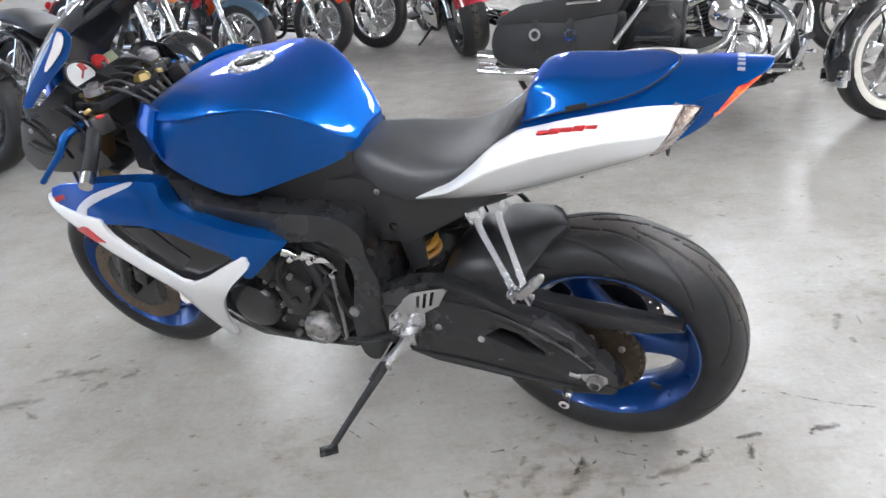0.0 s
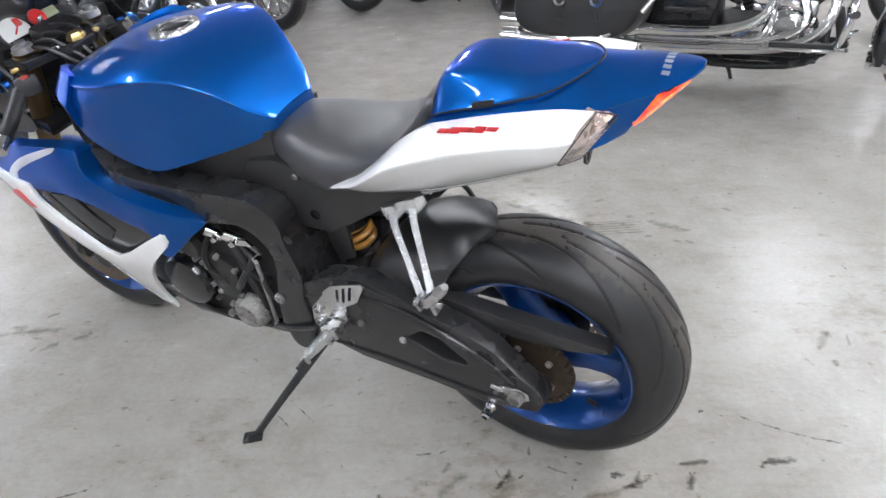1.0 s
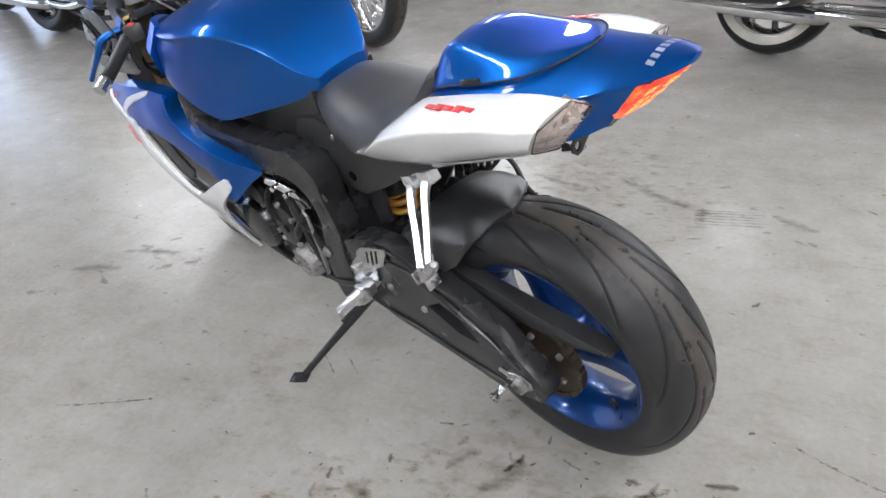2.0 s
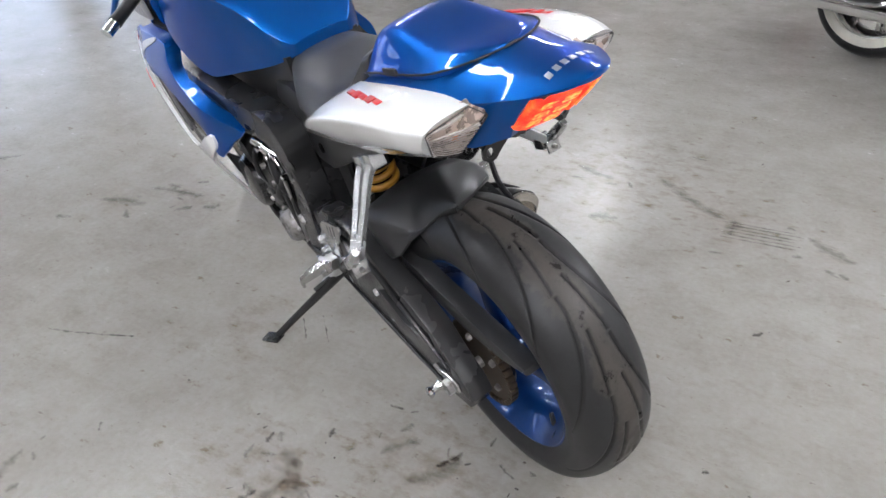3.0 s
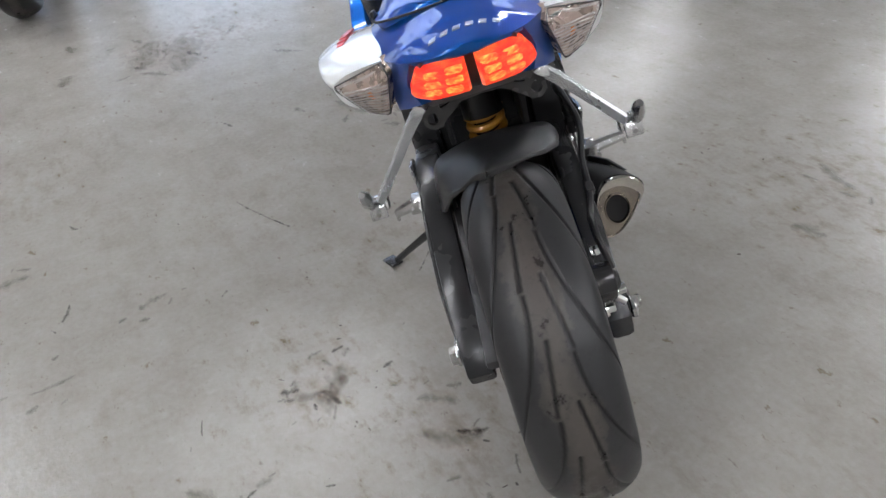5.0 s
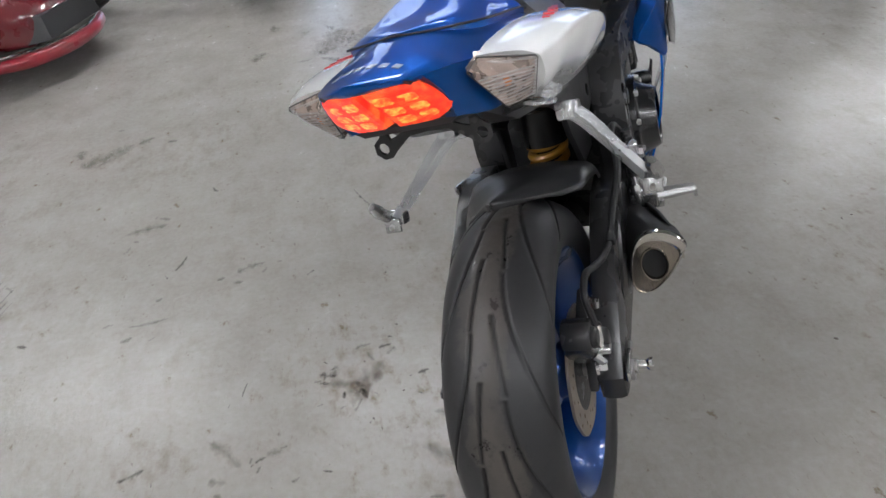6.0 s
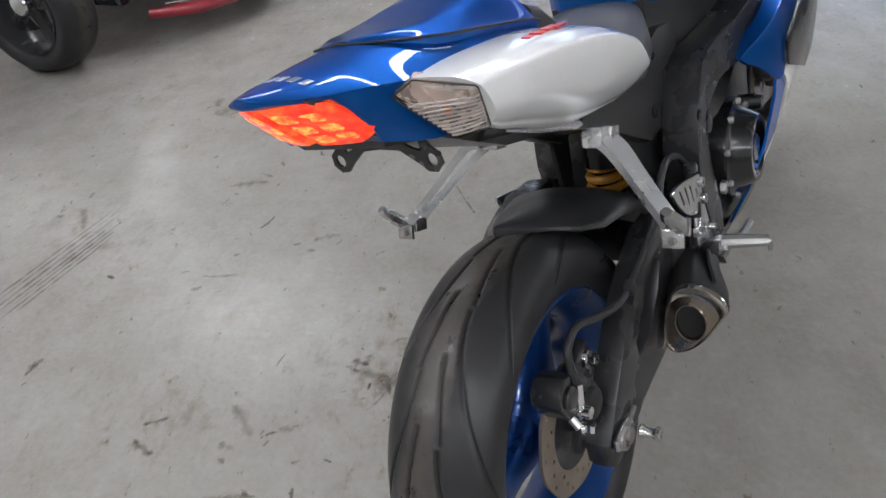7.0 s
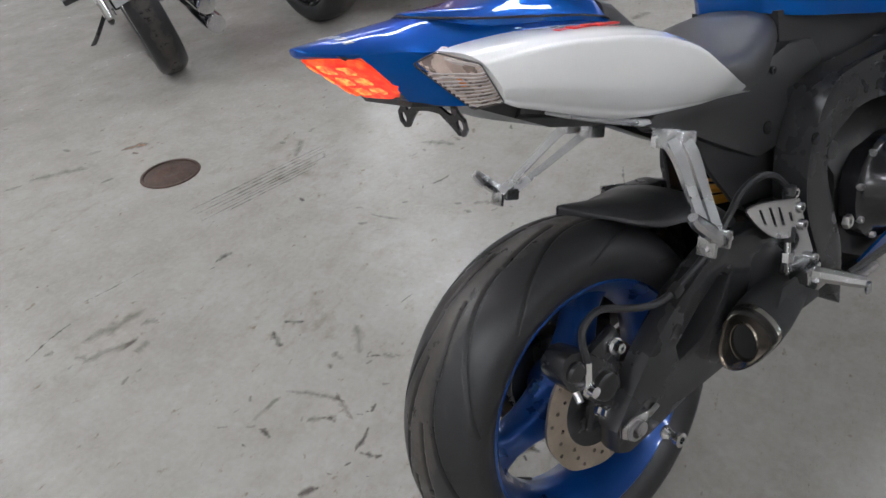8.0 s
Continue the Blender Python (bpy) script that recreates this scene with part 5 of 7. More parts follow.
# passenger peg brackets and pegs
for s in (1, -1):
    e = new("passenger_peg_bracket")
    e.parent = bike
    e["label"] = "silver cast passenger footpeg bracket"
    if s > 0:
        top1, top2, low = np.array((0.245, 0.098, 0.676)), np.array((0.193, 0.099, 0.703)), np.array((0.122, 0.216, 0.586))
    else:
        top1, top2, low = np.array((0.222, -0.110, 0.688)), np.array((0.190, -0.108, 0.702)), np.array((0.126, -0.224, 0.594))
    for tp, dx in ((top1, 0.013), (top2, -0.011)):
        end = low + np.array((dx, 0, -0.004 if dx > 0 else 0.006))
        bend = tp * 0.86 + end * 0.14 + np.array((0, s * 0.010, -0.004))
        part("strut", tube([tuple(tp), tuple(bend), tuple((bend + end) / 2), tuple(end)], [0.0105, 0.0090, 0.0078, 0.0090] if s > 0 else [0.0125, 0.0115, 0.0095, 0.0095], 4, 3, flat=1.2), SILVER, e)
        part("mount", box(tuple(tp), (0.034, 0.030, 0.030), 0.005, (0, 20, 0)), SILVER, e)
    for q in (-1, 1):
        part("clevis", box(tuple(low + np.array((-0.004 + 0.016 * q, s * 0.006, -0.006))), (0.007, 0.030, 0.026), 0.0025, (0, 20, 0)), ALU, e)
    part("clevis", box(tuple(low + np.array((0.002, s * -0.008, -0.004))), (0.030, 0.012, 0.022), 0.003, (0, 20, 0)), ALU, e)
    part("pin_head", lathe([(0, -0.004), (0.007, -0.004), (0.007, 0.003), (0, 0.003)], 12, tuple(low + np.array((0.020, s * 0.010, -0.008))), "x"), STEEL, e)
    part("peg", tube([tuple(low + np.array((-0.002, s * 0.010, -0.004))), tuple(low + np.array((-0.022, s * 0.016, 0.020))), tuple(low + np.array((-0.044, s * 0.012, 0.044))), tuple(low + np.array((-0.052, s * 0.014, 0.056)))], [0.010, 0.0115, 0.0105, 0.007], 8, 2), ALU, e, "folded silver footpeg")
    part("peg_pin", cyl(tuple(low + np.array((-0.03, s * 0.006, -0.006))), tuple(low + np.array((0.025, s * 0.006, -0.006))), 0.005, seg=8), STEEL, e)
    # rider rearset
    e = new("rearset")
    e.parent = bike
    e["label"] = "silver rider footpeg set with slotted heel guard"
    if s > 0:
        guard = [(0.427, 0.473), (0.401, 0.496), (0.358, 0.512), (0.314, 0.525), (0.311, 0.515), (0.336, 0.47), (0.379, 0.439), (0.421, 0.42), (0.434, 0.443)]
        slots = [[(a + 0.004, b), (a - 0.004, b + 0.003), (c - 0.004, d + 0.003), (c + 0.004, d)] for a, b, c, d in ((0.383, 0.49, 0.392, 0.453), (0.364, 0.499, 0.376, 0.455), (0.345, 0.507, 0.358, 0.465))]
        arm = [(0.424, 0.470), (0.455, 0.435), (0.478, 0.410), (0.490, 0.352), (0.459, 0.343), (0.425, 0.343), (0.383, 0.400), (0.377, 0.446)]
        ring = [[(0.418 + 0.010 * math.cos(a), 0.437 + 0.010 * math.sin(a)) for a in np.linspace(0, 6.28, 10, endpoint=False)]]
        bolts = [(0.457, 0.412), (0.462, 0.376)]
        px, pz = 0.418, 0.378
    else:
        guard = curve([(0.274, 0.560), (0.309, 0.557), (0.378, 0.534), (0.414, 0.518), (0.412, 0.475), (0.390, 0.461), (0.342, 0.480), (0.305, 0.513), (0.282, 0.541)], 3, True)
        slots = [[(a, b), (a + 0.007, b - 0.003), (c + 0.007, d - 0.003), (c, d)] for a, b, c, d in ((0.301, 0.548, 0.314, 0.516), (0.327, 0.541, 0.340, 0.502), (0.352, 0.531, 0.362, 0.494), (0.380, 0.510, 0.385, 0.492))]
        arm = [(0.385, 0.528), (0.424, 0.516), (0.438, 0.467), (0.459, 0.400), (0.468, 0.372), (0.420, 0.372), (0.372, 0.392), (0.374, 0.412), (0.402, 0.418), (0.418, 0.440), (0.408, 0.470)]
        ring = []
        bolts = [(0.412, 0.505), (0.418, 0.470), (0.448, 0.392)]
        px, pz = 0.400, 0.392
    gy = 0.169 if s > 0 else 0.172
    part("heel_guard", plate(guard, s * gy, s * (gy + 0.006), slots, 0.0012), ALU, e, "brushed slotted heel guard")
    part("bracket", plate(arm, s * 0.158, s * 0.171, ring, 0.003), ALU, e)
    for x, z in bolts:
        part("bolt", bolt((x, s * 0.170, z), 0.010, s * 0.013, hexed=False), ALU, e)
    part("clevis", box((px, s * 0.19, pz), (0.042, 0.035, 0.030), 0.005), ALU, e)
    part("clevis", box((px + 0.004, s * 0.205, pz - 0.018), (0.026, 0.024, 0.016), 0.004), ALU, e)
    ex, ez = (0.036, -0.036) if s > 0 else (0.034, -0.014)
    part("footpeg", tube([(px, s * 0.198, pz), (px + ex * 0.5, s * (0.228 if s > 0 else 0.235), pz + ez * 0.5), (px + ex, s * (0.253 if s > 0 else 0.274), pz + ez)], [0.0140, 0.0135, 0.0105] if s > 0 else [0.0135, 0.0130, 0.0105], 8, 3), ALU, e, "knurled silver footpeg")
    part("peg_tip", box((px + ex + 0.001, s * (0.256 if s > 0 else 0.277), pz + ez - 0.010), (0.012, 0.007, 0.020), 0.002), ALU, e)
# shift linkage on the left, brake cylinder on the right
for jx, jz in ((0.607, 0.508), (0.622, 0.302)):
    part("rod_joint", lathe([(0, 0.152), (0.008, 0.152), (0.009, 0.158), (0.009, 0.168), (0.005, 0.171), (0, 0.171)], 12, (jx, 0, jz)), CHROME, bike)
part("shift_arm", plate([(0.600, 0.514), (0.613, 0.519), (0.650, 0.545), (0.646, 0.555), (0.607, 0.529)], 0.148, 0.154, bevel=0.001), STEEL, bike)
part("shift_rod", cyl((0.607, 0.165, 0.507), (0.622, 0.165, 0.303), 0.0048, seg=8), STEEL, bike, "silver shift linkage rod")
part("shift_pedal", tube([(0.48, 0.176, 0.350), (0.55, 0.172, 0.318), (0.622, 0.166, 0.300)], 0.007, 8), BLACK, bike)
part("master_cylinder", cyl((0.392, -0.166, 0.47), (0.404, -0.166, 0.545), 0.011, seg=12), BLACK, bike)
part("master_cylinder_rod", cyl((0.376, -0.172, 0.398), (0.392, -0.168, 0.475), 0.0055, seg=10), CHROME, bike, "bright push rod")
part("rod_nut", cyl((0.379, -0.171, 0.416), (0.383, -0.170, 0.432), 0.010, seg=6), CHROME, bike)
part("rod_boot", cyl((0.387, -0.169, 0.452), (0.392, -0.168, 0.478), 0.012, seg=12), RUBBER, bike)
part("hose_union", bolt((0.412, -0.158, 0.530), 0.010, -0.016), CHROME, bike)
part("brake_pedal", tube([(0.43, -0.18, 0.37), (0.52, -0.20, 0.32), (0.60, -0.205, 0.31)], 0.008, 8), STEEL, bike)
# side stand
part("side_stand", tube([(0.50, 0.13, 0.275), (0.544, 0.198, 0.210), (0.592, 0.272, 0.143), (0.632, 0.335, 0.0855)], [0.015, 0.0115, 0.0095, 0.009], 10), BLACK, bike, "black side stand resting on the floor")
part("stand_foot", box((0.640, 0.350, 0.080), (0.048, 0.036, 0.008), 0.003, (12.0, 0, 35)), BLACK, bike)
part("stand_tang", tube([(0.53, 0.17, 0.245), (0.555, 0.215, 0.215)], 0.006, 8, 1), BLACK, bike)
part("stand_spring", tube([(0.47, 0.135, 0.30), (0.56, 0.185, 0.215)], 0.009, 8, 1), STEEL, bike)

# engine, exhaust and fairing
EXRIM = surface("polished_exhaust_rim", (0.62, 0.59, 0.55), 0.12, metal=1.0, vary=0.2, scale=18, grain=260, bump=0.03)
EXFACE = surface("dull_exhaust_steel", (0.30, 0.265, 0.225), 0.20, metal=1.0, vary=0.25, scale=18, grain=260, bump=0.08)
SHIELD = surface("matt_black_heat_paint", (0.020, 0.020, 0.020), 0.6, vary=0.3, scale=12, grain=200, bump=0.1, spec=0.35)
CASTING = surface("grimy_cast_alloy", (0.34, 0.33, 0.32), 0.5, metal=0.7, vary=0.3, scale=22, grain=160, bump=0.3, dirt=(0.10, 0.085, 0.07), dirt_at=(0.5, 0.7))
GLOSS = surface("gloss_black_engine_paint", (0.010, 0.010, 0.011), 0.24, vary=0.3, scale=14, grain=260, bump=0.05, coat=0.4)
SOOT = surface("soot", (0.008, 0.008, 0.008), 0.8, vary=0.3, scale=30)
ENG = [(0.60, 0.29, 0.52, 0.13), (0.66, 0.255, 0.56, 0.15), (0.76, 0.245, 0.60, 0.155), (0.86, 0.25, 0.62, 0.15), (0.94, 0.27, 0.66, 0.14), (1.0, 0.32, 0.66, 0.12)]
part("crankcase", loft([[(x, y, z) for y, z in ((hw, zl + 0.03), (hw, zh - 0.04), (hw * 0.8, zh), (-hw * 0.8, zh), (-hw, zh - 0.04), (-hw, zl + 0.03), (-hw * 0.7, zl), (hw * 0.7, zl))] for x, zl, zh, hw in ENG]), DARK, bike, "dark grey engine block")
part("generator_cover", lathe([(0.0, 0.192), (0.052, 0.192), (0.068, 0.186), (0.076, 0.172), (0.078, 0.14)], 36, (0.865, 0, 0.385)), GLOSS, bike, "round dark generator cover")
for k in range(8):
    a = k * 6.2832 / 8
    part("cover_bolt", bolt((0.865 + 0.082 * math.cos(a), 0.150, 0.385 + 0.082 * math.sin(a)), 0.007, 0.014, hexed=False), STEEL, bike)
part("sprocket_cover", lathe([(0, 0.186), (0.018, 0.186), (0.022, 0.190), (0.034, 0.189), (0.043, 0.180), (0.047, 0.165), (0.048, 0.14)], 28, (0.690, 0, 0.325)), CASTING, bike, "grimy silver sprocket cover")
part("starter_cover", lathe([(0, 0.182), (0.03, 0.182), (0.042, 0.17), (0.044, 0.14)], 26, (0.80, 0, 0.51)), DARK, bike)
part("cover_plate", plate([(0.70, 0.36), (0.77, 0.36), (0.79, 0.45), (0.74, 0.50), (0.68, 0.47)], 0.14, 0.172, bevel=0.008), DARK, bike)
for x, z in ((0.70, 0.375), (0.765, 0.375), (0.775, 0.45), (0.73, 0.49), (0.685, 0.46), (0.64, 0.385), (0.635, 0.345), (0.73, 0.30), (0.745, 0.335)):
    part("cover_bolt", bolt((x, 0.165, z), 0.0075, 0.012, hexed=False), STEEL, bike)
# throttle body clamps and hoses below the beam
for x in (0.70, 0.645):
    part("hose_clamp", cyl((x, 0.150, 0.545), (x + 0.03, 0.165, 0.568), 0.014, seg=12), CHROME, bike)
    part("clamp_screw", box((x + 0.005, 0.172, 0.55), (0.02, 0.012, 0.012), 0.002, (0, 30, 0)), CHROME, bike)
part("coolant_hose", tube([(0.62, 0.14, 0.42), (0.64, 0.165, 0.47), (0.665, 0.16, 0.53), (0.70, 0.14, 0.56)], 0.012, 10), RUBBER, bike)
part("coolant_hose", tube([(0.70, 0.165, 0.40), (0.665, 0.175, 0.44), (0.62, 0.16, 0.50)], 0.009, 10), RUBBER, bike)
part("wiring_loom", tube([(0.56, 0.13, 0.30), (0.60, 0.165, 0.40), (0.63, 0.155, 0.50), (0.72, 0.15, 0.57)], 0.006, 8), PLASTIC, bike)
for x, z, r in ((0.812, 0.462, 0.008), (0.788, 0.387, 0.008), (0.939, 0.386, 0.009), (0.771, 0.292, 0.010), (0.90, 0.47, 0.007), (0.84, 0.50, 0.007)):
    part("case_bolt", bolt((x, 0.160, z), r, 0.014), STEEL, bike)
part("case_rib", tube([(0.95, 0.150, 0.31), (0.86, 0.165, 0.285), (0.76, 0.165, 0.275), (0.66, 0.155, 0.272)], 0.006, 8), DARK, bike)
part("case_rib", tube([(0.63, 0.160, 0.30), (0.635, 0.168, 0.40), (0.66, 0.165, 0.48)], 0.007, 8), DARK, bike)
part("sensor_plug", box((0.735, 0.172, 0.415), (0.03, 0.016, 0.022), 0.004, (0, 25, 0)), PLASTIC, bike)
part("breather_hose", tube([(0.74, 0.16, 0.42), (0.76, 0.178, 0.46), (0.75, 0.172, 0.52), (0.71, 0.15, 0.57)], 0.007, 8), RUBBER, bike)
part("throttle_linkage", plate([(0.60, 0.548), (0.615, 0.562), (0.66, 0.556), (0.70, 0.562), (0.70, 0.548), (0.65, 0.540)], 0.160, 0.166, bevel=0.001), CHROME, bike)
# right side: clutch cover and its bolts
part("clutch_cover", lathe([(0, -0.206), (0.026, -0.206), (0.030, -0.200), (0.050, -0.200), (0.056, -0.210), (0.066, -0.210), (0.072, -0.200), (0.082, -0.178), (0.088, -0.172), (0.102, -0.170), (0.106, -0.14)], 48, (0.70, 0, 0.425)), GLOSS, bike, "round dark clutch cover")
for k in range(5):
    part("cover_rib", box((0.70 + 0.040 * math.cos(k * 1.2566), -0.2015, 0.425 + 0.040 * math.sin(k * 1.2566)), (0.018, 0.006, 0.006), 0.002, (0, -math.degrees(k * 1.2566), 0)), GLOSS, bike)
part("ignition_cover", lathe([(0, -0.19), (0.032, -0.19), (0.042, -0.18), (0.045, -0.14)], 28, (0.86, 0, 0.37)), GLOSS, bike)
for k in range(9):
    a = k * 6.2832 / 9
    part("cover_bolt", bolt((0.70 + 0.096 * math.cos(a), -0.168, 0.425 + 0.096 * math.sin(a)), 0.0065, -0.010, hexed=False), STEEL, bike)
part("oil_filler", lathe([(0, -0.20), (0.014, -0.20), (0.018, -0.19), (0.018, -0.15)], 14, (0.80, 0, 0.48)), BLACK, bike)
# exhaust
END = curve([(-0.183, 0.422), (-0.218, 0.425), (-0.249, 0.409), (-0.262, 0.386), (-0.248, 0.358), (-0.220, 0.322), (-0.190, 0.298), (-0.162, 0.294), (-0.148, 0.314), (-0.150, 0.352), (-0.161, 0.396)], 4, True)
HOLE = (-0.197, 0.356)


def end_ring(x, k, shift=(0.0, 0.0), lean=0.18):
    """The rounded triangle of the silencer's end, scaled about its middle and leaning back at the top."""
    cy, cz, k = -0.202, 0.358, k * 0.94
    return [(x + lean * (z - cz) * k, cy + (y - cy) * k + shift[0], cz + (z - cz) * k + shift[1]) for y, z in END]


def bore_ring(x, r):
    """An upright oval round the outlet, on the leaning plane of the face, with one corner for each corner of the end."""
    ring = []
    for y, z in END:
        a = math.atan2(z - HOLE[1], (y - HOLE[0]) * 1.35)
        dz = r * math.sin(a)
        ring.append((x + 0.18 * dz, HOLE[0] + r * 0.74 * math.cos(a), HOLE[1] + dz))
    return ring


part("silencer", loft([end_ring(0.222, 0.99), end_ring(0.27, 1.0, (0.014, -0.008)), end_ring(0.36, 0.93, (0.046, -0.030)), end_ring(0.44, 0.84, (0.076, -0.048)), end_ring(0.52, 0.77, (0.090, -0.066)), end_ring(0.60, 0.64, (0.11, -0.078))]), SHIELD, bike, "short black underslung silencer")
part("silencer_cap", loft([end_ring(0.226, 0.965), end_ring(0.217, 0.965), end_ring(0.2125, 0.945), end_ring(0.2115, 0.87, (0.004, -0.006)), end_ring(0.2130, 0.83, (0.006, -0.009)), end_ring(0.222, 0.82, (0.006, -0.009))], cap=False), EXRIM, bike, "polished rim of the silencer end")
part("silencer_face", loft([end_ring(0.2145, 0.835, (0.006, -0.009)), bore_ring(0.2145, 0.0345), bore_ring(0.2115, 0.0325), bore_ring(0.2120, 0.0305), bore_ring(0.2190, 0.0295)], cap=False), EXFACE, bike, "brushed steel silencer face")
part("silencer_bore", loft([bore_ring(0.2185, 0.0298), bore_ring(0.250, 0.0295), bore_ring(0.290, 0.026)], cap=True), SOOT, bike, "sooty black outlet")
part("heat_shield", plate([(0.30, 0.402), (0.248, 0.414), (0.30, 0.418), (0.42, 0.376), (0.50, 0.336), (0.46, 0.308), (0.36, 0.346)], -0.252, -0.246, bevel=0.002, lift=lambda x, z: 0.30 * (z - 0.36) + 0.42 * (x - 0.25)), SHIELD, bike)


def fair_y(x, z):
    """How far the fairing stands out at a place: widest along the middle, turned in above and below."""
    y = 0.0
    for k in (-0.03, -0.015, 0, 0.015, 0.03):
        y += float(np.interp(x + k, (0.5, 0.65, 0.78, 1.0, 1.2, 1.36), (0.155, 0.176, 0.246, 0.256, 0.248, 0.216))) / 5
    low, high = 0.5 - z, z - 0.665
    return y - 0.195 * (low + math.sqrt(low * low + 0.0012)) - 0.19 * (high + math.sqrt(high * high + 0.0009))


UPPER = [(1.362, 0.712), (1.246, 0.741), (1.076, 0.764), (0.978, 0.770), (0.969, 0.740), (0.945, 0.714), (0.883, 0.692), (0.790, 0.670), (0.724, 0.640), (0.681, 0.617), (0.719, 0.586), (0.777, 0.535), (0.80, 0.550), (0.806, 0.600), (0.868, 0.621), (0.952, 0.652), (1.046, 0.664), (1.157, 0.655), (1.25, 0.655), (1.350, 0.665)]
LOWERW = [(1.372, 0.700), (1.375, 0.672), (1.334, 0.636), (1.244, 0.598), (1.155, 0.552), (1.076, 0.500), (1.036, 0.455), (1.038, 0.360), (1.030, 0.255), (1.012, 0.230), (0.992, 0.237), (0.974, 0.300), (0.944, 0.370), (0.904, 0.436), (0.838, 0.511), (0.775, 0.566), (0.768, 0.589), (0.779, 0.602), (0.854, 0.561), (0.955, 0.506), (1.017, 0.535), (1.097, 0.581), (1.148, 0.621), (1.168, 0.650), (1.175, 0.668), (1.249, 0.667), (1.345, 0.674)]
for s in (1, -1):
    part("side_fairing", plate(UPPER, -0.004, 0.004, bevel=0.002, smooth=2, cuts=3, lift=lambda x, z: s * fair_y(x, z)), BLUE, bike, "blue side fairing panel")
    part("fairing_boomerang", plate(LOWERW, 0.001, 0.011, bevel=0.003, smooth=2, cuts=2, lift=lambda x, z: s * (fair_y(x, z) - 0.001)), WHITE, bike, "white boomerang fairing trim")
    part("fairing_stripe", plate([(1.270, 0.665), (1.252, 0.688), (1.192, 0.724), (1.109, 0.752), (1.048, 0.768), (1.056, 0.756), (1.148, 0.721), (1.216, 0.688), (1.228, 0.665)], 0.003, 0.007, bevel=0.001, smooth=2, lift=lambda x, z: s * fair_y(x, z)), SILVERDECAL, bike, "silver stripe")
    part("decal_bar", plate([(1.297, 0.616), (1.262, 0.634), (1.238, 0.634), (1.187, 0.601), (1.205, 0.600), (1.227, 0.594)], 0.010, 0.013, bevel=0.001, lift=lambda x, z: s * fair_y(x, z)), RED, bike, "red decal")
    part("decal_bar", plate([(1.356, 0.693), (1.309, 0.708), (1.304, 0.698), (1.351, 0.680)], 0.008, 0.008, bevel=0.001, lift=lambda x, z: s * fair_y(x, z)), RED, bike, "red decal")
    part("fairing_bolt", lathe([(0, s * 0.206), (0.008, s * 0.206), (0.009, s * 0.198)], 12, (1.0, 0, 0.752)), STEEL, bike)
    edge = curve([(1.246, 0.741), (1.076, 0.764), (0.978, 0.768), (0.965, 0.738), (0.945, 0.714), (0.883, 0.692), (0.790, 0.670), (0.724, 0.640), (0.690, 0.620)], 3)
    part("fairing_lip", loft([[(x, s * (fair_y(x, z) + 0.001), z), (x, s * (fair_y(x, z) - 0.030), z + 0.001), (x, s * (fair_y(x, z) - 0.050), z - 0.018), (x, s * (fair_y(x, z) - 0.050), z - 0.022), (x, s * (fair_y(x, z) - 0.030), z - 0.004), (x, s * fair_y(x, z), z - 0.005)] for x, z in edge]), BLUE, bike, "blue inner lip of the fairing")
    part("inner_fairing", plate([(1.205, 0.668), (1.04, 0.672), (0.95, 0.658), (0.86, 0.63), (0.795, 0.605), (0.80, 0.555), (0.955, 0.490), (1.02, 0.520), (1.10, 0.565), (1.18, 0.63)], -0.012, -0.008, bevel=0.001, cuts=1, lift=lambda x, z: s * fair_y(x, z)), GLOSS, bike, "black panel inside the fairing opening")
    part("radiator_shroud", plate([(1.12, 0.645), (1.03, 0.655), (0.94, 0.575), (0.975, 0.540), (1.02, 0.555)], -0.0075, -0.004, bevel=0.001, cuts=1, lift=lambda x, z: s * fair_y(x, z)), PLASTIC, bike, "dull grey radiator shroud")
    part("shroud_edge", tube([(x, s * (fair_y(x, z) - 0.004), z) for x, z in ((1.12, 0.645), (1.02, 0.56), (0.975, 0.540))], 0.003, 6), PLASTIC, bike)
# belly pan
rings = []
for x, zt, yt, zb, yb in ((1.06, 0.42, 0.19, 0.33, 0.11), (0.96, 0.325, 0.175, 0.225, 0.10), (0.90, 0.278, 0.166, 0.205, 0.09), (0.78, 0.270, 0.160, 0.20, 0.08), (0.62, 0.268, 0.150, 0.215, 0.07)):
    half = [(yt, zt), (yt - 0.006, (zt * 0.7 + zb * 0.3)), ((yt + yb) / 2, (zt * 0.25 + zb * 0.75)), (yb, zb), (yb * 0.4, zb - 0.008)]
    out = [(x, y, z) for y, z in half] + [(x, -y, z) for y, z in half[::-1]]
    inn = [(x, -y * 0.965, z + 0.005) for y, z in half] + [(x, y * 0.965, z + 0.005) for y, z in half[::-1]]
    rings.append(out + inn)
part("belly_pan", loft(rings), PLASTIC, bike, "black lower fairing under the engine")
# right rear edge of the fairing
for s in (-1,):
    rings = []
    for x, y, z in ((0.80, 0.236, 0.585), (0.77, 0.232, 0.50), (0.73, 0.215, 0.41), (0.68, 0.19, 0.34), (0.62, 0.165, 0.295)):
        rings.append([(x, s * y, z), (x + 0.09, s * (y + 0.004), z), (x + 0.09, s * (y - 0.004), z), (x, s * (y - 0.006), z)])
    part("side_fairing", loft(rings), BLUE, bike, "blue lower fairing edge")
# nose cowl, its black lining and the screen
NOSE = [(1.30, 0.72, 0.90, 0.170), (1.34, 0.70, 0.935, 0.145), (1.40, 0.68, 0.945, 0.098), (1.46, 0.67, 0.89, 0.055), (1.50, 0.68, 0.81, 0.020)]


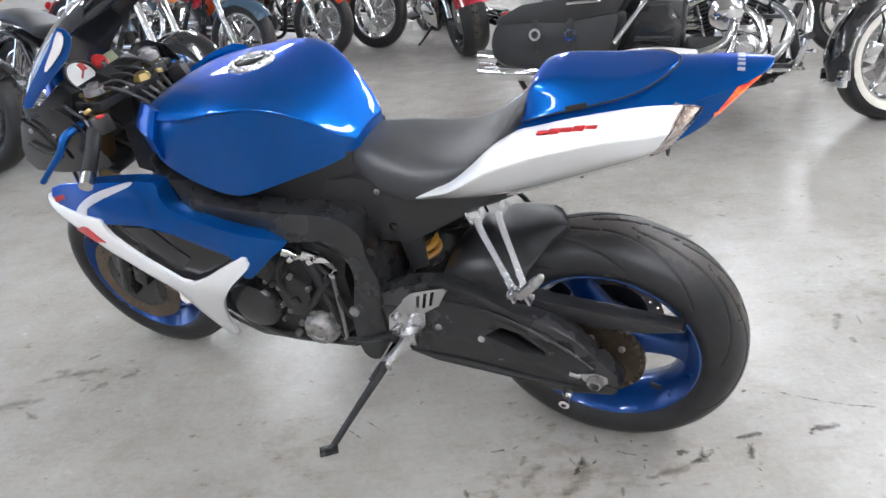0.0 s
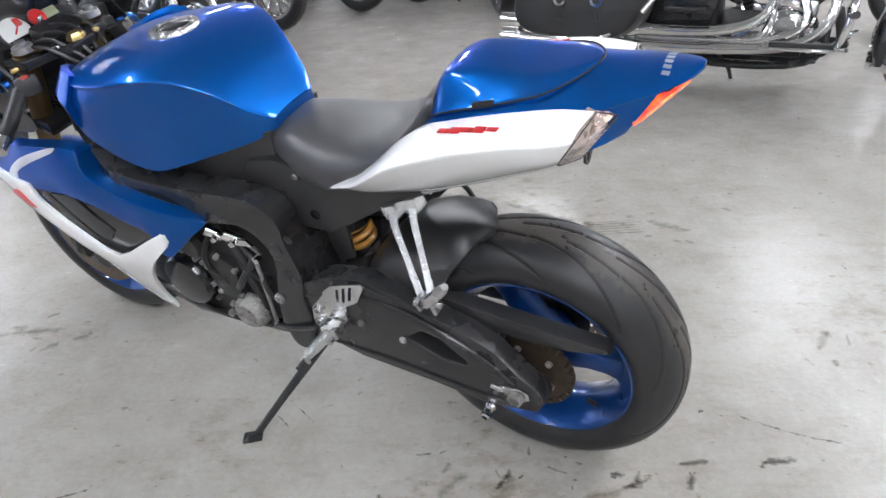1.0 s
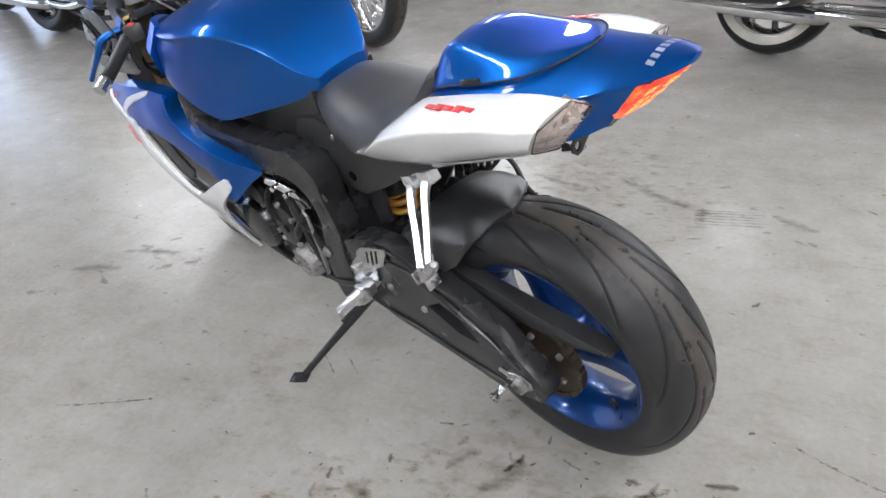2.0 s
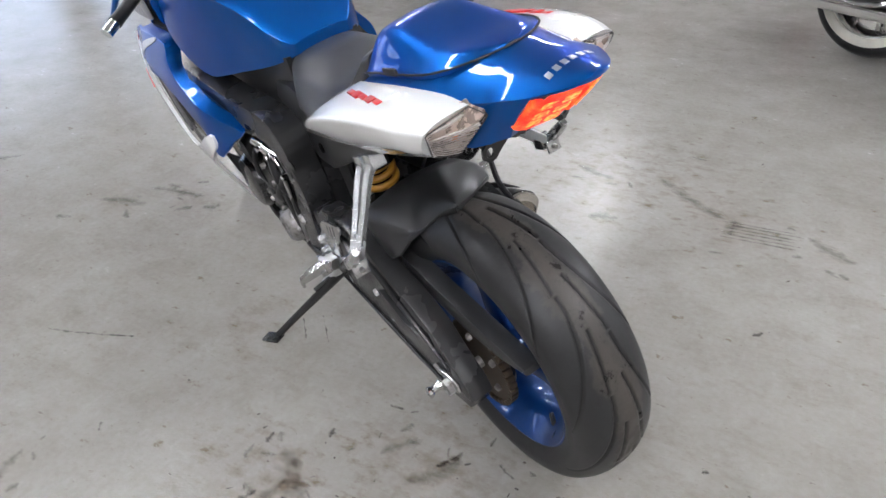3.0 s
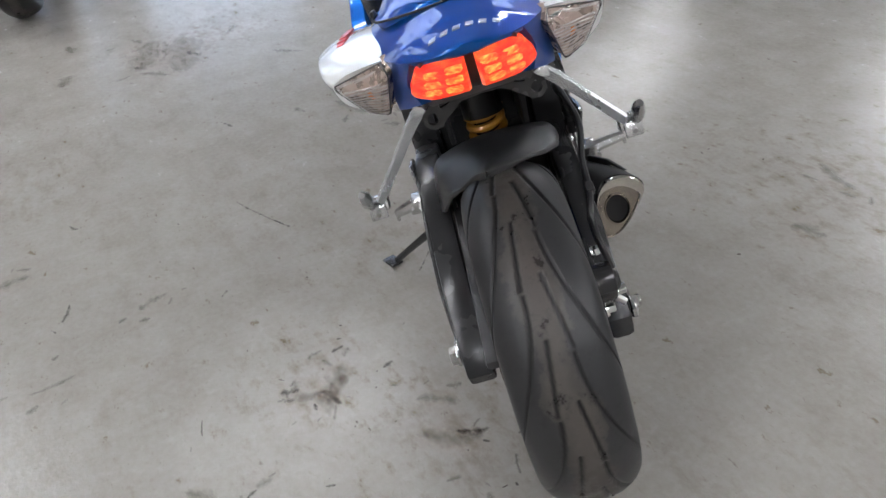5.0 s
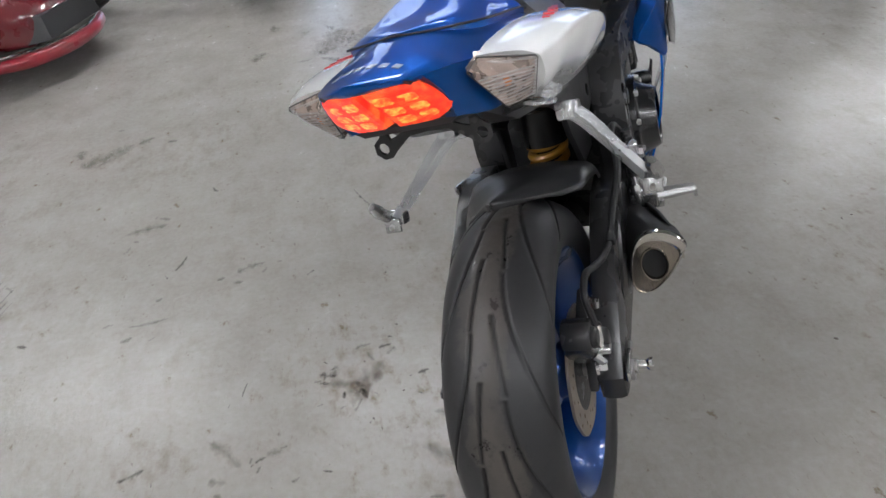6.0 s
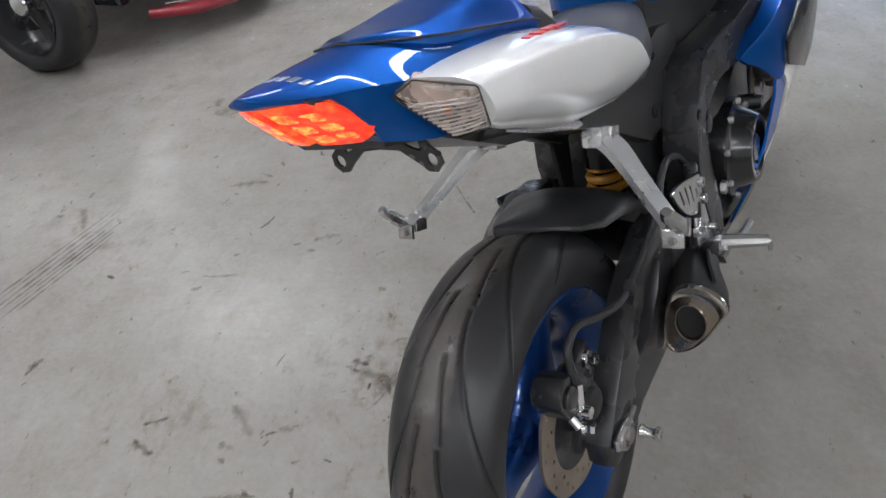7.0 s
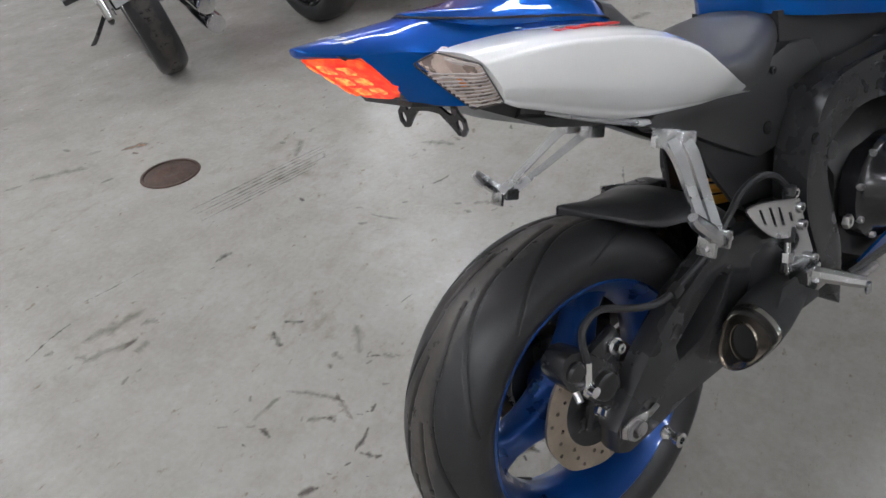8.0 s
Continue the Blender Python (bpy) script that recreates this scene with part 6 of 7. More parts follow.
def nose_ring(x, zl, zt, hw, k=1.0):
    out = []
    for a in np.linspace(-0.15, math.pi + 0.15, 22):
        c, s = math.cos(a), math.sin(a)
        out.append((x, hw * k * math.copysign(abs(c) ** 0.8, c), zl + (zt - zl) * k * (s if s < 0 else s ** 0.9)))
    return out


part("nose_cowl", loft([nose_ring(*n) + nose_ring(n[0], n[1], n[2], n[3], 0.985)[::-1] for n in NOSE]), BLUE, bike, "blue nose cowl")
part("nose_lining", loft([nose_ring(n[0], n[1], n[2], n[3], 0.97) + nose_ring(n[0], n[1], n[2], n[3], 0.955)[::-1] for n in NOSE]), PLASTIC, bike)
scr = []
for x, z, hw, dip in ((1.44, 0.945, 0.160, 0.10), (1.36, 1.02, 0.158, 0.10), (1.27, 1.085, 0.150, 0.10), (1.18, 1.13, 0.135, 0.09), (1.13, 1.150, 0.115, 0.075)):
    arc = [(x - 0.06 * (1 - math.cos(a)), hw * math.sin(a), z - dip * (1 - math.cos(a))) for a in np.linspace(-1.12, 1.12, 18)]
    scr.append(arc + [(p[0] - 0.002, p[1] * 0.985, p[2] - 0.003) for p in arc[::-1]])
sc = part("windscreen", loft(scr), SMOKE, bike, "smoked plastic windscreen")
part("dash_panel", plate([(1.38, 0.90), (1.28, 0.955), (1.24, 0.93), (1.30, 0.84), (1.38, 0.82)], -0.11, 0.11, bevel=0.015), PLASTIC, bike, "black instrument panel")
dial = pose(1.262, 0.048, 0.944, 0, -58, 0)
for nm, bm, mt, lb in (("tachometer_rim", lathe([(0.038, 0.0), (0.039, 0.012), (0.043, 0.012), (0.044, 0.0)], 32, axis="z"), PLASTIC, ""), ("tachometer_dial", lathe([(0, 0.006), (0.038, 0.006), (0.038, 0.0)], 32, axis="z"), DIAL, "white tachometer face"), ("dial_needle", box((0.008, -0.008, 0.009), (0.036, 0.004, 0.002), 0, (0, 0, -50)), RED, "red needle"), ("red_zone", box((0.020, -0.018, 0.0075), (0.02, 0.016, 0.002), 0), RED, "red zone of the dial")):
    ob = part(nm, bm, mt, bike, lb)
    ob.matrix_basis = dial
ob = part("display", box((0, 0, 0.0), (0.04, 0.06, 0.012), 0.003), surface("green_display", (0.25, 0.28, 0.18), 0.2, vary=0.1), bike)
ob.matrix_basis = pose(1.26, -0.045, 0.945, 0, -58, 0)
part("red_tag", lathe([(0, 0.008), (0.018, 0.007), (0.022, 0.003), (0.020, -0.004), (0, -0.006)], 20, (0, 0, 0), "z"), RED, bike, "round red warning lamp").matrix_basis = pose(1.250, -0.012, 0.958, 0, -50, 0)
part("lamp_cell", box((0, 0, 0), (0.010, 0.016, 0.006), 0.002), GOLD, bike).matrix_basis = pose(1.245, 0.085, 0.915, 0, -58, 30)
for i in range(3):
    part("dash_button", lathe([(0, 0.006), (0.006, 0.005), (0.007, 0)], 12, (0, 0, 0), "z"), ALU, bike).matrix_basis = pose(1.235, -0.02 - 0.022 * i, 0.918, 0, -58, 0)
# black inner cowl panels and the white-edged nose sides
for s in (1, -1):
    if s > 0:
        part("nose_flash", plate([(1.128, 1.104), (1.118, 1.090), (1.150, 1.056), (1.225, 1.010), (1.222, 1.022), (1.170, 1.066)], 0.1545, 0.1565, bevel=0.0006, smooth=2), WHITE, bike, "white flash on the nose")
        part("nose_side", plate([(1.128, 1.112), (1.100, 1.090), (1.143, 1.040), (1.228, 0.990), (1.328, 0.926), (1.352, 0.905), (1.375, 0.905), (1.362, 0.930), (1.293, 0.985), (1.189, 1.062)], 0.150, 0.153, bevel=0.001, smooth=2), BLUE, bike, "blue nose cowl edge")
    part("inner_cowl", plate([(1.402, 0.824), (1.392, 0.757), (1.20, 0.768), (1.12, 0.790), (1.14, 0.84), (1.20, 0.93), (1.317, 0.93)], s * 0.186, s * 0.190, bevel=0.0015, smooth=2), GLOSS, bike, "black plastic inner cowl panel")
    for pts in ([(1.345, 0.905), (1.31, 0.875), (1.285, 0.835), (1.275, 0.80)], [(1.31, 0.905), (1.275, 0.875), (1.252, 0.835), (1.24, 0.80)]):
        part("cowl_rib", tube([(x, s * 0.1915, z) for x, z in pts], 0.0035, 6, 3), GLOSS, bike)
    for x, z in ((1.335, 0.872), (1.262, 0.862), (1.292, 0.800)):
        part("cowl_bolt", bolt((x, s * 0.190, z), 0.006, s * 0.004, hexed=False), STEEL, bike)
    part("cowl_cable", tube([(1.36, s * 0.196, 0.84), (1.30, s * 0.199, 0.815), (1.25, s * 0.196, 0.835), (1.215, s * 0.19, 0.86)], 0.004, 6, 4), RUBBER, bike)
# fork, clamps and bars
for s in (1, -1):
    part("fork_leg", cyl((1.32, s * 0.098, 0.56), (1.18, s * 0.098, 0.925), 0.026, 0.026, 18), BRASS, bike, "bronze fork leg")
    part("fork_slider", cyl((1.425, s * 0.098, 0.285), (1.31, s * 0.098, 0.585), 0.021, 0.023, 18), BLACK, bike)
    part("fork_cap", lathe([(0, 0.024), (0.012, 0.024), (0.013, 0.016), (0.023, 0.014), (0.025, 0)], 6 + 14, (1.176, s * 0.098, 0.93), "z"), STEEL, bike)
    part("axle_clamp", box((1.42, s * 0.095, 0.30), (0.05, 0.04, 0.07), 0.012), BLACK, bike)
    part("front_caliper", box((1.335, s * 0.085, 0.36), (0.05, 0.055, 0.10), 0.014, (0, -25, 0)), BLACK, bike, "black front brake caliper")
    bar = [(1.19, s * 0.11, 0.882), (1.15, s * 0.17, 0.866), (1.10, s * 0.25, 0.838), (1.072, s * 0.300, 0.822)]
    part("clip_on_bar", tube(bar, 0.011, 10), BLACK, bike)
    part("grip", tube([bar[1], bar[2], tuple(np.array(bar[2]) * 0.3 + np.array(bar[3]) * 0.7)], [0.017, 0.016, 0.017], 14), RUBBER, bike, "black rubber grip")
    part("bar_end", cyl(tuple(np.array(bar[2]) * 0.28 + np.array(bar[3]) * 0.72), (1.065, s * 0.316, 0.816), 0.015, seg=16), ALU, bike, "silver bar end weight")
    part("lever", tube([(1.185, s * 0.165, 0.882), (1.190, s * 0.215, 0.878), (1.207, s * 0.238, 0.845), (1.248, s * 0.252, 0.808), (1.285, s * 0.262, 0.775)], [0.010, 0.010, 0.0085, 0.007, 0.0075], 8), BLUEANO, bike, "blue anodised lever")
    part("lever_perch", box((1.175, s * 0.138, 0.870), (0.05, 0.035, 0.035), 0.008, (0, 0, -25 * s)), ALU, bike)
    part("switchgear", box((1.145, s * 0.145, 0.872), (0.045, 0.05, 0.045), 0.010, (0, 15, -30 * s)), PLASTIC, bike)
    part("switch", box((1.130, s * 0.152, 0.898), (0.014, 0.018, 0.008), 0.002, (0, 15, -30 * s)), RED if s > 0 else ALU, bike)
part("top_clamp", plate([(1.22, 0.13), (1.14, 0.13), (1.13, 0.07), (1.10, 0.035), (1.10, -0.035), (1.13, -0.07), (1.14, -0.13), (1.22, -0.13), (1.225, -0.06), (1.20, 0), (1.225, 0.06)], 0, 0.022, bevel=0.005), BLACK, bike, "black top fork clamp").matrix_basis = pose(0, 0, 0.898, 90, 0, 0) @ Matrix.Diagonal((1, 1, 1, 1))
part("bottom_clamp", box((1.235, 0, 0.745), (0.08, 0.25, 0.04), 0.012, (0, -20, 0)), BLACK, bike)
part("steering_head", cyl((1.185, 0, 0.74), (1.125, 0, 0.905), 0.035, seg=20), BLACK, bike)
part("stem_nut", lathe([(0, 0.016), (0.014, 0.016), (0.02, 0.01), (0.022, 0)], 6, (1.118, 0, 0.921), "z"), GOLD, bike, "gold stem nut")
part("ignition_lock", lathe([(0, 0.012), (0.018, 0.012), (0.022, 0.004), (0.022, -0.02)], 18, (1.225, 0, 0.925), "z"), PLASTIC, bike)
part("ignition_key", box((1.222, 0.0, 0.952), (0.006, 0.022, 0.030), 0.002, (0, 0, 30)), ALU, bike, "silver ignition key")
part("brake_reservoir", lathe([(0, 0.04), (0.024, 0.04), (0.026, 0.034), (0.024, 0)], 18, (1.25, -0.17, 0.885), "z"), PLASTIC, bike)
part("airbox_cover", loft([[(1.16, 0.09, 0.72), (1.16, -0.09, 0.72), (1.16, -0.08, 0.83), (1.16, 0.08, 0.83)], [(0.98, 0.11, 0.70), (0.98, -0.11, 0.70), (0.98, -0.08, 0.88), (0.98, 0.08, 0.88)]]), PLASTIC, bike)
for y0 in (-0.06, 0.02, 0.07):
    part("cable", tube([(1.20, y0 * 2, 0.88), (1.29, y0 * 1.6, 0.90), (1.24, y0, 0.80), (1.10, y0, 0.74)], 0.005, 8), PLASTIC, bike)
# lamps, wires and clips round the bars
for cx, cy, cz, mt in ((1.20, 0.10, 0.905, CHROME), (1.165, 0.075, 0.925, GOLD), (1.15, -0.03, 0.93, CHROME), (1.235, 0.115, 0.885, CHROME), (1.185, 0.135, 0.90, GOLD), (1.13, 0.05, 0.918, CHROME), (1.11, -0.05, 0.92, GOLD)):
    part("clip", box((cx, cy, cz), (0.020, 0.014, 0.010), 0.003, (20, 15, 40 * cy * 10)), mt, bike)
for k in range(5):
    y0 = -0.07 + 0.035 * k
    part("wiring_loom", tube([(1.24, y0, 0.925), (1.20, y0 + 0.03, 0.955 - 0.008 * k), (1.14, y0 + 0.01, 0.935), (1.08, y0 * 0.6, 0.88)], 0.0045, 7), PLASTIC, bike)
part("ignition_bridge", box((1.205, -0.02, 0.935), (0.05, 0.12, 0.03), 0.010, (0, -20, 0)), PLASTIC, bike)
# front mudguard
rings = []
for a in np.linspace(radians(80), radians(150), 7):
    c, s = math.cos(a), math.sin(a)
    outer = [(y, 0.308 - abs(y) ** 2 * 5) for y in np.linspace(-0.075, 0.075, 9)]
    rings.append([(1.42 + r * c, y, 0.288 + r * s) for y, r in outer] + [(1.42 + (r - 0.005) * c, y * 0.97, 0.288 + (r - 0.005) * s) for y, r in outer[::-1]])
part("front_mudguard", loft(rings), BLUE, bike, "blue front mudguard")

# ---- the vehicles that stand round about ----
WHITEWALL = surface("whitewall_rubber", (0.72, 0.69, 0.62), 0.6, vary=0.08, scale=20)
BLACKPAINT = surface("gloss_black_paint", (0.012, 0.012, 0.013), 0.25, coat=1.0, vary=0.1, bump=0.01)
LEATHER = surface("black_leather", (0.02, 0.02, 0.021), 0.5, vary=0.2, grain=260, bump=0.3)
ORANGE = surface("orange_paint", (0.55, 0.06, 0.012), 0.25, coat=1.0, vary=0.06)
DEEPRED = surface("deep_red_paint", (0.30, 0.012, 0.022), 0.25, coat=1.0, vary=0.1)
PALEBLUE = surface("pale_blue_paint", (0.055, 0.10, 0.15), 0.25, coat=1.0, vary=0.06)
GREY = surface("grey_paint", (0.25, 0.25, 0.26), 0.35, coat=0.5, vary=0.08)
REDLENS = surface("red_lens", (0.5, 0.01, 0.015), 0.15, coat=1.0, vary=0.05)


def simple_wheel(parent, name, c, R, w, style, white, rim_mat, steer=0.0):
    e = new(name)
    e.parent = parent
    e.matrix_basis = pose(*c, 0, 0, steer)
    rim = R * 0.70
    me = tyre_mesh(R, w, rim, 96, 22)
    o = new("tyre", me)
    o.parent = e
    if white:
        for s in (1, -1):
            h = w / 2
            part("whitewall", lathe([(rim * 1.02, s * h * 0.82), (rim * 1.02, s * h * 0.90), (R * 0.79, s * h * 1.012), (R * 0.84, s * h * 1.02), (R * 0.84, s * h * 0.9)], 64, closed=True), WHITEWALL, e, "cream whitewall band")
    h = w * 0.42
    part("rim", lathe([(rim + 0.005, -h), (rim - 0.012, -h + 0.012), (rim - 0.024, -h * 0.4), (rim - 0.024, h * 0.4), (rim - 0.012, h - 0.012), (rim + 0.005, h), (rim - 0.006, h + 0.002), (rim - 0.03, h * 0.4), (rim - 0.03, -h * 0.4), (rim - 0.006, -h - 0.002)], 64, closed=True), rim_mat, e)
    part("hub", lathe([(0.012, -0.07), (0.045, -0.07), (0.05, -0.06), (0.03, -0.05), (0.03, 0.05), (0.05, 0.06), (0.045, 0.07), (0.012, 0.07)], 24), CHROME, e)
    part("brake_disc", lathe([(0.055, 0.060), (R * 0.44, 0.060), (R * 0.44, 0.066), (0.055, 0.066)], 40, closed=True), STEEL, e)
    n = {"wire": 36, "cast": 9, "dark": 5}[style]
    for k in range(n):
        a = k * 6.2832 / n
        if style == "wire":
            a2 = a + (0.35 if k % 2 else -0.35)
            s = 1 if k % 4 < 2 else -1
            part("spoke", cyl((0.04 * math.cos(a), s * 0.055, 0.04 * math.sin(a)), ((rim - 0.02) * math.cos(a2), s * 0.008, (rim - 0.02) * math.sin(a2)), 0.0032, seg=5), CHROME, e)
        else:
            wd = 0.012 if style == "cast" else 0.028
            rings = []
            for r, q in ((0.035, wd * 1.5), (rim * 0.5, wd), (rim - 0.02, wd * 1.5)):
                rings.append([(r * math.cos(a) - u * q * math.sin(a), v * 0.022, r * math.sin(a) + u * q * math.cos(a)) for u, v in ((1, 0.6), (0.6, 1), (-0.6, 1), (-1, 0.6), (-1, -0.6), (-0.6, -1), (0.6, -1), (1, -0.6))])
            part("spoke", loft(rings), rim_mat, e)
    return e


def fender(parent, c, R, w, a0, a1, mat, name, trim=False, steer=0.0):
    turned = pose(*c, 0, 0, steer) @ Matrix.Translation((-c[0], -c[1], -c[2]))
    rings = []
    for a in np.linspace(radians(a0), radians(a1), 12):
        out = [(y, R + 0.02 - (abs(y) / w) ** 2.5 * 0.26) for y in np.linspace(-w / 2 - 0.015, w / 2 + 0.015, 11)]
        rings.append([(c[0] + r * math.cos(a), c[1] + y, c[2] + r * math.sin(a)) for y, r in out] + [(c[0] + (r - 0.006) * math.cos(a), c[1] + y * 0.95, c[2] + (r - 0.006) * math.sin(a)) for y, r in out[::-1]])
    part(name, loft(rings), mat, parent).matrix_basis = turned
    if trim:
        for s in (1, -1):
            pts = [(c[0] + (R - 0.02) * math.cos(a), c[1] + s * (w / 2 + 0.02), c[2] + (R - 0.02) * math.sin(a)) for a in np.linspace(radians(a0), radians(a1), 8)]
            part("fender_trim", tube(pts, 0.008, 6, 2), CHROME, parent).matrix_basis = turned


def cruiser(m, label, paint, style="cast", white=False, bags=False, R=0.32, w=0.13, fat=None, group="", steer=0.0, guard=False, lit=None, rimm=None, base=1.60, ex=0.0):
    e = root("cruiser_motorcycle", m, label, "motorcycle", group)
    rimm = rimm or CHROME
    B = base
    simple_wheel(e, "rear_wheel", (0, 0, R), R, fat or w * 1.15, style if not fat else "dark", white, rimm if not fat else BLACK)
    simple_wheel(e, "front_wheel", (B, 0, R), R, w, style, white, rimm, steer)
    fender(e, (0, 0, R), R + 0.03, (fat or w * 1.15) + 0.02, 15, 160, paint, "rear_fender")
    fender(e, (B, 0, R), R + 0.025, w + 0.02, 35, 198 if white else 140, paint, "front_fender", white, steer)
    for s in (1, -1):
        part("fork_tube", cyl((B, s * 0.10, R), (B - 0.33, s * 0.10, 0.98), 0.024, seg=14), CHROME, e, "chrome fork tube")
        part("fork_slider", cyl((B + 0.01, s * 0.10, R - 0.05), (B - 0.14, s * 0.10, R + 0.27), 0.032, seg=14), ALU, e)
        part("shock_absorber", cyl((0.02, s * 0.13, R), (0.16, s * 0.13, R + 0.30), 0.026, seg=12), CHROME, e)
        part("frame_tube", tube([(B - 0.40, s * 0.04, 0.82), (B - 0.52, s * 0.11, 0.45), (B - 0.60, s * 0.13, 0.20), (0.55, s * 0.14, 0.18), (0.35, s * 0.14, 0.30), (0.15, s * 0.13, 0.62), (-0.10, s * 0.13, 0.66)], 0.018, 10), BLACK, e)
        part("handlebar", tube([(B - 0.36, 0, 1.03), (B - 0.38, s * 0.18, 1.06), (B - 0.48, s * 0.36, 1.06), (B - 0.60, s * 0.44, 1.02)], 0.0125, 10), CHROME, e)
        part("grip", cyl((B - 0.54, s * 0.41, 1.04), (B - 0.63, s * 0.45, 1.01), 0.018, seg=10), RUBBER, e)
        part("mirror", lathe([(0, 0.01), (0.05, 0.008), (0.055, 0), (0.03, -0.012)], 20, (B - 0.42, s * 0.38, 1.16), "x"), CHROME, e)
        part("floorboard", box((B - 0.62, s * 0.26, 0.29), (0.30, 0.10, 0.03), 0.008), RUBBER, e)
        part("signal_lamp", lathe([(0, -0.03), (0.02, -0.028), (0.026, 0), (0.02, 0.02), (0, 0.022)], 14, (B - 0.26, s * 0.17, 0.86), "x"), AMBER, e)
        if guard:
            part("engine_guard", tube([(B - 0.50, s * 0.10, 0.62), (B - 0.44, s * 0.26, 0.60), (B - 0.43, s * 0.36, 0.50), (B - 0.45, s * 0.36, 0.36), (B - 0.50, s * 0.24, 0.26), (B - 0.55, s * 0.12, 0.24)], 0.017, 10), CHROME, e, "chrome engine guard")
        if bags:
            rings = []
            for y, k in ((0.17, 0.94), (0.18, 1.0), (0.32, 1.0), (0.36, 0.95), (0.375, 0.86)):
                o = curve([(0.30, 0.66), (0.02, 0.70), (-0.22, 0.69), (-0.36, 0.62), (-0.42, 0.50), (-0.38, 0.38), (-0.20, 0.33), (0.10, 0.33), (0.26, 0.40), (0.32, 0.55)], 4, True)
                rings.append([(0.01 + (q[0] + 0.05) * k, s * y, 0.46 + (q[1] - 0.52) * k) for q in o])
            part("saddlebag", loft(rings), LEATHER, e, "black leather saddlebag")
            part("bag_lid", plate([(0.42, 0.66), (0.37, 0.575), (0.08, 0.530), (-0.31, 0.530), (-0.30, 0.565), (-0.16, 0.635), (0.08, 0.665), (0.36, 0.700)], s * 0.165, s * 0.383, bevel=0.015), LEATHER, e)
            part("lid_handle", tube([(0.10, s * 0.388, 0.628), (0.12, s * 0.40, 0.632), (0.26, s * 0.40, 0.640), (0.28, s * 0.388, 0.640)], 0.009, 8), CHROME, e, "chrome bag handle")
            for bx in (0.12, -0.08):
                part("strap", box((bx, s * 0.381, 0.46), (0.035, 0.012, 0.18), 0.004), LEATHER, e)
                part("buckle", lathe([(0.018, s * 0.384), (0.020, s * 0.392), (0.034, s * 0.392), (0.036, s * 0.384)], 20, (bx, 0, 0.47)), CHROME, e, "round chrome buckle")
            part("bag_guard", tube([(-0.36, s * 0.20, 0.30), (-0.28, s * 0.39, 0.285), (0.15, s * 0.39, 0.285), (0.25, s * 0.25, 0.40)], 0.012, 8), CHROME, e)
            part("backrest_stay", cyl((0.36, s * 0.385, 0.42), (0.58, s * 0.30, 0.74), 0.016, seg=10), CHROME, e)
    if white:
        part("fender_tip", box((0, 0, 0), (0.03, w + 0.06, 0.09), 0.01), CHROME, e, "chrome fender tip").matrix_basis = pose(B, 0, R, 0, 0, steer) @ pose((R + 0.02) * math.cos(radians(196)), 0, (R + 0.02) * math.sin(radians(196)))
        part("underseat_panel", box((0.48, 0, 0.47), (0.42, 0.24, 0.34), 0.03), PLASTIC, e)
    # V-twin: crankcase, two finned pots, covers
    part("crankcase", box((0.72 + ex, 0, 0.33), (0.42, 0.22, 0.24), 0.05), DARK, e, "dark crankcase")
    part("primary_cover", plate([(x + ex, z) for x, z in ((0.42, 0.30), (0.50, 0.40), (0.90, 0.43), (0.98, 0.33), (0.90, 0.24), (0.50, 0.22))], 0.11, 0.165, bevel=0.02, smooth=3), CHROME, e)
    part("gearcase_cover", plate([(x + ex, z) for x, z in ((0.58, 0.30), (0.66, 0.40), (0.82, 0.42), (0.90, 0.33), (0.82, 0.25), (0.64, 0.24))], -0.165, -0.11, bevel=0.02, smooth=3), CHROME, e, "chrome gearcase cover")
    for k, ang in ((0, -22), (1, 22)):
        pot = new("cylinder")
        pot.parent = e
        pot.matrix_basis = pose(0.72 + ex + (0.05 if k else -0.05), 0, 0.42, 0, ang, 0)
        prof = [(0.0, 0.0), (0.05, 0.0)]
        for q in range(9):
            z = 0.02 + q * 0.022
            prof += [(0.052, z), (0.082, z + 0.003), (0.082, z + 0.008), (0.052, z + 0.011)]
        prof += [(0.06, 0.22), (0.06, 0.22), (0.0, 0.22)]
        part("barrel", lathe(prof, 24, axis="z"), DARK if not lit else ALU, pot)
        part("rocker_cover", box((0, 0, 0.245), (0.16, 0.15, 0.06), 0.02), CHROME, pot, "chrome rocker cover")
        for s in (1, -1):
            part("pushrod_tube", cyl((0.05 * s, -0.09, -0.03), (0.03 * s, -0.075, 0.21), 0.010, seg=8), CHROME, pot)
    part("air_cleaner", lathe([(0, -0.20), (0.06, -0.20), (0.085, -0.19), (0.095, -0.165), (0.095, -0.10)], 32, (0.72 + ex, 0, 0.56)), CHROME, e, "round chrome air cleaner")
    part("horn_cover", box((0.72 + ex, 0.12, 0.56), (0.10, 0.05, 0.12), 0.02), CHROME, e)
    for k in range(2):
        part("exhaust_header", tube([(0.78 + ex - k * 0.14, -0.09, 0.60), (0.90 + ex - k * 0.14, -0.17, 0.50), (0.88 + ex - k * 0.16, -0.20, 0.34 - 0.03 * k), (0.60, -0.205, 0.24 + 0.05 * k), (0.30, -0.205, 0.24 + 0.05 * k)], 0.023, 12), CHROME, e, "chrome exhaust header")
        part("muffler", tube([(0.34, -0.21, 0.235 + 0.09 * k), (0.24, -0.215, 0.235 + 0.09 * k), (-0.40, -0.225, 0.25 + 0.09 * k), (-0.46, -0.225, 0.25 + 0.09 * k)], [0.026, 0.042, 0.044, 0.036], 16), CHROME, e, "long chrome muffler")
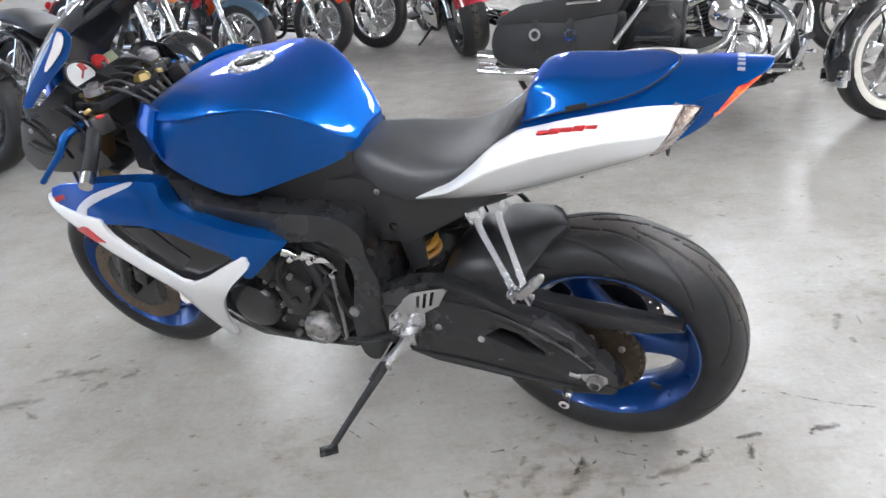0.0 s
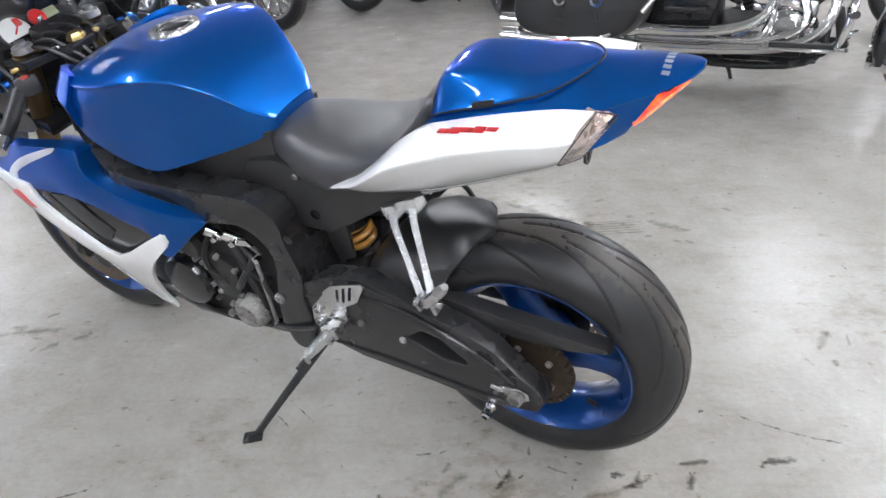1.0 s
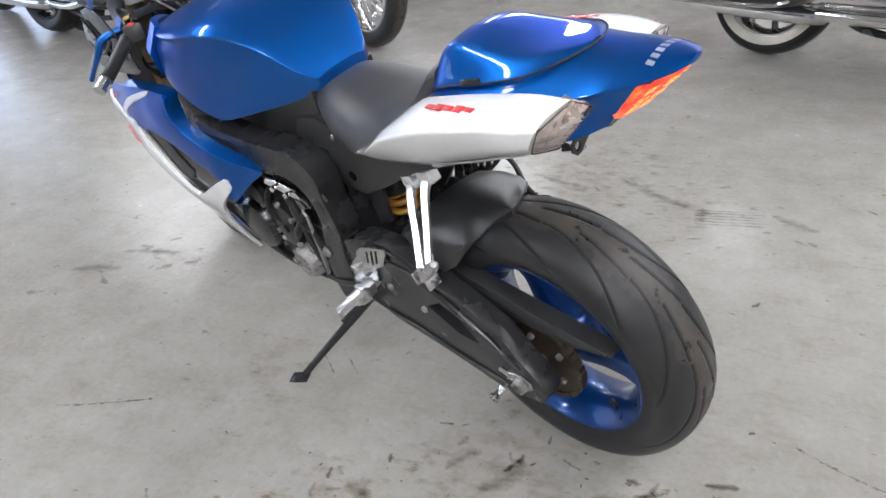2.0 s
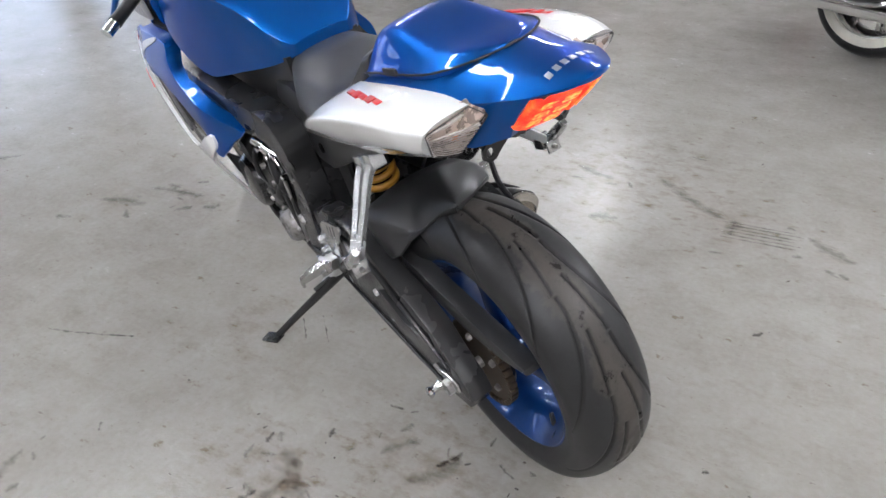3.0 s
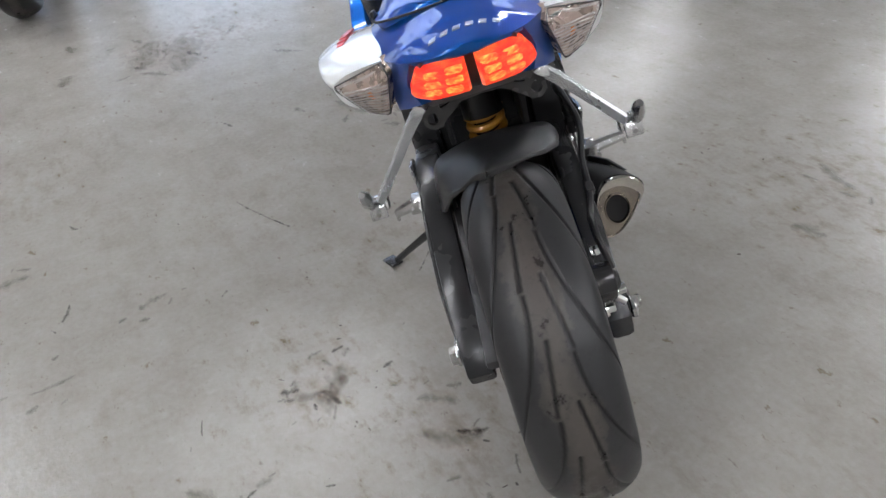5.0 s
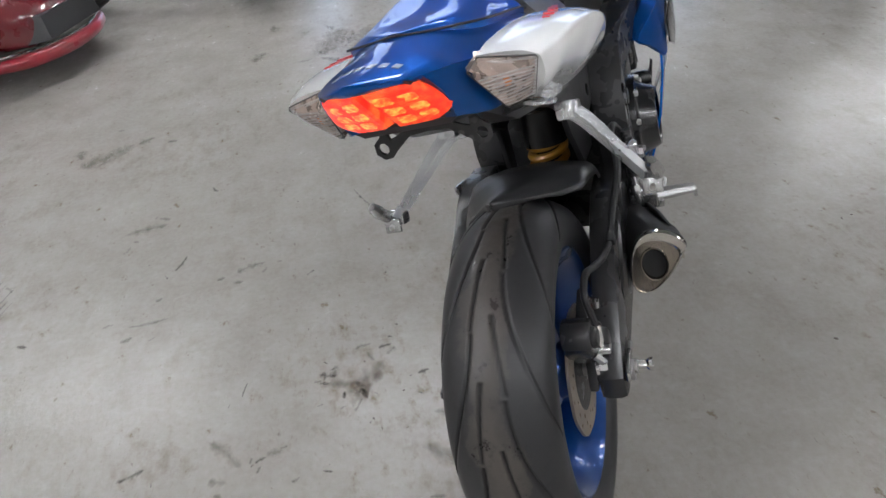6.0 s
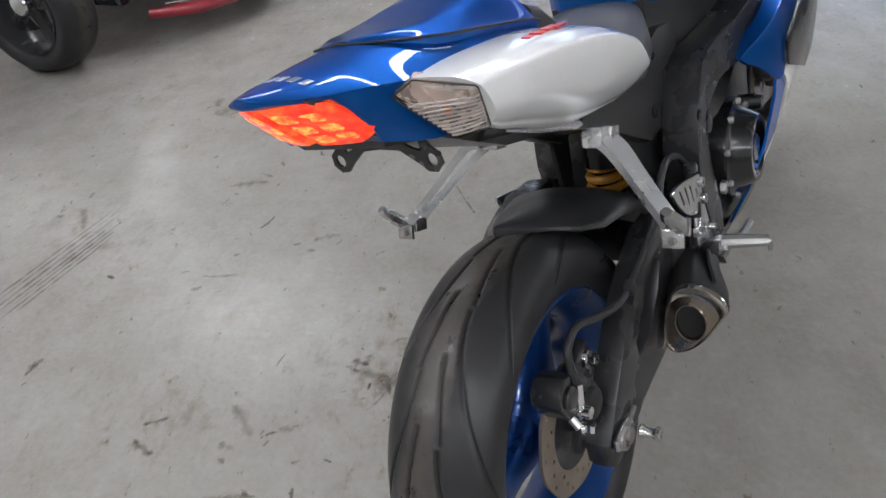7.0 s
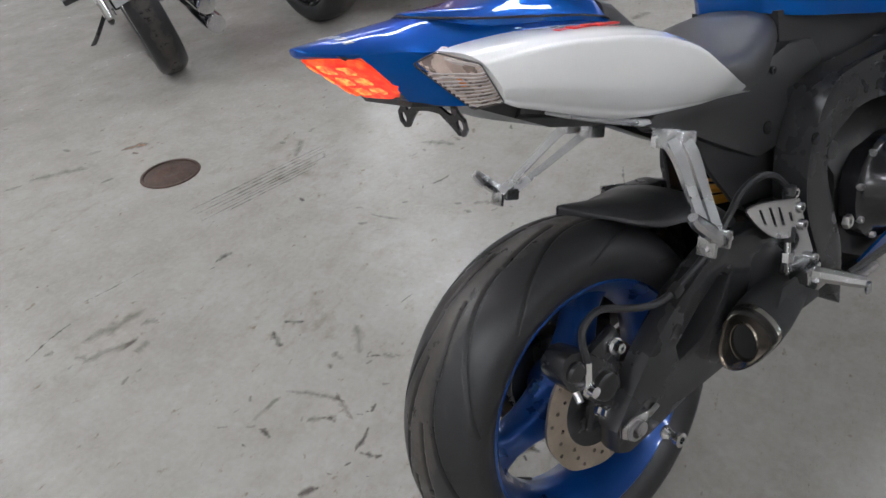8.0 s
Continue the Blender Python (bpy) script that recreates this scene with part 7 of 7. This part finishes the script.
        part("muffler_bore", cyl((-0.44, -0.225, 0.25 + 0.09 * k), (-0.463, -0.225, 0.25 + 0.09 * k), 0.030, seg=14), PLASTIC, e)
    rings = []
    for x, zl, zh, hw in ((0.60, 0.72, 0.80, 0.05), (0.68, 0.70, 0.87, 0.11), (0.82, 0.69, 0.92, 0.145), (0.98, 0.71, 0.93, 0.15), (1.10, 0.74, 0.91, 0.12), (1.19, 0.78, 0.87, 0.06)):
        rings.append([(x + B - 1.60, hw * math.cos(a), (zl + zh) / 2 + (zh - zl) / 2 * math.sin(a)) for a in np.linspace(0, 6.2832, 24, endpoint=False)])
    part("fuel_tank", loft(rings), paint, e, "teardrop fuel tank")
    part("tank_console", box((0.92, 0, 0.925), (0.20, 0.05, 0.02), 0.008), CHROME, e)
    rings = []
    for x, zl, zh, hw in ((0.64, 0.64, 0.74, 0.07), (0.52, 0.62, 0.73, 0.14), (0.36, 0.62, 0.72, 0.16), (0.22, 0.66, 0.78, 0.14), (0.05, 0.70, 0.82, 0.12), (-0.16, 0.72, 0.81, 0.09), (-0.22, 0.74, 0.78, 0.05)):
        rings.append([(x, hw * math.copysign(abs(math.cos(a)) ** 0.7, math.cos(a)), (zl + zh) / 2 + (zh - zl) / 2 * math.copysign(abs(math.sin(a)) ** 0.7, math.sin(a))) for a in np.linspace(0, 6.2832, 24, endpoint=False)])
    part("seat", loft(rings), LEATHER, e, "black leather seat")
    part("headlight", lathe([(0, 0.07), (0.07, 0.065), (0.085, 0.05), (0.088, 0.03), (0.075, -0.05), (0.04, -0.10), (0, -0.11)], 28, (B - 0.20, 0, 0.93), "x"), CHROME, e, "round chrome headlight")
    part("fork_clamp", box((B - 0.29, 0, 0.90), (0.06, 0.26, 0.04), 0.012), CHROME, e)
    part("tail_lamp", lathe([(0, -0.035), (0.035, -0.03), (0.045, 0), (0.03, 0.04)], 20, (-0.36, 0, 0.56), "x"), REDLENS, e, "red tail lamp")
    if guard:
        X = B - 0.62
        part("oil_cooler", box((B - 0.47, 0, 0.37), (0.05, 0.20, 0.20), 0.01, (0, -14, 0)), DARK, e, "finned black oil cooler")
        for k in range(6):
            part("cooler_fin", box((B - 0.44, 0, 0.29 + k * 0.032), (0.035, 0.21, 0.006), 0.001, (0, -14, 0)), BLACK, e)
        part("oil_pan", box((X - 0.16, 0, 0.215), (0.46, 0.16, 0.06), 0.025), BLACK, e, "black oil pan under the engine")
        part("cam_cover", lathe([(0, -0.188), (0.045, -0.188), (0.052, -0.182), (0.080, -0.180), (0.086, -0.172), (0.086, -0.15)], 32, (X - 0.10, 0, 0.37)), CHROME, e, "round chrome cam cover")
        for k in range(5):
            a = 0.3 + k * 1.2566
            part("cover_screw", bolt((X - 0.10 + 0.067 * math.cos(a), -0.180, 0.37 + 0.067 * math.sin(a)), 0.006, -0.005, hexed=False), STEEL, e)
        part("tappet_block", box((X - 0.12, -0.10, 0.47), (0.16, 0.09, 0.06), 0.015), CHROME, e)
        part("heat_shield", tube([(X + 0.02, -0.12, 0.60), (X + 0.11, -0.20, 0.52), (X + 0.08, -0.235, 0.38), (X - 0.08, -0.24, 0.28), (X - 0.50, -0.24, 0.25), (X - 0.82, -0.235, 0.25)], [0.022, 0.025, 0.025, 0.026, 0.030, 0.034], 14), CHROME, e, "chrome heat shield over the front pipe")
        part("heat_shield", tube([(X - 0.22, -0.12, 0.58), (X - 0.17, -0.20, 0.50), (X - 0.22, -0.235, 0.40), (X - 0.42, -0.24, 0.34), (X - 0.80, -0.235, 0.33)], [0.022, 0.024, 0.024, 0.028, 0.034], 14), CHROME, e, "chrome heat shield over the rear pipe")
        for s in (1, -1):
            part("floorboard_frame", tube([(X - 0.17, s * 0.21, 0.275), (X - 0.17, s * 0.325, 0.275), (X + 0.15, s * 0.325, 0.278), (X + 0.19, s * 0.21, 0.278)], 0.009, 8), CHROME, e)
            part("passenger_board", box((0.56, s * 0.30, 0.44), (0.20, 0.10, 0.022), 0.008), RUBBER, e, "black passenger footboard")
            part("board_arm", cyl((0.56, s * 0.14, 0.40), (0.56, s * 0.27, 0.43), 0.014, seg=10), CHROME, e)
            part("guard_peg", cyl((B - 0.44, s * 0.35, 0.44), (B - 0.42, s * 0.43, 0.45), 0.018, seg=12), RUBBER, e)
            part("fork_cover", cyl((B - 0.16, s * 0.10, R + 0.24), (B - 0.30, s * 0.10, 0.90), 0.038, seg=16), CHROME, e)
            part("brake_hose", tube([(B - 0.28, s * 0.09, 0.88), (B - 0.16, s * 0.14, 0.66), (B - 0.08, s * 0.13, 0.50), (B - 0.10, s * 0.12, 0.38)], 0.006, 8), BLACK, e)
            part("caliper", box((B - 0.11, s * 0.10, R + 0.03), (0.07, 0.06, 0.11), 0.015, (0, 20, 0)), CHROME, e)
        part("brake_pedal", tube([(X + 0.02, -0.21, 0.26), (X + 0.12, -0.24, 0.30), (X + 0.20, -0.27, 0.36), (X + 0.23, -0.31, 0.37)], 0.010, 8), CHROME, e)
        part("battery_cover", plate([(0.36, 0.36), (0.36, 0.60), (0.62, 0.62), (0.70, 0.50), (0.66, 0.36)], -0.175, -0.13, bevel=0.02), BLACKPAINT, e, "gloss black side cover")
        part("rear_cylinder_base", box((X - 0.12, 0, 0.45), (0.30, 0.19, 0.08), 0.02), ALU, e)
    part("side_stand", tube([(0.70, 0.14, 0.20), (0.74, 0.24, 0.10), (0.75, 0.31, 0.045)], 0.012, 8), BLACK, e)
    return e


LEANC = -8.0
cruiser(pose(0.86, 4.80, 0.004, LEANC, 0, -22), "black touring cruiser with leather saddlebags and whitewall tyres", BLACKPAINT, "cast", True, True, guard=True, w=0.13, steer=32, base=1.74, ex=0.19)
cruiser(pose(-1.95, 8.35, 0.004, LEANC, 0, -27), "black cruiser with a bright wire-spoked front wheel", BLACKPAINT, "wire", group="parked cruisers", R=0.33, w=0.10)
cruiser(pose(-2.42, 8.00, 0.004, LEANC, 0, -27), "red-orange cruiser with chrome engine", ORANGE, "wire", group="parked cruisers", w=0.12)
cruiser(pose(-3.0, 7.2, 0.004, LEANC, 0, -25), "grey-blue cruiser with chrome engine", PALEBLUE, "cast", group="parked cruisers", w=0.12)
cruiser(pose(-2.80, 5.45, 0.004, LEANC, 0, -30), "black cruiser with wire-spoked wheels", BLACKPAINT, "wire", False, group="parked cruisers", w=0.13)
cruiser(pose(0.37, 6.95, 0.004, LEANC, 0, 105), "deep red cruiser with a fat black rear tyre", DEEPRED, "dark", fat=0.24, R=0.34, w=0.14, rimm=BLACK)
cruiser(pose(-4.13, 4.72, 0.004, LEANC, 0, -12), "dark parked cruiser with black tyres", BLACKPAINT, "dark", R=0.34, w=0.16, rimm=BLACK)
cruiser(pose(-3.35, 1.05, 0.004, LEANC, 0, 172), "dark parked cruiser with black tyres", BLACKPAINT, "dark", w=0.15, rimm=BLACK)
cruiser(pose(-0.99, -0.86, 0.004, -12, 0, -122), "grey motorcycle with a wide rear tyre on its stand", GREY, "dark", fat=0.15, R=0.33, w=0.13, rimm=BLACK)


for bx, by, bh, pt, st in ((1.55, 6.25, -20, BLACKPAINT, "cast"), (3.4, 5.6, -24, DEEPRED, "wire"), (1.4, 8.3, -30, BLACKPAINT, "cast"), (-1.3, 9.5, -28, BLACKPAINT, "wire"), (-3.9, 8.5, -26, DEEPRED, "wire"), (-4.6, 6.5, -24, BLACKPAINT, "cast"), (3.2, 7.8, -26, BLACKPAINT, "cast"), (-5.4, 5.3, -20, BLACKPAINT, "dark")):
    cruiser(pose(bx, by, 0.004, LEANC, 0, bh), "red cruiser with bright spoked wheels" if pt is DEEPRED else "black cruiser with chrome engine", pt, st, group="parked cruisers")


LIPRED = surface("crimson_paint", (0.30, 0.010, 0.025), 0.3, coat=1.0, vary=0.08)
DARKRED = surface("dark_red_paint", (0.15, 0.008, 0.014), 0.28, coat=1.0, vary=0.1)


def three_wheeler(m):
    """A low red three-wheeled roadster with open front wheels."""
    e = root("three_wheeler", m, "low red three-wheeled roadster with exposed front wheels", "car")
    for s in (1, -1):
        simple_wheel(e, "front_wheel", (0, s * 0.86, 0.32), 0.32, 0.21, "dark", False, BLACK)
        for z0, z1 in ((0.24, 0.27), (0.40, 0.42)):
            part("suspension_arm", tube([(0.14, s * 0.35, z1), (0, s * 0.74, z0), (-0.14, s * 0.35, z1)], 0.018, 8, 1), BLACK, e)
        rings = []
        for a in np.linspace(radians(55), radians(150), 9):
            rings.append([(0.37 * math.cos(a), s * (0.86 + y), 0.32 + (0.37 - abs(y) * 0.12) * math.sin(a)) for y in np.linspace(-0.12, 0.12, 7)] + [(0.36 * math.cos(a), s * (0.86 + y), 0.32 + (0.36 - abs(y) * 0.12) * math.sin(a)) for y in np.linspace(0.12, -0.12, 7)])
        part("wheel_fender", loft(rings), BLACKPAINT, e)
        part("headlight", box((0.28, s * 0.30, 0.52), (0.10, 0.16, 0.05), 0.015, (0, 20, -15 * s)), LENS, e)
        part("side_scoop", plate([(0.2, 0.20), (-1.4, 0.18), (-1.5, 0.50), (-0.6, 0.55), (0.1, 0.42)], s * 0.48, s * 0.56, bevel=0.02), BLACKPAINT, e)
    rings = []
    for x, zl, zh, hw in ((0.53, 0.22, 0.30, 0.16), (0.47, 0.17, 0.38, 0.34), (0.34, 0.16, 0.52, 0.46), (0.1, 0.16, 0.66, 0.46), (-0.3, 0.16, 0.76, 0.52), (-0.8, 0.16, 0.78, 0.62), (-1.5, 0.18, 0.80, 0.66), (-2.0, 0.30, 0.82, 0.48), (-2.4, 0.50, 0.78, 0.22)):
        rings.append([(x, hw * math.copysign(abs(math.cos(a)) ** 0.6, math.cos(a)), (zl + zh) / 2 + (zh - zl) / 2 * math.copysign(abs(math.sin(a)) ** 0.6, math.sin(a))) for a in np.linspace(0, 6.2832, 32, endpoint=False)])
    part("body", loft(rings), DARKRED, e, "glossy deep red body shell")
    part("grille", loft([[(0.46, 0.30, 0.20), (0.46, -0.30, 0.20), (0.44, -0.27, 0.33), (0.44, 0.27, 0.33)], [(0.56, 0.22, 0.205), (0.56, -0.22, 0.205), (0.53, -0.20, 0.31), (0.53, 0.20, 0.31)]]), PLASTIC, e)
    part("front_lip", tube([(0.28, 0.46, 0.14), (0.48, 0.30, 0.14), (0.56, 0, 0.14), (0.48, -0.30, 0.14), (0.28, -0.46, 0.14)], [0.024, 0.034, 0.036, 0.034, 0.024], 10), LIPRED, e, "bright red front lip")
    part("lip_trim", tube([(0.36, 0.42, 0.182), (0.50, 0.27, 0.182), (0.57, 0, 0.182), (0.50, -0.27, 0.182), (0.36, -0.42, 0.182)], 0.006, 6), CHROME, e)
    for s in (1, -1):
        part("bucket_seat", box((-1.15, s * 0.28, 0.86), (0.20, 0.40, 0.45), 0.06, (0, -15, 0)), LEATHER, e)
    part("windshield", plate([(-0.55, 0.74), (-0.60, 0.74), (-0.78, 0.92), (-0.75, 0.92)], -0.5, 0.5, bevel=0.003), SMOKE, e)
    part("roll_hoop", tube([(-1.45, 0.5, 0.78), (-1.5, 0.45, 1.1), (-1.5, 0.1, 1.15), (-1.5, -0.1, 1.15), (-1.5, -0.45, 1.1), (-1.45, -0.5, 0.78)], 0.03, 10), BLACK, e)
    simple_wheel(e, "rear_wheel", (-2.5, 0, 0.34), 0.34, 0.28, "dark", False, BLACK)
    return e


three_wheeler(pose(-2.62, -0.28, 0.003, 0, 0, 72))
